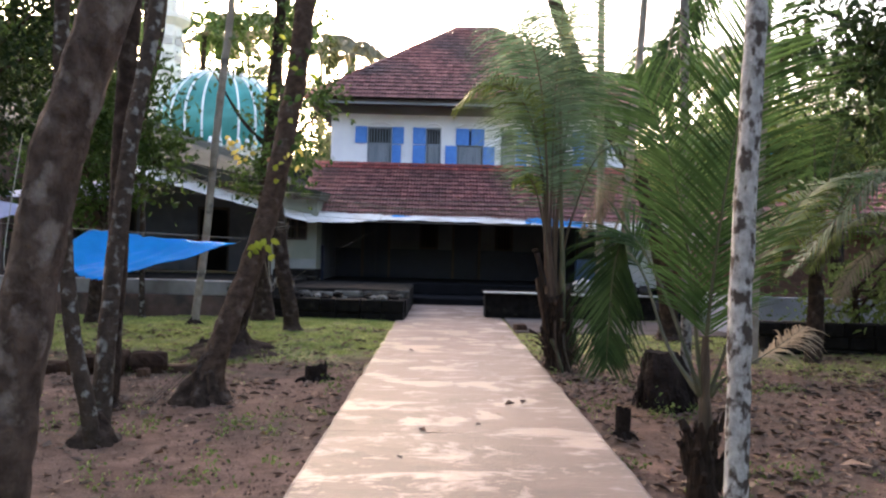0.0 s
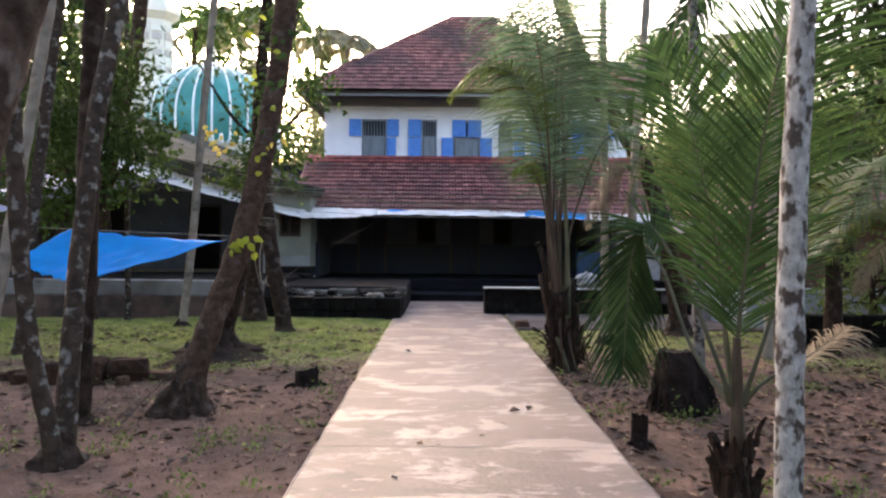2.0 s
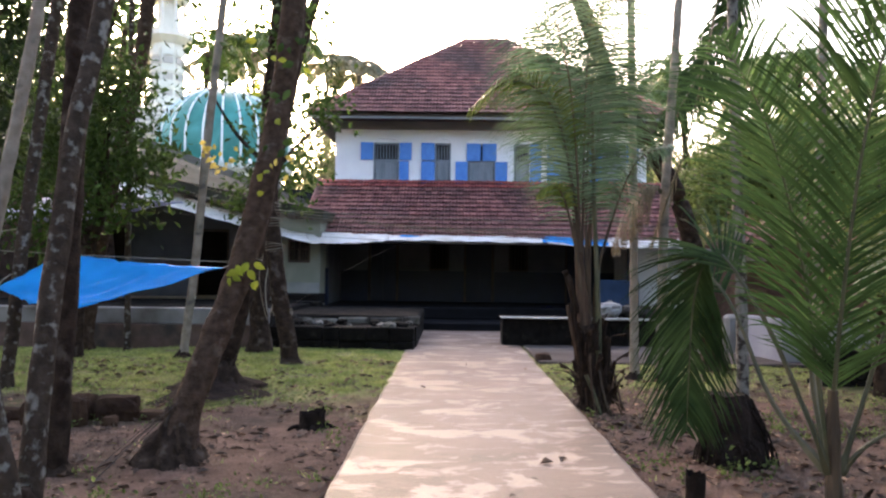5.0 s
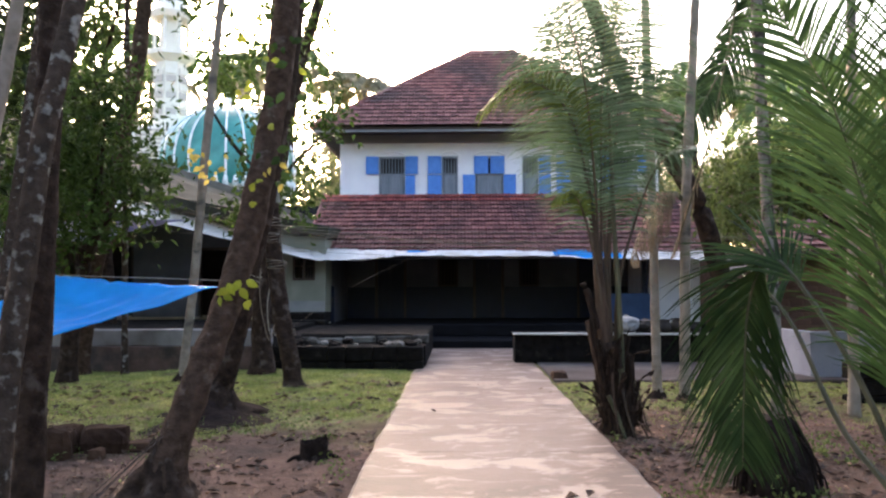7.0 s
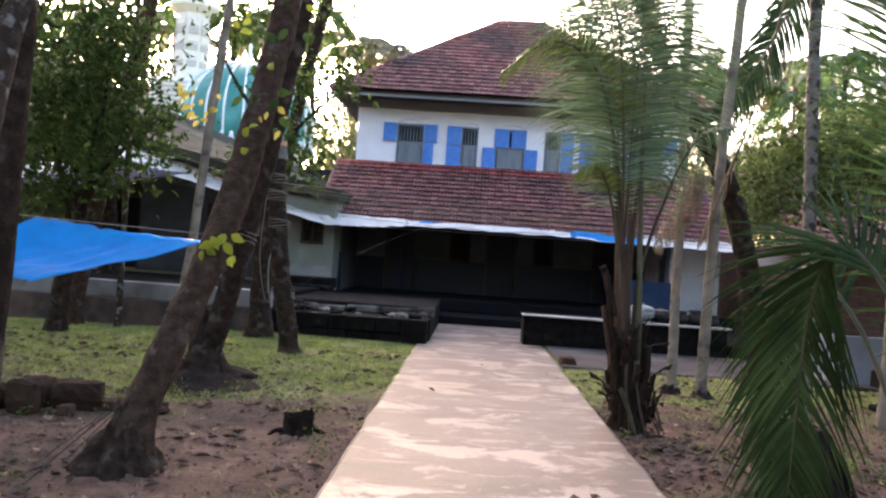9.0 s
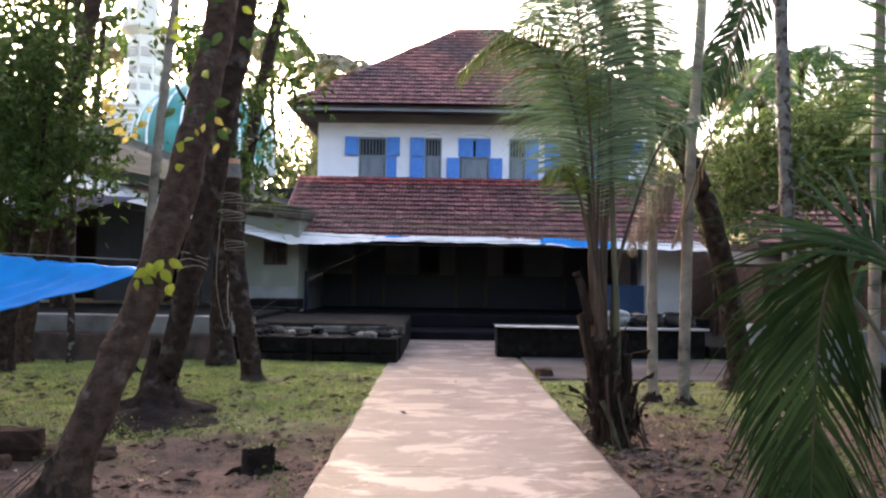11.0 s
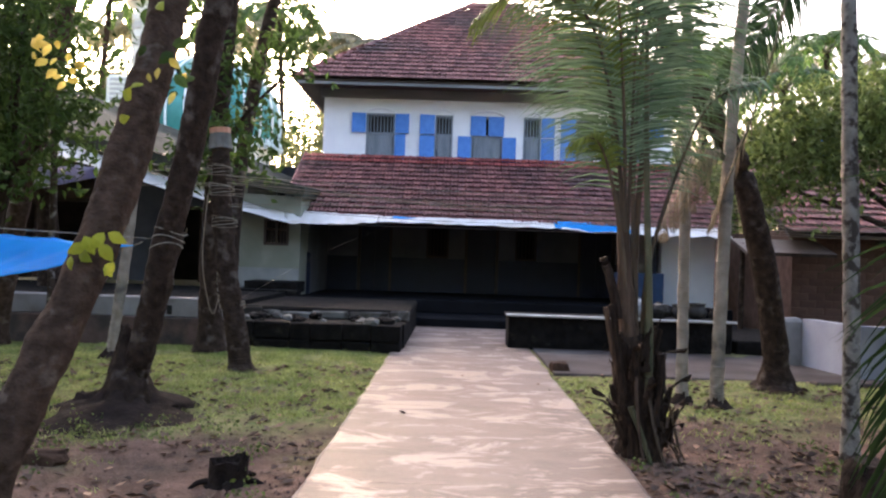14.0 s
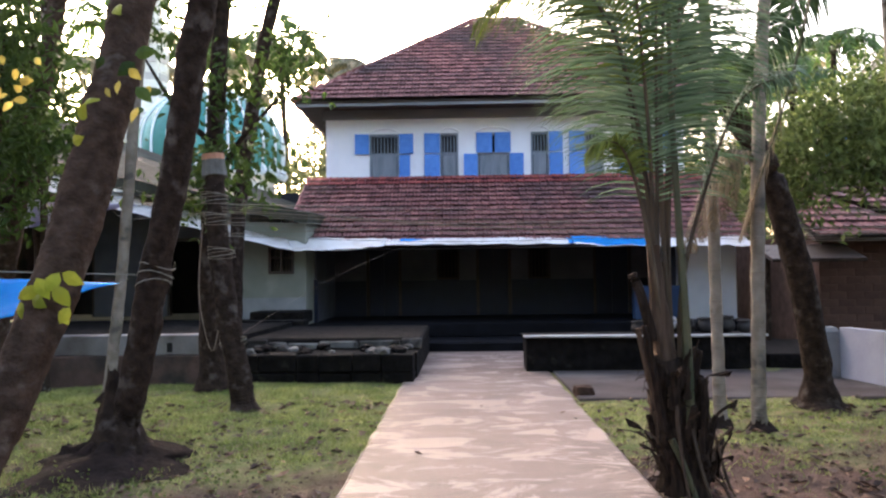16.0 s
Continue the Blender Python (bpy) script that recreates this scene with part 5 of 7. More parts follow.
G_A = "slim areca trunks on the left"
t = pole_tree("areca_palm", [(-4.0, 12.7, 0), (-3.96, 12.7, 0.4), (-3.85, 12.7, 1.4), (-3.7, 12.7, 3.3), (-3.52, 12.7, 5.2), (-3.4, 12.7, 6.6)], 0.06, M_ARECA, "slim pale areca trunk leaning from a clump of roots", "tree", G_A, 1.3, (0.2, 0.22, M_SOILMOUND), 8.0, scars=13)
for pts, r, m, s in (([(-5.05, 10.0, 0), (-4.98, 10.0, 0.5), (-4.85, 10.0, 1.9), (-4.6, 10.0, 4.0), (-4.45, 10, 5.5)], 0.07, M_LICHENDARK, 11.0),
                     ([(-5.2, 13.6, 0), (-5.22, 13.6, 1.0), (-5.24, 13.6, 2.8), (-5.26, 13.6, 6.0)], 0.045, M_LICHENDARK, 12.0),
                     ([(-5.85, 13.5, 0), (-5.75, 13.5, 0.8), (-5.5, 13.5, 2.4), (-5.05, 13.5, 4.6), (-4.9, 13.5, 6.5)], 0.12, M_BARK, 13.0),
                     ([(-4.3, 7.9, 0), (-4.08, 7.9, 0.85), (-3.9, 7.9, 1.87), (-3.62, 7.9, 3.5), (-3.4, 7.9, 5.0)], 0.055, M_ARECA, 14.0),
                     ([(-7.4, 12.2, 0), (-7.3, 12.2, 1.8), (-7.2, 12.2, 6.2)], 0.1, M_BARKDARK, 15.0)):
    pole_tree("areca_palm", pts, r, m, "slim upright trunk at the garden's edge", "tree", G_A, 1.7, None, s)

# small stump, edging stones


def stump(x, y, r, h, label, seed, jag=0.3):
    t = thing("tree_stump", (0, 0, 0), label, "stump")
    z0 = gz(x, y)
    vs, fs = [], []
    n, s = 10, 22
    for i in range(n):
        u = i / (n - 1)
        for j in range(s):
            w = j / s * 2 * math.pi
            rr = r * (1 + 0.55 * max(0, 0.35 - u) / 0.35) * (1 + 0.16 * noise.noise(Vector((math.cos(w) * 2.5 + seed, math.sin(w) * 2.5, u))))
            top = h * (1 + jag * noise.noise(Vector((math.cos(w) * 2 + seed, math.sin(w) * 2, 4))))
            vs.append((x + math.cos(w) * rr, y + math.sin(w) * rr, z0 - 0.04 + (top + 0.04) * u))
        if i:
            o = (i - 1) * s
            fs += [(o + j, o + (j + 1) % s, o + s + (j + 1) % s, o + s + j) for j in range(s)]
    part("bole", (vs, fs), M_STUMP, t, smooth=True)
    part("hollow_top", ([(vs[(n - 1) * s + j][0] * 0.9 + x * 0.1, vs[(n - 1) * s + j][1] * 0.9 + y * 0.1, z0 + h * 0.7) for j in range(s)] + [vs[(n - 1) * s + j] for j in range(s)],
                        [tuple(range(s))] + [(j, (j + 1) % s, s + (j + 1) % s, s + j) for j in range(s)]), M_STUMP, t)
    for k in range(5):
        w = k * 1.3 + seed
        part("root", tube([(x + math.cos(w) * r * 0.9, y + math.sin(w) * r * 0.9, z0 + h * 0.2), (x + math.cos(w) * r * 1.7, y + math.sin(w) * r * 1.7, z0 + 0.02), (x + math.cos(w) * r * 2.3, y + math.sin(w) * r * 2.3, z0 - 0.04)], lambda u: r * 0.22 * (1 - 0.7 * u), 8, 6, 0.2), M_STUMP, t, smooth=True)
    return t


s1 = stump(-1.32, 8.3, 0.11, 0.15, "short dark rotten stump with a splintered top", 1.0, 0.35)
part("splinter", tube([(-1.24, 8.24, 0.0), (-1.225, 8.24, 0.06), (-1.215, 8.24, 0.11)], lambda u: 0.03 * (1 - 0.75 * u), 6, 5, 0.2), M_STUMP, s1)
stump(1.33, 6.05, 0.055, 0.22, "small upright dark stump beside the path", 2.0, 0.2)
big = thing("palm_stump", (0, 0, 0), "broad blackened palm stump with a cone of matted roots", "stump")
vs, fs = [], []
for i in range(15):
    u = i / 14
    for j in range(36):
        w = j / 36 * 6.2832
        c, sn = math.cos(w), math.sin(w)
        rr = (0.14 + 0.13 * (1 - u) ** 0.85) * (1 + 0.2 * noise.noise(Vector((c * 2.2, sn * 2.2, u * 3))) + 0.14 * noise.noise(Vector((c * 7, sn * 7, u * 2.5))))
        vs.append((2.03 - 0.07 * u + c * rr, 7.3 + sn * rr, -0.15 + 0.56 * u * (1 + 0.06 * noise.noise(Vector((c * 3, sn * 3, 1))))))
    if i:
        o = (i - 1) * 36
        fs += [(o + j, o + (j + 1) % 36, o + 36 + (j + 1) % 36, o + 36 + j) for j in range(36)]
fs.append(tuple(14 * 36 + j for j in range(36)))
part("bole", (vs, fs), M_STUMP, big)
rnd = random.Random(33)
for i in range(46):
    w, z0 = rnd.uniform(0, 6.283), rnd.uniform(0.02, 0.4)
    rr = 0.26 - 0.24 * (z0 + 0.1)
    c, sn = math.cos(w), math.sin(w)
    part("root", tube([(2.0 + c * rr * 0.95, 7.3 + sn * rr * 0.95, z0), (2.02 + c * (rr + 0.06), 7.3 + sn * (rr + 0.06), z0 * 0.5), (2.03 + c * (rr + rnd.uniform(0.06, 0.11)), 7.3 + sn * (rr + 0.08), -0.12)], lambda u: 0.012 * (1 - 0.5 * u), 6, 5, 0.3, seed=i), M_STUMP, big)
def rock_mesh(x0, x1, y0, y1, z0, z1, seed):
    """A rough stone: a cube cut finer, rounded a little and knocked about."""
    bm = bmesh.new()
    bmesh.ops.create_cube(bm, size=2)
    bmesh.ops.subdivide_edges(bm, edges=bm.edges[:], cuts=3, use_grid_fill=True)
    c, h = Vector(((x0 + x1) / 2, (y0 + y1) / 2, (z0 + z1) / 2)), Vector(((x1 - x0) / 2, (y1 - y0) / 2, (z1 - z0) / 2))
    for v in bm.verts:
        p = v.co.lerp(v.co.normalized() * 1.25, 0.45)
        p *= 1 + 0.22 * noise.noise(p * 0.9 + Vector((seed, 0, 0))) + 0.10 * noise.noise(p * 3.1 + Vector((0, seed, 0)))
        v.co = c + Vector((p.x * h.x, p.y * h.y, p.z * h.z))
    return bm


edging = thing("stone_edging", (0, 0, 0), "row of rough earth-stained edging stones", "edging")
rnd = random.Random(2)
x = -6.2
while x < -2.95:
    sx = rnd.uniform(0.2, 0.42)
    sz = rnd.uniform(0.07, 0.13) + (0.1 if -3.8 < x < -3.1 else 0)
    y = 8.55 + rnd.uniform(-0.05, 0.05)
    z0 = gz(x, y) - 0.05
    part("stone", rock_mesh(x, x + sx, y - 0.1, y + rnd.uniform(0.06, 0.12), z0, z0 + sz + 0.05, x * 7), M_STONE, edging)
    x += sx + rnd.uniform(0.005, 0.05)
for (x, y, sx, sy, sz) in [(-3.42, 8.25, 0.2, 0.16, 0.24), (-3.75, 8.3, 0.24, 0.18, 0.2), (-3.1, 8.28, 0.12, 0.1, 0.08), (-2.78, 8.62, 0.62, 0.2, 0.075), (-3.5, 8.5, 0.26, 0.2, 0.2), (-4.1, 8.3, 0.14, 0.12, 0.1)]:
    z0 = gz(x, y) - 0.04
    part("stone", rock_mesh(x - sx / 2, x + sx / 2, y - sy / 2, y + sy / 2, z0, z0 + sz + 0.04, x * 9), M_STONE, edging)
rock = part("kerb_stone", rock_mesh(1.16, 1.36, 12.72, 12.95, -0.05, 0.1, 3.0), M_STONE)
tagged(rock, "loose grey stone beside the path", "stone")

# ---- right side: young palms ----


def sheath_base(t, x, y, r, h, seed, n=16, lean=-0.03):
    """Old leaf bases round a young coconut's foot."""
    rs = random.Random(seed)
    z0 = gz(x, y)
    part("trunk", tube([(x, y, z0 - 0.1), (x + lean * 0.4, y, z0 + h * 0.4), (x + lean, y, z0 + h)], lambda u: r * (1.15 - 0.45 * u), 18, 12, 0.3, 0.1, seed), M_FIBRE, t, smooth=True)
    for i in range(n):
        w, zb = rs.uniform(0, 6.28), z0 + h * rs.uniform(0.05, 0.85)
        k = r * (1.1 - 0.4 * (zb - z0) / h)
        L = rs.uniform(0.12, 0.26) * (0.6 + h)
        c, s = math.cos(w), math.sin(w)
        xl = x + lean * (zb - z0) / h
        part("leaf_base", tube([(xl + c * k * 0.7, y + s * k * 0.7, zb), (xl + c * (k + 0.01), y + s * (k + 0.01), zb + L * 0.6), (xl + c * (k + 0.05), y + s * (k + 0.05), zb + L)], lambda u: 0.045 * (1 - 0.6 * u), 6, 6, 0.2, seed=i), M_FIBRE, t)


def torn_sheath(t, x, y, z, w, length, width, lean, m, seed):
    """A ragged, curled strip of old leaf sheath with a frayed end."""
    rs = random.Random(seed)
    c, sn = math.cos(w), math.sin(w)
    vs, fs = [], []
    n = 7
    for i in range(n):
        u = i / (n - 1)
        out = lean * u * u + 0.01
        hw = width * (1 - 0.75 * u) * rs.uniform(0.75, 1.15) * 0.5
        for k, q in ((-1, 0.0), (0, 0.02), (1, 0.0), (0, 0.008)):
            zz = z + length * u * (1 - 0.25 * abs(k) * rs.random() * u) - abs(lean) * 0.5 * max(0, u - 0.7)
            vs.append((x + c * (out + q) - sn * hw * k, y + sn * (out + q) + c * hw * k, zz))
        if i:
            o = (i - 1) * 4
            fs += [(o + j, o + (j + 1) % 4, o + 4 + (j + 1) % 4, o + 4 + j) for j in range(4)]
    fs += [(3, 2, 1, 0), tuple((n - 1) * 4 + j for j in range(4))]
    part("torn_sheath", (vs, fs), m, t)


M_SHEATH = mat("tan_leaf_sheath", (0.044, 0.028, 0.019), (0.105, 0.068, 0.047), 8, 0.85, 0.6, 30, stretch=(3, 3, 0.5))
FR = [M_FROND, M_PETIOLE]
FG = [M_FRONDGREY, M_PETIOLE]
FL = [M_FRONDLIGHT, M_PETIOLE]
FD = [M_FRONDDRY, M_PETIOLE]
FO = [M_FRONDSHADE, M_PETIOLE]
M_PETIOLETAN = mat("tan_palm_petiole", (0.042, 0.027, 0.015), (0.092, 0.06, 0.034), 9, 0.7, 0.5, 30, stretch=(3, 3, 0.4), vary=0.25)
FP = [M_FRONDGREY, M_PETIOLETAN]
FQ = [M_FRONDLIGHT, M_PETIOLETAN]
p1 = thing("young_coconut_palm", (0, 0, 0), "young coconut palm with shaggy brown leaf bases and arching fronds", "palm tree", "young palms right of the path")
X, Y = 1.30, 9.2
sheath_base(p1, X + 0.05, Y, 0.15, 0.85, 5.0, 26, -0.13)
rs = random.Random(55)
for i in range(46):
    w, z = rs.uniform(0, 6.283), rs.uniform(-0.06, 0.8)
    k = 0.15 * (1.15 - 0.5 * z)
    torn_sheath(p1, X + 0.05 - 0.15 * z + math.cos(w) * k, Y + math.sin(w) * k, z, w, rs.uniform(0.12, 0.32), rs.uniform(0.05, 0.15), rs.choice((0.02, 0.06, 0.12, 0.2)) * rs.uniform(0.7, 1.2), M_SHEATH if i % 5 == 0 else M_FIBRE, i)
for i in range(110):
    w, z = rs.uniform(0, 6.283), rs.uniform(0.0, 0.75)
    k = 0.15 * (1.1 - 0.5 * z)
    c, sn = math.cos(w), math.sin(w)
    xb, ln = X + 0.05 - 0.15 * z, rs.uniform(0.04, 0.12)
    part("fibre", tube([(xb + c * k, Y + sn * k, z), (xb + c * (k + ln * 0.7), Y + sn * (k + ln * 0.7), z + rs.uniform(-0.02, 0.04)), (xb + c * (k + ln), Y + sn * (k + ln), z - rs.uniform(0.0, 0.1))], lambda u: 0.0045 * (1 - 0.7 * u), 4, 3), M_FIBRE, p1)
for i in range(5):
    w = -1.9 + 0.55 * i
    c, sn = math.cos(w), math.sin(w)
    part("pale_strip", tube([(X + c * 0.15, Y + sn * 0.15, 0.55 - 0.1 * (i % 3)), (X + 0.02 + c * 0.2, Y + sn * 0.2, 0.3 - 0.1 * (i % 3)), (X + 0.06 + c * 0.23, Y + sn * 0.23, 0.02), (X + 0.1 + c * 0.25, Y + sn * 0.25, -0.1)], lambda u: 0.013 * (1 - 0.4 * u), 10, 5, 0.3, seed=i), M_PETIOLETAN if i % 2 else M_SHEATH, p1, "withered tan leaf stalk")

part("sheath", tube([(X - 0.04, Y - 0.03, 0.45), (X - 0.10, Y - 0.04, 0.95), (X - 0.15, Y - 0.05, 1.5)], lambda u: 0.088 - 0.05 * u, 20, 12, 0.3), M_SHEATH, p1, "brown fibrous leaf sheath")
part("leaf_stalk", tube([(X + 0.05, Y - 0.09, 0.3), (X + 0.04, Y - 0.08, 1.0), (X + 0.0, Y - 0.06, 2.0), (X - 0.03, Y - 0.1, 2.9)], lambda u: 0.034 - 0.018 * u, 20, 8, 0.1), M_PETIOLE, p1, "thick grey-green leaf stalk")
part("cut_stalk", tube([(X - 0.12, Y - 0.08, 0.35), (X - 0.22, Y - 0.12, 0.75), (X - 0.27, Y - 0.13, 0.98)], lambda u: 0.024 - 0.006 * u, 12, 8, 0.25), M_SHEATH, p1, "cut-off brown leaf stalk")
part("cut_stalk", tube([(X - 0.16, Y - 0.06, 0.9), (X - 0.24, Y - 0.08, 1.2), (X - 0.29, Y - 0.08, 1.32)], lambda u: 0.036 - 0.006 * u, 12, 8, 0.25), M_FIBRE, p1, "cut-off dark leaf stalk")
part("cut_stalk", tube([(X + 0.12, Y - 0.06, 0.3), (X + 0.14, Y - 0.08, 0.5), (X + 0.13, Y - 0.08, 0.66)], lambda u: 0.04 - 0.012 * u, 10, 8, 0.25), M_FIBRE, p1, "cut-off brown leaf stalk")
FACE = dict(up=(0, -1, 0.15), width=0.0165, r0=0.022, fold=0.12)
frond(p1, [(X - 0.02, Y, 0.5), (X - 0.10, Y, 1.2), (X - 0.10, Y - 0.02, 2.2), (X - 0.09, Y - 0.1, 3.3), (X - 0.02, Y - 0.3, 4.5)], 0.92, FP, seed=1, n_leaf=92, start=0.40, droop=0.36, comb=0.42, **FACE)
frond(p1, [(X - 0.05, Y, 0.5), (X - 0.13, Y - 0.03, 1.4), (X - 0.24, Y - 0.08, 2.3), (X - 0.46, Y - 0.2, 2.95), (X - 0.85, Y - 0.3, 3.15), (X - 1.25, Y - 0.35, 2.85)], 0.72, FQ, seed=2, n_leaf=88, start=0.45, droop=0.5, comb=0.5, label="sunlit yellow-green arching frond", width=0.018, r0=0.022)
frond(p1, [(X - 0.03, Y + 0.05, 0.5), (X - 0.14, Y + 0.06, 1.4), (X - 0.25, Y + 0.1, 2.5), (X - 0.45, Y + 0.1, 3.5), (X - 0.8, Y, 4.3)], 0.92, FP, seed=3, n_leaf=88, start=0.42, droop=0.46, comb=0.42, **FACE)
frond(p1, [(X, Y + 0.05, 0.5), (X - 0.02, Y + 0.08, 1.4), (X + 0.06, Y + 0.15, 2.5), (X + 0.2, Y + 0.2, 3.5), (X + 0.5, Y + 0.15, 4.3)], 0.88, FP, seed=4, n_leaf=86, start=0.42, droop=0.46, comb=0.42, **FACE)
frond(p1, [(X + 0.02, Y, 0.5), (X + 0.03, Y - 0.03, 1.2), (X + 0.18, Y - 0.08, 1.85), (X + 0.4, Y - 0.15, 2.4), (X + 0.72, Y - 0.2, 2.55)], 0.62, FP, seed=5, n_leaf=72, start=0.48, droop=0.5, comb=0.4, width=0.018, r0=0.022)
frond(p1, [(X - 0.06, Y - 0.04, 0.5), (X - 0.15, Y - 0.1, 1.3), (X - 0.26, Y - 0.15, 1.85), (X - 0.38, Y - 0.2, 2.12), (X - 0.55, Y - 0.2, 2.1)], 0.36, FQ, seed=7, n_leaf=44, start=0.55, droop=0.6, comb=0.5, width=0.018, r0=0.022)
frond(p1, [(X - 0.01, Y + 0.03, 0.5), (X - 0.06, Y + 0.06, 1.8), (X - 0.0, Y + 0.1, 3.2), (X + 0.12, Y + 0.15, 4.2)], 0.4, FQ, seed=9, n_leaf=50, start=0.66, droop=0.12, comb=1.1, label="half-opened lime spear frond", width=0.018, r0=0.022)
frond(p1, [(X - 0.04, Y + 0.02, 0.5), (X - 0.12, Y - 0.02, 1.3), (X - 0.18, Y - 0.12, 2.3), (X - 0.30, Y - 0.3, 3.2), (X - 0.52, Y - 0.5, 3.9)], 0.9, FP, seed=10, n_leaf=88, start=0.42, droop=0.46, comb=0.42, **FACE)
FT = [M_FROND, M_PETIOLETAN]
frond(p1, [(X - 0.03, Y + 0.06, 0.5), (X - 0.12, Y + 0.1, 1.4), (X - 0.16, Y + 0.25, 2.4), (X - 0.28, Y + 0.45, 3.3), (X - 0.5, Y + 0.6, 4.0)], 0.85, FT, seed=12, n_leaf=84, start=0.40, droop=0.5, comb=0.42, **FACE)
frond(p1, [(X, Y + 0.06, 0.5), (X - 0.03, Y + 0.1, 1.4), (X + 0.05, Y + 0.22, 2.3), (X + 0.2, Y + 0.4, 3.1), (X + 0.45, Y + 0.5, 3.7)], 0.8, FT, seed=13, n_leaf=80, start=0.40, droop=0.5, comb=0.42, **FACE)
part("leaf_stub", tube([(X - 0.12, Y - 0.1, 0.35), (X - 0.18, Y - 0.14, 0.7), (X - 0.24, Y - 0.16, 1.0)], lambda u: 0.035 * (1 - 0.5 * u), 8, 6, 0.2), M_FIBRE, p1)
part("leaf_stub", tube([(X - 0.08, Y - 0.14, 0.3), (X + 0.0, Y - 0.17, 0.1), (X + 0.06, Y - 0.2, -0.1)], lambda u: 0.022 * (1 - 0.3 * u), 8, 6, 0.1), M_PETIOLE, p1)

p2 = thing("young_coconut_palm", (0, 0, 0), "young coconut palm with deep green upright fronds", "palm tree", "young palms right of the path")
X, Y = 1.47, 4.7
sheath_base(p2, X, Y, 0.085, 0.36, 8.0, 10)
part("stalk", tube([(X, Y, 0.2), (X - 0.005, Y, 0.5), (X - 0.01, Y, 0.84)], lambda u: 0.046 - 0.026 * u, 14, 10, 0.25), M_PETIOLETAN, p2, "brown fibrous stalk of leaf sheaths")
for i in range(9):
    w, z = i * 0.7, -0.05 + 0.045 * i
    torn_sheath(p2, X + math.cos(w) * 0.075, Y + math.sin(w) * 0.075, z, w, 0.16, 0.09, 0.04, M_FIBRE, 70 + i)
K = dict(width=0.0165, r0=0.014)
frond(p2, [(X, Y, 0.5), (X - 0.01, Y, 0.75), (X + 0.03, Y - 0.02, 1.3), (X + 0.1, Y - 0.05, 1.9), (X + 0.2, Y - 0.1, 2.4), (X + 0.42, Y - 0.15, 3.1)], 0.74, FR, seed=21, n_leaf=118, start=0.24, droop=0.16, comb=0.85, up=(0, -1, 0), **K)
frond(p2, [(X - 0.02, Y, 0.5), (X - 0.05, Y + 0.02, 0.8), (X - 0.12, Y + 0.05, 1.4), (X - 0.24, Y + 0.1, 1.95), (X - 0.42, Y + 0.15, 2.35)], 0.62, FR, seed=22, n_leaf=88, start=0.3, droop=0.2, comb=0.95, up=(0.2, -1, 0), **K)
frond(p2, [(X - 0.03, Y, 0.5), (X - 0.1, Y, 0.7), (X - 0.22, Y + 0.18, 1.12), (X - 0.36, Y + 0.36, 1.41), (X - 0.44, Y + 0.42, 1.24), (X - 0.47, Y + 0.42, 0.86), (X - 0.48, Y + 0.42, 0.58)], 0.5, FO, seed=23, n_leaf=92, start=0.42, droop=0.24, comb=1.15, fold=0.12, up=(0.15, -1, 0.25), width=0.0145, r0=0.015, label="dark frond that hangs to the ground, shade in its colour")
frond(p2, [(X - 0.02, Y + 0.05, 0.5), (X - 0.14, Y + 0.3, 0.75), (X - 0.22, Y + 0.55, 1.15), (X - 0.3, Y + 0.75, 1.3), (X - 0.34, Y + 0.9, 1.0), (X - 0.34, Y + 0.95, 0.55)], 0.36, FO, seed=27, n_leaf=59, start=0.45, droop=0.4, comb=1.1, fold=0.05, up=(-0.2, -1, 0.2), **K)
frond(p2, [(X + 0.02, Y, 0.5), (X + 0.1, Y, 0.75), (X + 0.32, Y + 0.05, 1.3), (X + 0.65, Y + 0.1, 1.7), (X + 1.0, Y + 0.1, 1.8)], 0.5, FR, seed=24, n_leaf=62, start=0.34, droop=0.4, comb=0.6, **K)
frond(p2, [(X + 0.02, Y, 0.5), (X + 0.12, Y - 0.02, 0.62), (X + 0.34, Y - 0.02, 0.75), (X + 0.55, Y, 0.9)], 0.3, FD, seed=25, n_leaf=28, start=0.6, droop=0.5, comb=0.7, label="pale dry side frond", **K)
frond(p2, [(X, Y + 0.04, 0.5), (X + 0.0, Y + 0.2, 0.85), (X + 0.08, Y + 0.45, 1.5), (X + 0.16, Y + 0.8, 2.0), (X + 0.2, Y + 1.1, 2.15)], 0.62, FR, seed=26, n_leaf=59, start=0.32, droop=0.35, comb=0.6, **K)

p3 = thing("young_coconut_palm", (0, 0, 0), "young coconut palm by the grey wall", "palm tree", "young palms right of the path")
X, Y = 4.71, 10.12
part("trunk", tube([(X, Y, gz(X, Y) - 0.1), (X + 0.03, Y, 0.6), (X + 0.0, Y, 1.2)], lambda u: 0.1 * (1.2 - 0.4 * u), 12, 10, 0.2), M_BARKDARK, p3, smooth=True)
for i, (dx, dy, h) in enumerate(((-0.4, -0.3, 2.0), (0.2, 0.6, 2.9), (0.9, 0.4, 3.3), (1.5, -0.2, 2.5), (0.7, -1.1, 2.6), (-0.3, 0.2, 1.55), (1.6, 0.5, 1.9))):
    frond(p3, [(X, Y, 1.0), (X + dx * 0.25, Y + dy * 0.25, 1.0 + (h - 1.0) * 0.6), (X + dx * 0.6, Y + dy * 0.6, h), (X + dx, Y + dy, h - 0.15), (X + dx * 1.2, Y + dy * 1.2, h - 0.6)], 0.65, FL if i in (0, 5) else FR, seed=40 + i, n_leaf=50, start=0.2, droop=0.5)

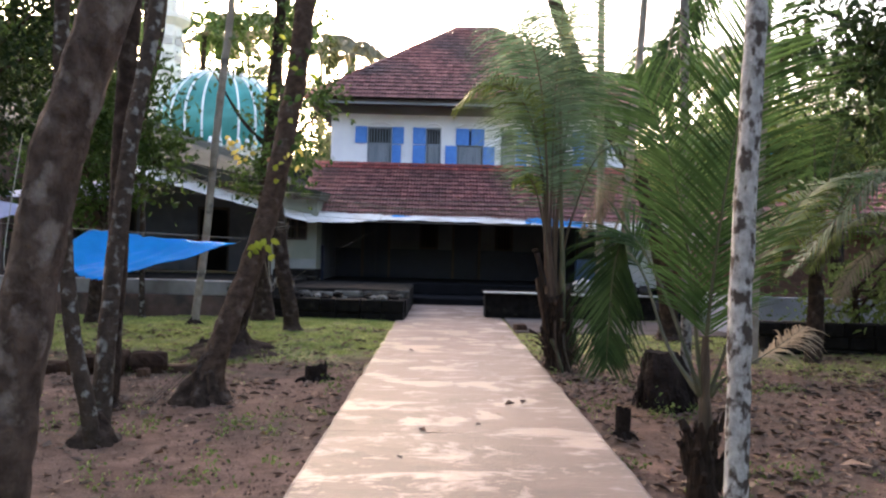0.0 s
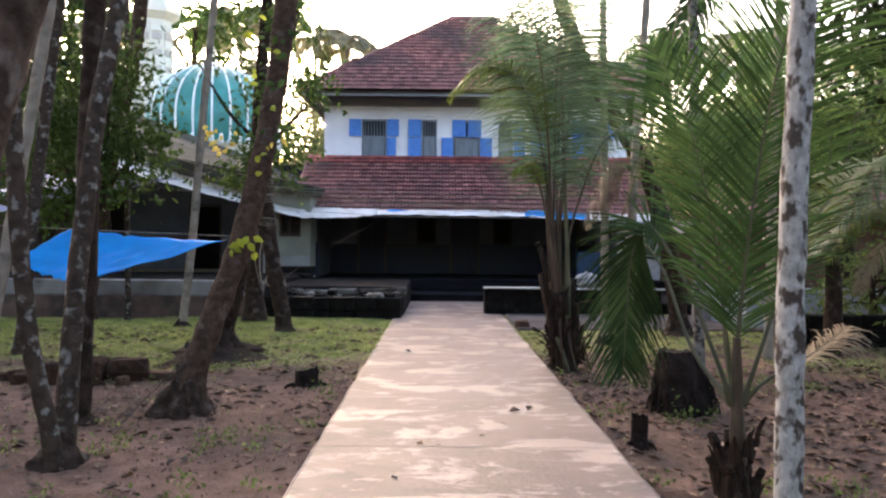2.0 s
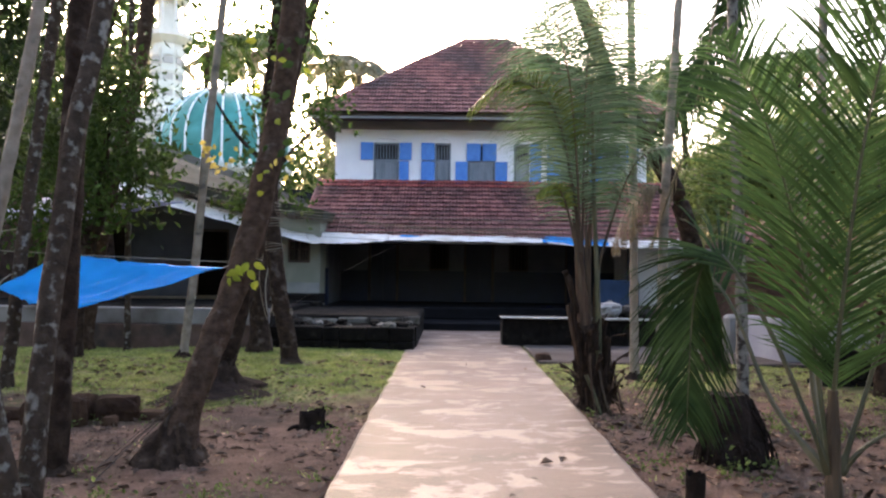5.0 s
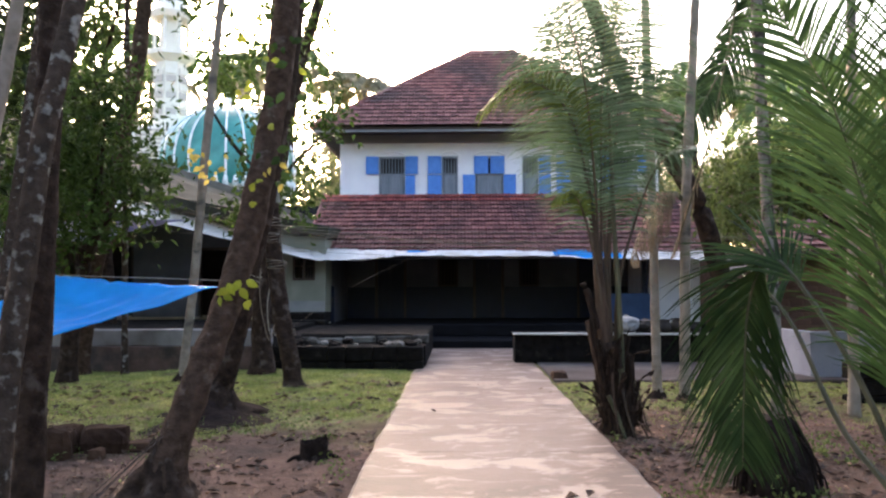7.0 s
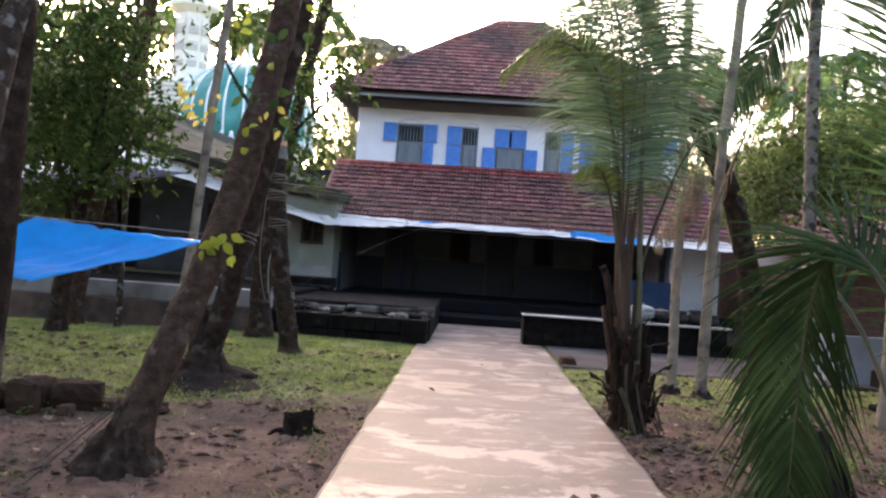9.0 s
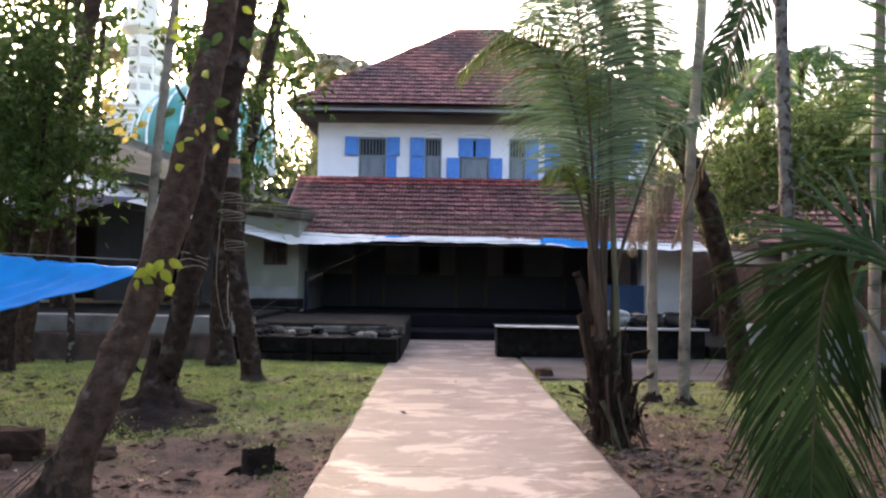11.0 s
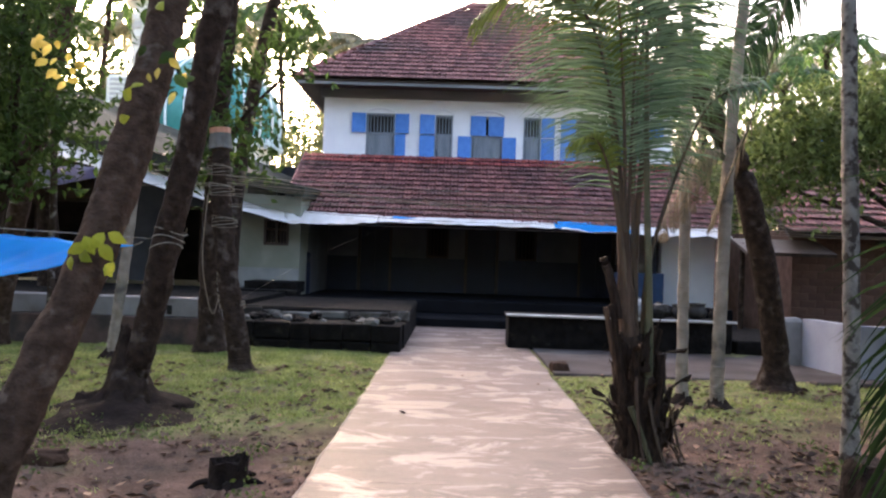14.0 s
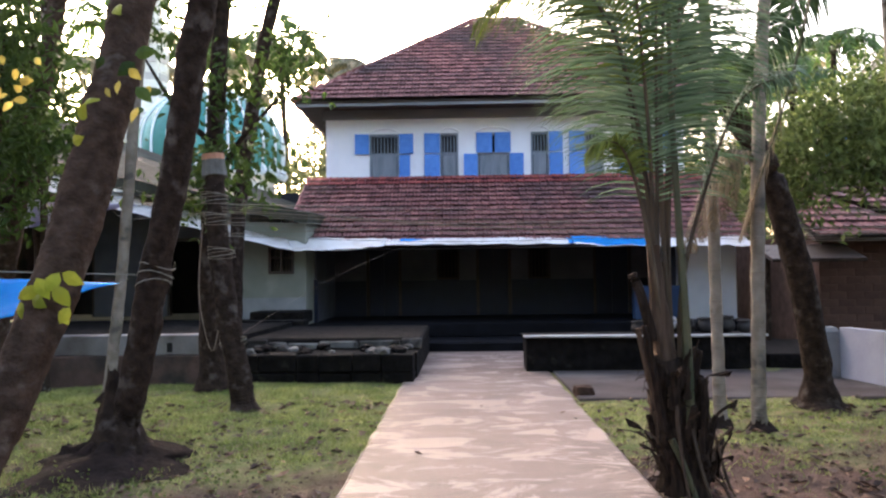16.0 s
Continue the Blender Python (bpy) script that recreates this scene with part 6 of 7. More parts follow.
p4 = thing("young_coconut_palm", (0, 0, 0), "young coconut palm with long pale-sheened fronds over the low wall", "palm tree", "young palms right of the path")
X, Y = 6.25, 10.2
part("trunk", tube([(X, Y, gz(X, Y) - 0.1), (X + 0.02, Y, 0.7), (X, Y, 1.5)], lambda u: 0.13 * (1.2 - 0.4 * u), 14, 10, 0.25), M_FIBRE, p4, smooth=True)
K = dict(width=0.034, r0=0.024)
# Pale sheen of this frond lies in its leaflet colour.
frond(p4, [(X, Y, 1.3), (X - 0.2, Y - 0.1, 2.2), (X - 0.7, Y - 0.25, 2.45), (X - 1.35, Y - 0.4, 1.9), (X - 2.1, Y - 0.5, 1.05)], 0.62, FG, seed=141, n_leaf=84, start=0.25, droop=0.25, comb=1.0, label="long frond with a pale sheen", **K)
frond(p4, [(X, Y, 1.3), (X - 0.35, Y - 0.1, 1.75), (X - 0.9, Y - 0.2, 1.85), (X - 1.4, Y - 0.25, 1.6), (X - 1.75, Y - 0.3, 1.1)], 0.55, FL, seed=142, n_leaf=70, start=0.25, droop=0.55, comb=0.5, **K)
frond(p4, [(X, Y, 1.3), (X - 0.4, Y + 0.3, 2.3), (X - 0.9, Y + 0.5, 3.0), (X - 1.6, Y + 0.6, 3.1), (X - 2.2, Y + 0.6, 2.7)], 0.75, FL, seed=143, n_leaf=76, start=0.22, droop=0.4, comb=0.6, **K)
frond(p4, [(X, Y, 1.3), (X - 0.1, Y + 0.1, 2.6), (X - 0.3, Y + 0.2, 3.6), (X - 0.9, Y + 0.2, 4.3)], 0.75, FR, seed=144, n_leaf=76, start=0.25, droop=0.3, comb=0.7, **K)
frond(p4, [(X, Y, 1.3), (X + 0.5, Y - 0.2, 2.3), (X + 1.1, Y - 0.4, 2.6), (X + 1.8, Y - 0.5, 2.2)], 0.7, FR, seed=145, n_leaf=70, start=0.25, droop=0.4, comb=0.6, **K)
frond(p4, [(X, Y, 1.3), (X - 0.4, Y - 0.25, 1.5), (X - 0.9, Y - 0.4, 1.45), (X - 1.3, Y - 0.5, 1.15), (X - 1.5, Y - 0.55, 0.75)], 0.34, FD, seed=146, n_leaf=40, start=0.45, droop=0.8, comb=0.6, width=0.03, r0=0.018, label="withered pale hanging frond")

# lichen-patched areca close to the path, other arecas
rare = pole_tree("areca_palm", [(1.225, 3.6, 0), (1.225, 3.6, 0.5), (1.225, 3.6, 1.2), (1.25, 3.6, 2.0), (1.28, 3.6, 3.0), (1.32, 3.6, 4.6), (1.35, 3.6, 6.5)], 0.047, M_LICHEN, "slim areca trunk patched with white lichen", "palm tree", "", 1.25, None, 20.0, 0.01, n=50)
G_R = "areca trunks by the yard"
for pts, r, s in (([(2.17, 11.05, 0), (2.16, 11.05, 0.6), (2.14, 11.05, 2.4), (2.10, 11.05, 4.4), (2.08, 11.05, 6.5)], 0.052, 31.0), ([(2.45, 10.9, 0), (2.45, 10.9, 0.6), (2.5, 10.9, 2.4), (2.62, 10.9, 4.2), (2.75, 10.9, 6.5)], 0.057, 32.0)):
    yard_areca = pole_tree("areca_palm", pts, r, M_ARECA, "smooth pale areca trunk rising from a root clump", "palm tree", G_R, 1.3, (0.16, 0.2, M_SOILMOUND), s, scars=13)
far_areca = pole_tree("areca_palm", [(2.80, 9.2, 0), (2.79, 9.2, 0.8), (2.74, 9.2, 2.2), (2.68, 9.2, 4.2), (2.65, 9.2, 6.5)], 0.055, M_ARECAGREY, "grey areca trunk speckled with lichen", "palm tree", G_R, 1.4, None, 33.0)
pole_tree("areca_palm", [(3.9, 10.0, 0), (3.92, 10.0, 1.5), (3.98, 10.0, 4.0), (4.0, 10, 6.0)], 0.05, M_ARECA, "grey areca trunk speckled with lichen", "palm tree", G_R, 1.4, None, 34.0)

rt = thing("leaning_coconut_palm", (0, 0, 0), "tall dark coconut palm leaning over the yard", "palm tree")
part("trunk", tube([(3.45, 12.0, -0.12), (3.42, 11.95, 0.35), (3.31, 11.87, 0.89), (3.21, 11.8, 1.3), (3.08, 11.74, 1.71), (2.94, 11.68, 2.13), (2.74, 11.62, 2.54), (2.46, 11.56, 2.95), (2.19, 11.5, 3.36), (1.92, 11.43, 3.78), (1.45, 11.7, 5.2), (0.9, 12.5, 7.2)], lambda u: 0.13 * (1.05 - 0.25 * u) * (1 + 1.2 * max(0, 1 - u * 12) ** 1.5), 60, 12, 0.1, 0.05), M_BARKDARK, rt, smooth=True)
root_clump(rt, 3.45, 12.0, 0.36, 0.28, M_BARKDARK, 9.0)
for i in range(11):
    w = i / 11 * 6.283 + 0.3
    L, h = 2.3, 7.2
    c, s = math.cos(w), math.sin(w)
    frond(rt, [(0.9, 12.5, h), (0.9 + c * L * 0.4, 12.5 + s * L * 0.4, h + 0.9), (0.9 + c * L * 0.85, 12.5 + s * L * 0.85, h + 0.8), (0.9 + c * L * 1.2, 12.5 + s * L * 1.2, h - 0.1)], 0.7, FR, seed=60 + i, n_leaf=40, droop=0.6)

tall = far_areca
for i in range(5):
    q = 0.09 * i
    frond(yard_areca, [(2.49, 10.9, 2.25), (2.38 - q * 0.5, 10.85, 2.36), (2.28 - q, 10.82, 2.2 - q), (2.24 - q, 10.8, 1.85 - q)], 0.2, FD, seed=130 + i, n_leaf=30, start=0.3, droop=1.1, comb=0.6, width=0.02, r0=0.01, label="withered brown frond")
frond(tall, [(2.66, 9.2, 6.2), (3.4, 10.2, 6.3), (3.55, 10.9, 5.2), (3.05, 11.0, 4.0), (2.35, 11.0, 2.75)], 0.62, FO, seed=80, n_leaf=120, start=0.3, droop=0.4, comb=1.0, width=0.04, r0=0.045, up=(0, -1, 0.3), label="large dark frond hanging across the yard")
frond(tall, [(2.66, 9.2, 6.2), (3.1, 9.9, 6.4), (3.4, 10.6, 5.6), (3.3, 10.9, 4.4)], 0.6, FR, seed=81, n_leaf=56, start=0.3, droop=0.8, width=0.04)
frond(tall, [(2.66, 9.2, 6.0), (2.95, 10.0, 5.2), (2.75, 10.6, 3.2), (2.5, 10.8, 2.2), (2.3, 10.85, 1.6)], 0.35, FD, seed=95, n_leaf=44, start=0.62, droop=1.2, comb=0.4, label="dead brown hanging frond")

hang = thing("coconut_tree", (0, 0, 0), "tall coconut palm with dead fronds hanging from its crown", "palm tree")
part("trunk", tube([(-3.9, 17.0, 0.3), (-3.8, 17.0, 2.5), (-3.3, 16.6, 5.0), (-2.6, 16.2, 7.2)], lambda u: 0.12 * (1.1 - 0.3 * u), 40, 10, 0.1, 0.05), M_BARKDARK, hang, smooth=True)
frond(hang, [(-2.6, 16.2, 7.1), (-2.45, 16.0, 6.9), (-2.4, 15.9, 6.0), (-2.42, 15.9, 5.0), (-2.45, 15.9, 4.2)], 0.4, [M_LEAFDARK, M_BARKDARK], seed=96, n_leaf=46, start=0.3, droop=1.3, comb=0.3, label="dark dead hanging frond")
for i in range(9):
    w = i / 9 * 6.283
    c, s = math.cos(w), math.sin(w)
    frond(hang, [(-2.6, 16.2, 7.1), (-2.6 + c * 1.0, 16.2 + s * 1.0, 8.0), (-2.6 + c * 2.2, 16.2 + s * 2.2, 7.9), (-2.6 + c * 3.0, 16.2 + s * 3.0, 7.0)], 0.7, FR, seed=100 + i, n_leaf=40, droop=0.6)

# ---- broad-leaved trees ----
G_T = "garden trees"
broad_tree("mango_tree", 7.9, 15.6, [(7.8, 15.6, 1.2), (7.0, 15.5, 2.8)], 0.16, [((4.6, 14.6, 3.1), 0.75), ((5.5, 14.9, 3.5), 0.8), ((6.6, 15.0, 3.3), 0.9), ((4.4, 14.6, 2.5), 0.55), ((5.4, 14.8, 2.8), 0.6), ((7.6, 15.2, 3.5), 0.9), ((6.2, 15.2, 3.9), 0.55), ((7.4, 15.0, 3.0), 0.7)], 10500, 0.14, M_LEAFMID, M_BARKDARK, "leafy mango tree in front of the laterite shed", 31, G_T)
broad_tree("mango_tree", 6.8, 8.6, [(6.6, 8.6, 1.6), (6.1, 8.5, 2.8)], 0.16, [((5.0, 8.3, 3.5), 0.8), ((5.7, 8.6, 4.1), 0.9), ((6.8, 8.8, 3.6), 1.1), ((6.0, 8.3, 2.9), 0.7), ((4.3, 8.4, 3.25), 0.55), ((4.75, 8.4, 2.7), 0.5), ((3.95, 8.4, 3.9), 0.5), ((5.2, 8.3, 4.9), 0.8), ((6.3, 8.4, 5.1), 0.9)], 6500, 0.15, M_LEAFDARK, M_BARKDARK, "dark leafy mango tree", 32, G_T)
broad_tree("broadleaf_tree", -5.6, 12.6, [(-5.4, 12.5, 1.2), (-5.0, 12.3, 2.2)], 0.1, [((-4.9, 12.1, 2.3), 0.55), ((-5.0, 12.2, 3.1), 0.75), ((-4.3, 12.2, 2.7), 0.45), ((-5.8, 12.2, 2.9), 0.8), ((-5.9, 12.2, 2.0), 0.6), ((-4.9, 12.2, 3.9), 0.6)], 5200, 0.13, M_LEAF, M_BARKDARK, "bushy dark green broadleaf tree", 33, G_T)
broad_tree("broadleaf_tree", -7.6, 10.6, [(-7.5, 10.6, 1.6), (-7.2, 10.6, 2.8)], 0.14, [((-6.3, 10.6, 2.9), 0.8), ((-7.2, 10.6, 3.8), 1.0), ((-5.7, 10.6, 3.7), 0.7), ((-6.4, 10.5, 1.9), 0.6), ((-5.4, 10.7, 4.6), 0.7), ((-6.6, 10.6, 5.0), 1.0)], 6400, 0.14, M_LEAFDARK, M_BARKDARK, "dense dark broadleaf tree", 34, G_T)
broad_tree("broadleaf_tree", -7.2, 17.4, [(-7.4, 17.3, 3.0), (-7.8, 17.0, 5.4)], 0.16, [((-7.3, 16.6, 5.0), 0.8), ((-8.0, 16.7, 6.3), 1.1), ((-8.6, 16.6, 4.6), 0.9), ((-7.2, 16.6, 6.6), 0.7), ((-9.4, 16.6, 5.6), 1.1), ((-7.4, 16.4, 3.9), 0.7), ((-8.2, 16.4, 3.2), 0.8), ((-6.5, 16.4, 7.3), 0.8)], 7000, 0.17, M_LEAF, M_BARKDARK, "tall thin-leaved tree over the annex", 35, G_T)

broad_tree("garden_shrub", 5.9, 11.3, [(5.9, 11.3, 0.4), (5.85, 11.3, 0.9)], 0.05, [((5.4, 11.2, 0.5), 0.45), ((6.0, 11.3, 0.9), 0.6), ((6.7, 11.2, 0.7), 0.7), ((6.9, 11.5, 1.7), 0.8), ((7.8, 11.4, 1.2), 0.8), ((7.6, 11.4, 2.4), 0.7), ((8.6, 11.4, 1.8), 0.9)], 5200, 0.13, M_LEAFMID, M_BARKDARK, "loose green shrub by the low wall", 36, G_T)

# far trees and palms behind the buildings


def far_palm(x, y, h, seed, scale=1.0, mats=FR, bark=M_BARKDARK, width=0.16, leaves=28):
    t = thing("far_coconut_palm", (0, 0, 0), "distant tall coconut palm against the bright sky", "palm tree", "distant palms")
    rs = random.Random(seed)
    lx = rs.uniform(-1.2, 1.2)
    part("trunk", tube([(x, y, -0.3), (x + lx * 0.3, y, h * 0.4), (x + lx, y, h)], lambda u: 0.17 * (1.1 - 0.35 * u), 14, 7, 0.08), bark, t, smooth=True)
    for i in range(15):
        w = i / 15 * 6.283 + rs.uniform(-0.2, 0.2)
        el = rs.uniform(-0.2, 1.1)
        L = rs.uniform(2.2, 3.0) * scale
        c, s = math.cos(w), math.sin(w)
        frond(t, [(x + lx, y, h), (x + lx + c * L * 0.4, y + s * L * 0.4, h + 0.7 * el + 0.4), (x + lx + c * L * 0.8, y + s * L * 0.8, h + 0.9 * el), (x + lx + c * L * 1.1, y + s * L * 1.1, h + 0.4 * el - 1.0)],
              0.75 * scale, mats, seed=seed * 31 + i, n_leaf=leaves, droop=0.6, width=width, start=0.15)


for i, (x, y, h) in enumerate(((-3.2, 46, 11.2), (-6.0, 50, 10.0), (-1.0, 52, 11.2), (1.5, 56, 12.6), (-13.5, 42, 12.5), (-17.5, 40, 13.2), (9.0, 36, 8.6), (12.0, 40, 10.8), (14.5, 38, 9.2), (18.0, 42, 12.0), (22, 40, 10.5), (-22, 38, 11.0), (-9, 44, 13.5), (7.2, 44, 9.6))):
    far_palm(x, y, h, i + 1)
# Farthest palms and trees use the haze-paled leaf and bark.
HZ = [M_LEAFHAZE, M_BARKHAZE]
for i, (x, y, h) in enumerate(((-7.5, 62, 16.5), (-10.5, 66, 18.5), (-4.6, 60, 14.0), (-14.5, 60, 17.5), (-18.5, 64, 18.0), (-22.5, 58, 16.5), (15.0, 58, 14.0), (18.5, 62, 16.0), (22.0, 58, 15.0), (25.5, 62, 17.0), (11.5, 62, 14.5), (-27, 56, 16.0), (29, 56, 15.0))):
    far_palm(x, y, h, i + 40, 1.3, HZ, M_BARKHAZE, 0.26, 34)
rs = random.Random(79)
for i, (x, y, h) in enumerate(((-6.5, 56, 10.5), (-9.5, 58, 13.5), (-13, 54, 14.5), (-17, 56, 15.5), (-21, 52, 14.0), (13.5, 54, 10.0), (17, 52, 11.5), (21, 54, 12.0), (25, 52, 12.5), (-25.5, 50, 14.0), (-3.8, 58, 11.0))):
    cr = [((x + rs.uniform(-1.9, 1.9), y + rs.uniform(-1.5, 1.5), h * rs.uniform(0.35, 1.0)), rs.uniform(0.9, 1.7)) for _ in range(11)]
    broad_tree("far_tree", x, y, [(x + 0.2, y, h * 0.4), (x, y, h * 0.8)], 0.2, cr, 4200, 0.34, M_LEAFHAZE, M_BARKHAZE, "distant thin-leaved tree, colour paled for haze", 400 + i, "distant trees", limbs=False)
rs = random.Random(77)
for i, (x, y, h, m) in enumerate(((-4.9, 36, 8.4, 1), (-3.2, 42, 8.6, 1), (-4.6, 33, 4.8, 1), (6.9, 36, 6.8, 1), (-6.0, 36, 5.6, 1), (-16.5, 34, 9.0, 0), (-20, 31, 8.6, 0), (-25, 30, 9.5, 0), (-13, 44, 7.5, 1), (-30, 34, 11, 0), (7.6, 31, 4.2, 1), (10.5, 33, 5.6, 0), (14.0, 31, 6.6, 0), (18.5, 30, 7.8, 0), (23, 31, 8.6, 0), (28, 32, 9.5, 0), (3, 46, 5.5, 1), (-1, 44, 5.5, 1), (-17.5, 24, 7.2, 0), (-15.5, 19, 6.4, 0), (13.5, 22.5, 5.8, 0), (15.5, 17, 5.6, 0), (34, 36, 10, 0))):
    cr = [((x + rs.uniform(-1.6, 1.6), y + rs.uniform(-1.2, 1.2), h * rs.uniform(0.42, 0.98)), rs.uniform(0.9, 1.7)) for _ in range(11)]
    # Warm trees carry backlight in the leaf colour; the rest use plain leaf.
    broad_tree("far_tree", x, y, [(x + 0.1, y, h * 0.4), (x, y, h * 0.75)], 0.2, cr, 3000, 0.27, M_LEAFWARM if m else M_LEAF, M_BARKDARK, "distant leafy tree, backlight put into its colour" if m else "distant dense green tree", 200 + i, "distant trees", limbs=False)
# Unseen trees behind and beside the camera, added to block sky light.
rs = random.Random(78)
for i, (x, y) in enumerate(((-9, -3), (-6, -7), (-2.5, -9.5), (1.5, -11), (5, -9), (8.5, -6), (11, -1), (-12, 3), (13, 5), (-14, -6), (14, -7), (0, -16))):
    h = 9.0
    cr = [((x + rs.uniform(-2.4, 2.4), y + rs.uniform(-1.8, 1.8), h * rs.uniform(0.18, 1.0)), rs.uniform(1.5, 2.4)) for _ in range(10)]
    broad_tree("unseen_blocker_tree", x, y, [(x + 0.1, y, h * 0.4), (x, y, h * 0.8)], 0.18, cr, 1900, 0.5, M_LEAF, M_BARKDARK, "unseen leafy tree added to block sky light", 300 + i, "garden trees", limbs=False)

# ---- wires across the yard ----
wires = thing("overhead_wires", (0, 0, 0), "bundle of thin sagging wires strung from the cut trunk", "wire")
rs = random.Random(6)
for i in range(13):
    z0, z1 = rs.uniform(1.75, 2.2), rs.uniform(1.65, 2.0)
    y1 = 12.6 + rs.uniform(-0.1, 0.2)
    cord(wires, [(-2.6, 12.15, z0), (0.2, 12.3 + rs.uniform(0, 0.2), (z0 + z1) / 2 - rs.uniform(0.0, 0.1)), (4.2, 12.6, z1), (8.5, 13.2, z1 + rs.uniform(-0.1, 0.2))], 0.0035, M_WIRE if i % 3 else M_ROPE, "wire", 26)
for i in range(8):
    z0 = rs.uniform(1.75, 2.3)
    cord(wires, [(-2.62, 12.15, z0), (-3.6, 13.6, z0 + 0.15), (-6.0, 17.5, z0 + rs.uniform(0.4, 0.9)), (-7.0, 18.95, z0 + 0.9)], 0.0035, M_ROPE if i % 2 else M_WIRE, "wire", 20)
cord(wires, [(-2.4, 12.05, 0.72), (-1.75, 14.5, 1.35), (-1.1, 19.3, 1.99)], 0.0012, M_WIRE, "guy_rope", 12)
cord(wires, [(-5.3, 9.9, 2.6), (-4.75, 8.6, 1.2), (-4.6, 8.4, 0.9)], 0.005, M_ROPE, "guy_rope", 8)

# ---- grass and fallen leaves ----
rs = np.random.RandomState(4)


def on_path(x, y, m=0.03):
    return PX0 - m < x < PX1 + m


def turf(x, y):
    n = noise.noise(Vector((x * 0.8, y * 0.8, 7)))
    if x < 0:
        k = (y - 8.9 + 1.3 * n) / 1.2
        return min(max(k, 0), 1) if y < 13.9 else 0
    k = (y - 8.9 + 3.0 * n) / 2.2 + (0.55 * max(0, n + 0.15) if x > 2.3 and y > 5.5 else 0)
    return min(max(k, 0), 1) * 0.75 if y < 12.3 else 0


vs, fs = [], []
tries = 0
while len(fs) < 96000 and tries < 380000:
    tries += 1
    x, y = rs.uniform(-8.5, 7), rs.uniform(4.0, 13.9)
    if on_path(x, y, -0.02) or (x > 1.1 and y > 12.3):
        continue
    d = turf(x, y)
    patch = 0.5 + noise.noise(Vector((x * 2.6, y * 2.6, 1)))
    if rs.uniform() > d * d * min(max(patch * 1.5, 0.12), 1) + (0.03 if patch > 0.75 else 0):
        continue
    z = gz(x, y) - 0.005
    for q in range(3):
        a = rs.uniform(0, 6.28)
        h = rs.uniform(0.018, 0.05)
        bx, by = x + rs.normal() * 0.025, y + rs.normal() * 0.025
        w = rs.uniform(0.003, 0.006)
        lx, ly = rs.normal() * 0.025, rs.normal() * 0.025
        o = len(vs)
        vs += [(bx - w * math.cos(a), by - w * math.sin(a), z), (bx + w * math.cos(a), by + w * math.sin(a), z), (bx + lx, by + ly, z + h)]
        fs.append((o, o + 1, o + 2))
tagged(part("grass", (vs, fs), M_GRASS), "short green lawn grass", "grass", kind="stuff")


def litter(n, m, size, area, seed, name, label):
    r2 = np.random.RandomState(seed)
    vs, fs = [], []
    while len(fs) < n * 4:
        x, y = r2.uniform(area[0], area[1]), r2.uniform(area[2], area[3])
        if noise.noise(Vector((x * 1.1, y * 1.1, seed))) < r2.uniform(-0.5, 0.3):
            continue
        p = on_path(x, y, 0.0)
        if p and r2.uniform() > 0.012:
            continue
        z = (0.004 if p else gz(x, y) + 0.008)
        a, s = r2.uniform(0, 6.28), size * r2.uniform(0.5, 1.4)
        c, sn = math.cos(a) * s, math.sin(a) * s
        lift, cup = r2.uniform(0.05, 0.35) * s, r2.uniform(0.1, 0.4) * s
        wd = r2.uniform(0.25, 0.42)
        o = len(vs)
        vs += [(x - c * .5, y - sn * .5, z), (x - sn * wd, y + c * wd, z + cup), (x, y, z + 0.002), (x + sn * wd, y - c * wd, z + cup * 0.8), (x + c * .5, y + sn * .5, z + lift)]
        fs += [(o, o + 1, o + 2), (o, o + 2, o + 3), (o + 1, o + 4, o + 2), (o + 2, o + 4, o + 3)]
    tagged(part(name, (vs, fs), m), label, "leaf litter", kind="stuff")


litter(5200, M_LITTER, 0.075, (-7, 6.5, 2.2, 12.5), 1, "leaf_litter", "scattered curled dark brown fallen leaves")
litter(2600, M_LITTER, 0.072, (1.15, 5.5, 2.4, 9.5), 5, "leaf_litter", "thick drift of dark brown fallen leaves")
litter(900, M_LITTERPALE, 0.05, (-7, 6.5, 2.2, 12.5), 2, "pale_leaf_litter", "scattered pale dry fallen leaves")
lf = part("fallen_leaf", ([(2.62, 5.42, -0.07), (2.70, 5.36, -0.045), (2.82, 5.36, -0.06), (2.70, 5.42, -0.06), (2.72, 5.47, -0.04)], [(0, 1, 3), (1, 2, 3), (0, 3, 4), (3, 2, 4)]), M_LITTERPALE)
tagged(lf, "single large pale brown fallen leaf", "leaf")

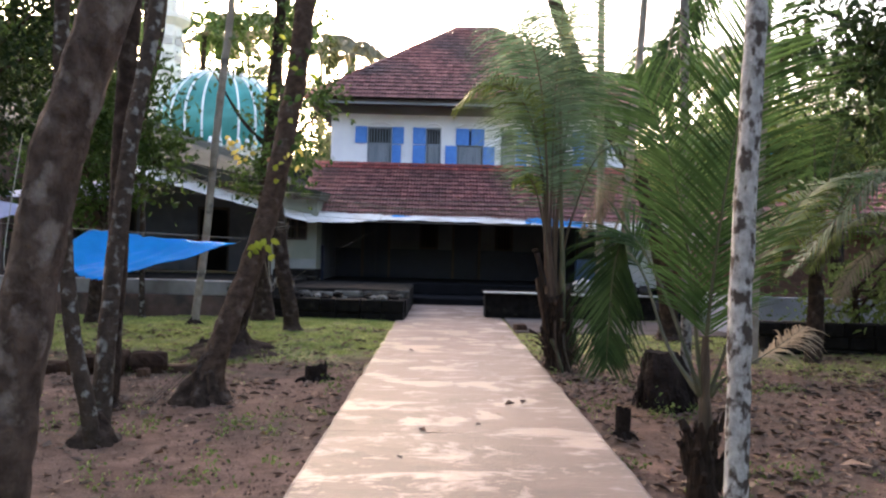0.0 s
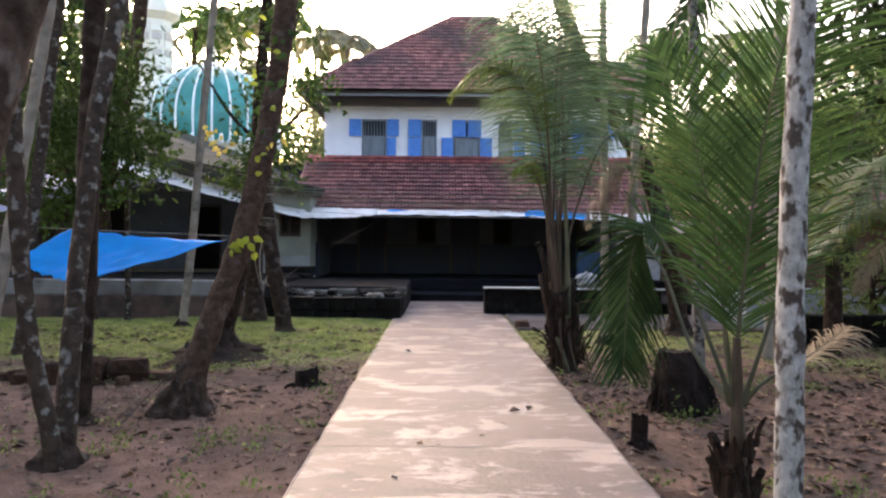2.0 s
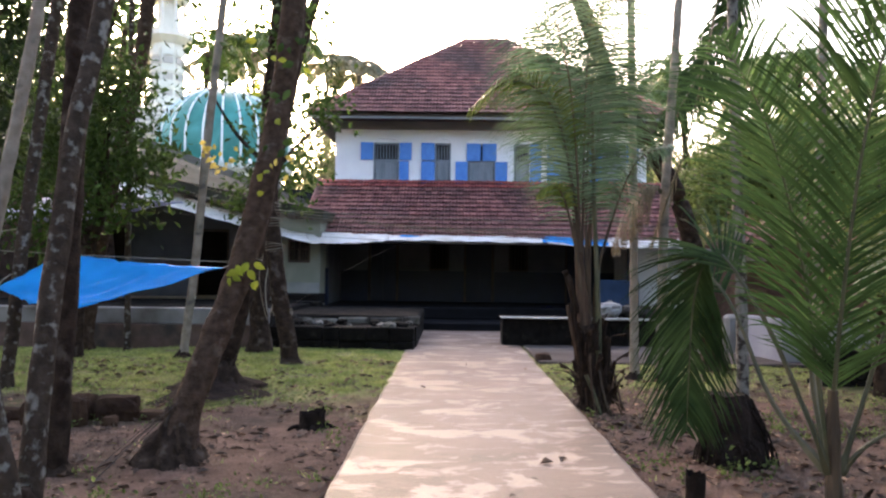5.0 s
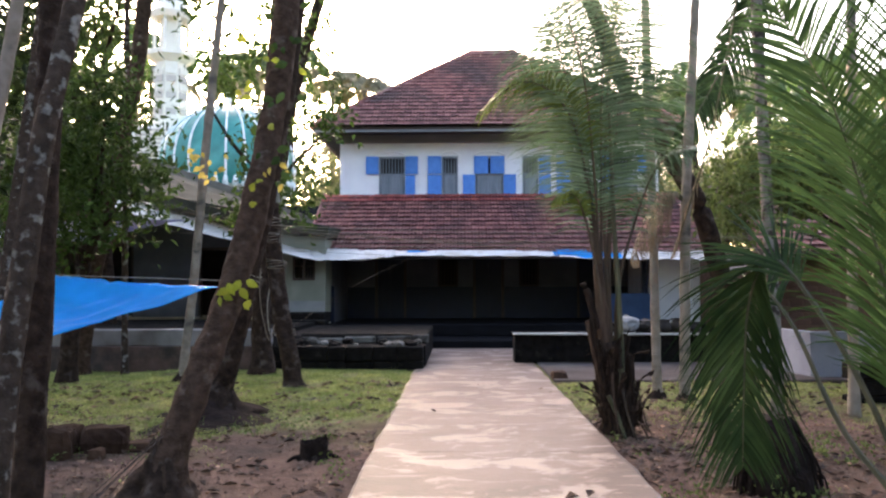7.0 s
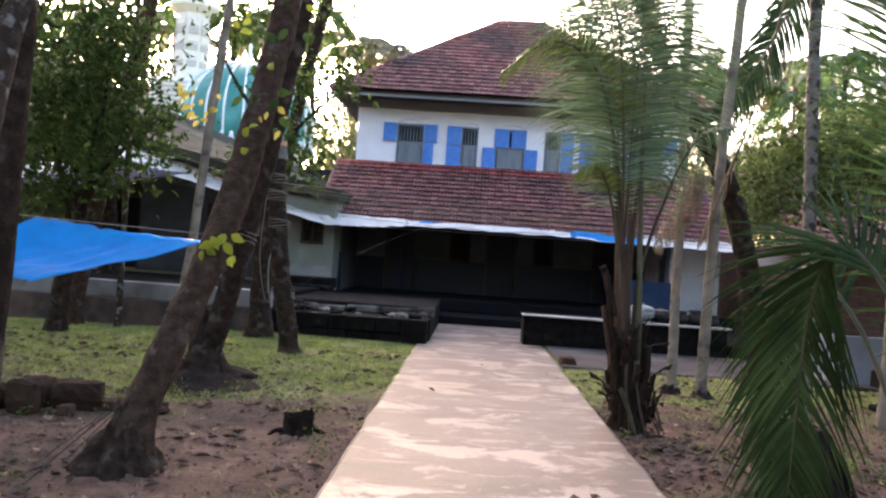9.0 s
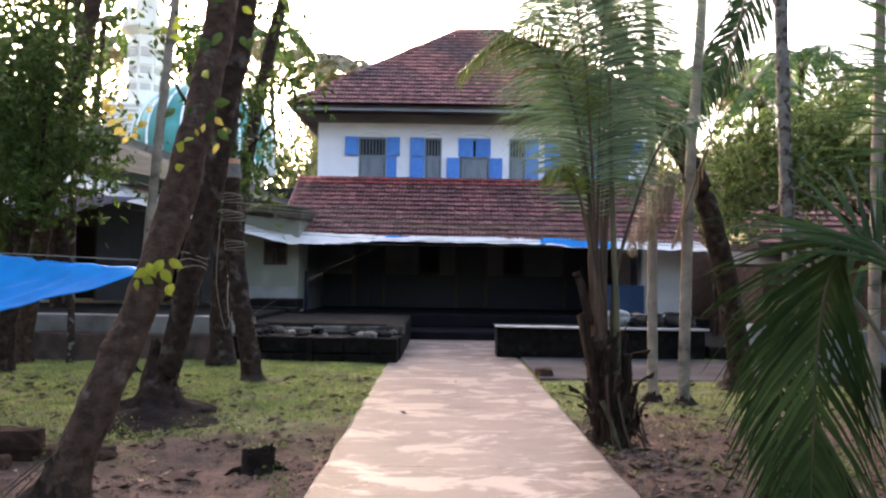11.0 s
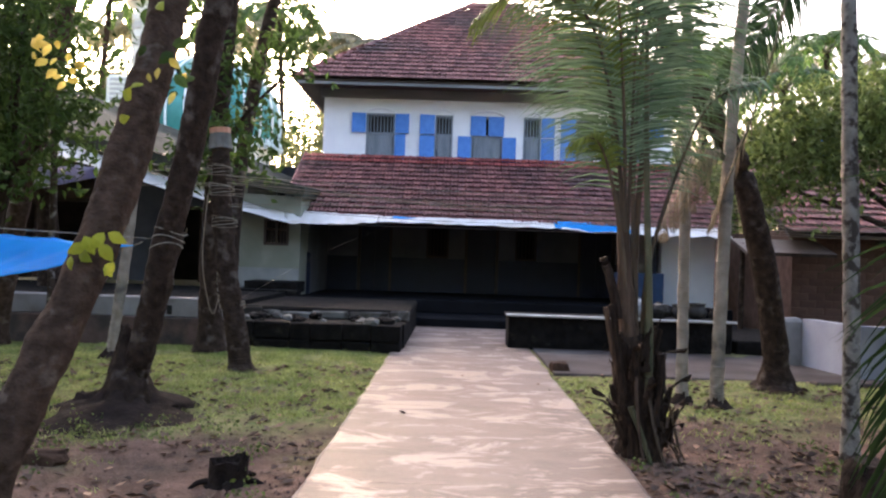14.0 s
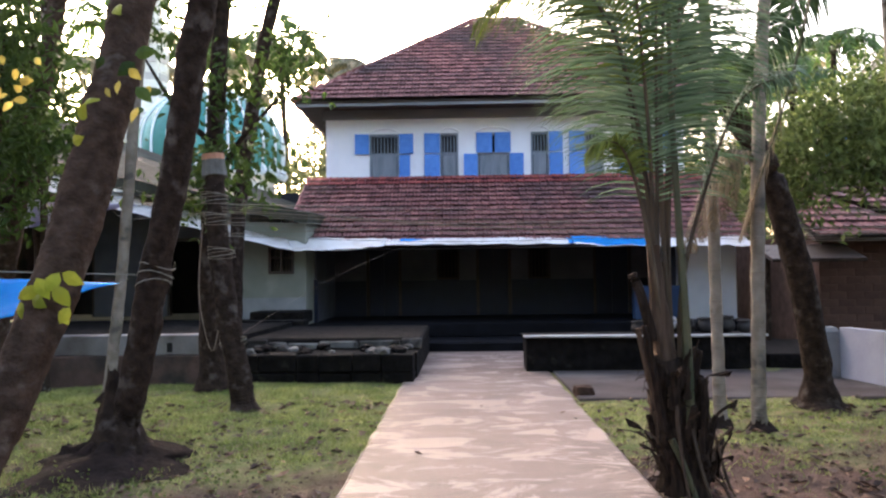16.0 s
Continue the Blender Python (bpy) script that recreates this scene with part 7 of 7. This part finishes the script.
r3 = np.random.RandomState(12)
vs, fs = [], []
while len(fs) < 9000 * 4:
    x, y = r3.uniform(-5.5, 5.5), r3.uniform(2.6, 10.5)
    if on_path(x, y, 0.0) or noise.noise(Vector((x * 1.6, y * 1.6, 4))) < r3.uniform(-0.5, 0.35):
        continue
    z, q = gz(x, y), r3.uniform(0.005, 0.016)
    o, a = len(vs), r3.uniform(0, 6.28)
    vs += [(x + math.cos(a + k * 1.571) * q * r3.uniform(0.7, 1.4), y + math.sin(a + k * 1.571) * q * r3.uniform(0.7, 1.4), z - 0.003) for k in range(4)] + [(x, y, z + q * r3.uniform(0.7, 1.3))]
    fs += [(o + k, o + (k + 1) % 4, o + 4) for k in range(4)]
tagged(part("earth_crumbs", (vs, fs), M_CRUMB), "loose crumbs of earth and grit", "grit", kind="stuff")

r4 = random.Random(41)
spots = []
while len(spots) < 150:
    x, y = r4.uniform(-3.4, 4.6), r4.uniform(4.6, 9.6)
    if on_path(x, y, 0.04) or noise.noise(Vector((x * 0.9, y * 0.9, 15))) < r4.uniform(-0.1, 0.35):
        continue
    spots.append((x, y, gz(x, y) + 0.02))
tagged(part("weeds", leaf_cloud(spots, [r4.uniform(0.04, 0.09) for _ in spots], 5200, 0.034, 43, 0.35, 7, 0.6), M_LEAFMID), "low green weeds sprouting from bare earth", "weeds", kind="stuff")

# ---- roof tiles ----
tile_slope(upper_roof, (EX0, EY - 0.05, EZ - 0.02), (1, 0, 0), (0, RY - EY, RZ - EZ), lambda f: (f * (RX0 - EX0), (EX1 - EX0) - f * (EX1 - RX1)), 22, 0.17, sl / 22, 300, 1)
tile_slope(upper_roof, (EX0 - 0.05, 30, EZ - 0.02), (0, -1, 0), (RX0 - EX0, 0, RZ - EZ), lambda f: (f * 4.2, 8.4 - f * 4.2), 22, 0.17, sl / 22, 0, 2)
lr = math.hypot(2.73, 1.70)
tile_slope(lower_roof, (-3.72, 19.70, 2.0), (1, 0, 0), (0, 2.73, 1.70), lambda f: (0, 9.34), 14, 0.17, lr / 14, 290, 3, 2)
sr = math.hypot(3.05, 1.73)
tile_slope(shed_roof, (5.7, 16.92, 1.89), (1, 0, 0), (0, 3.05, 1.73), lambda f: (0, 7.5), 14, 0.17, sr / 14, 60, 4)
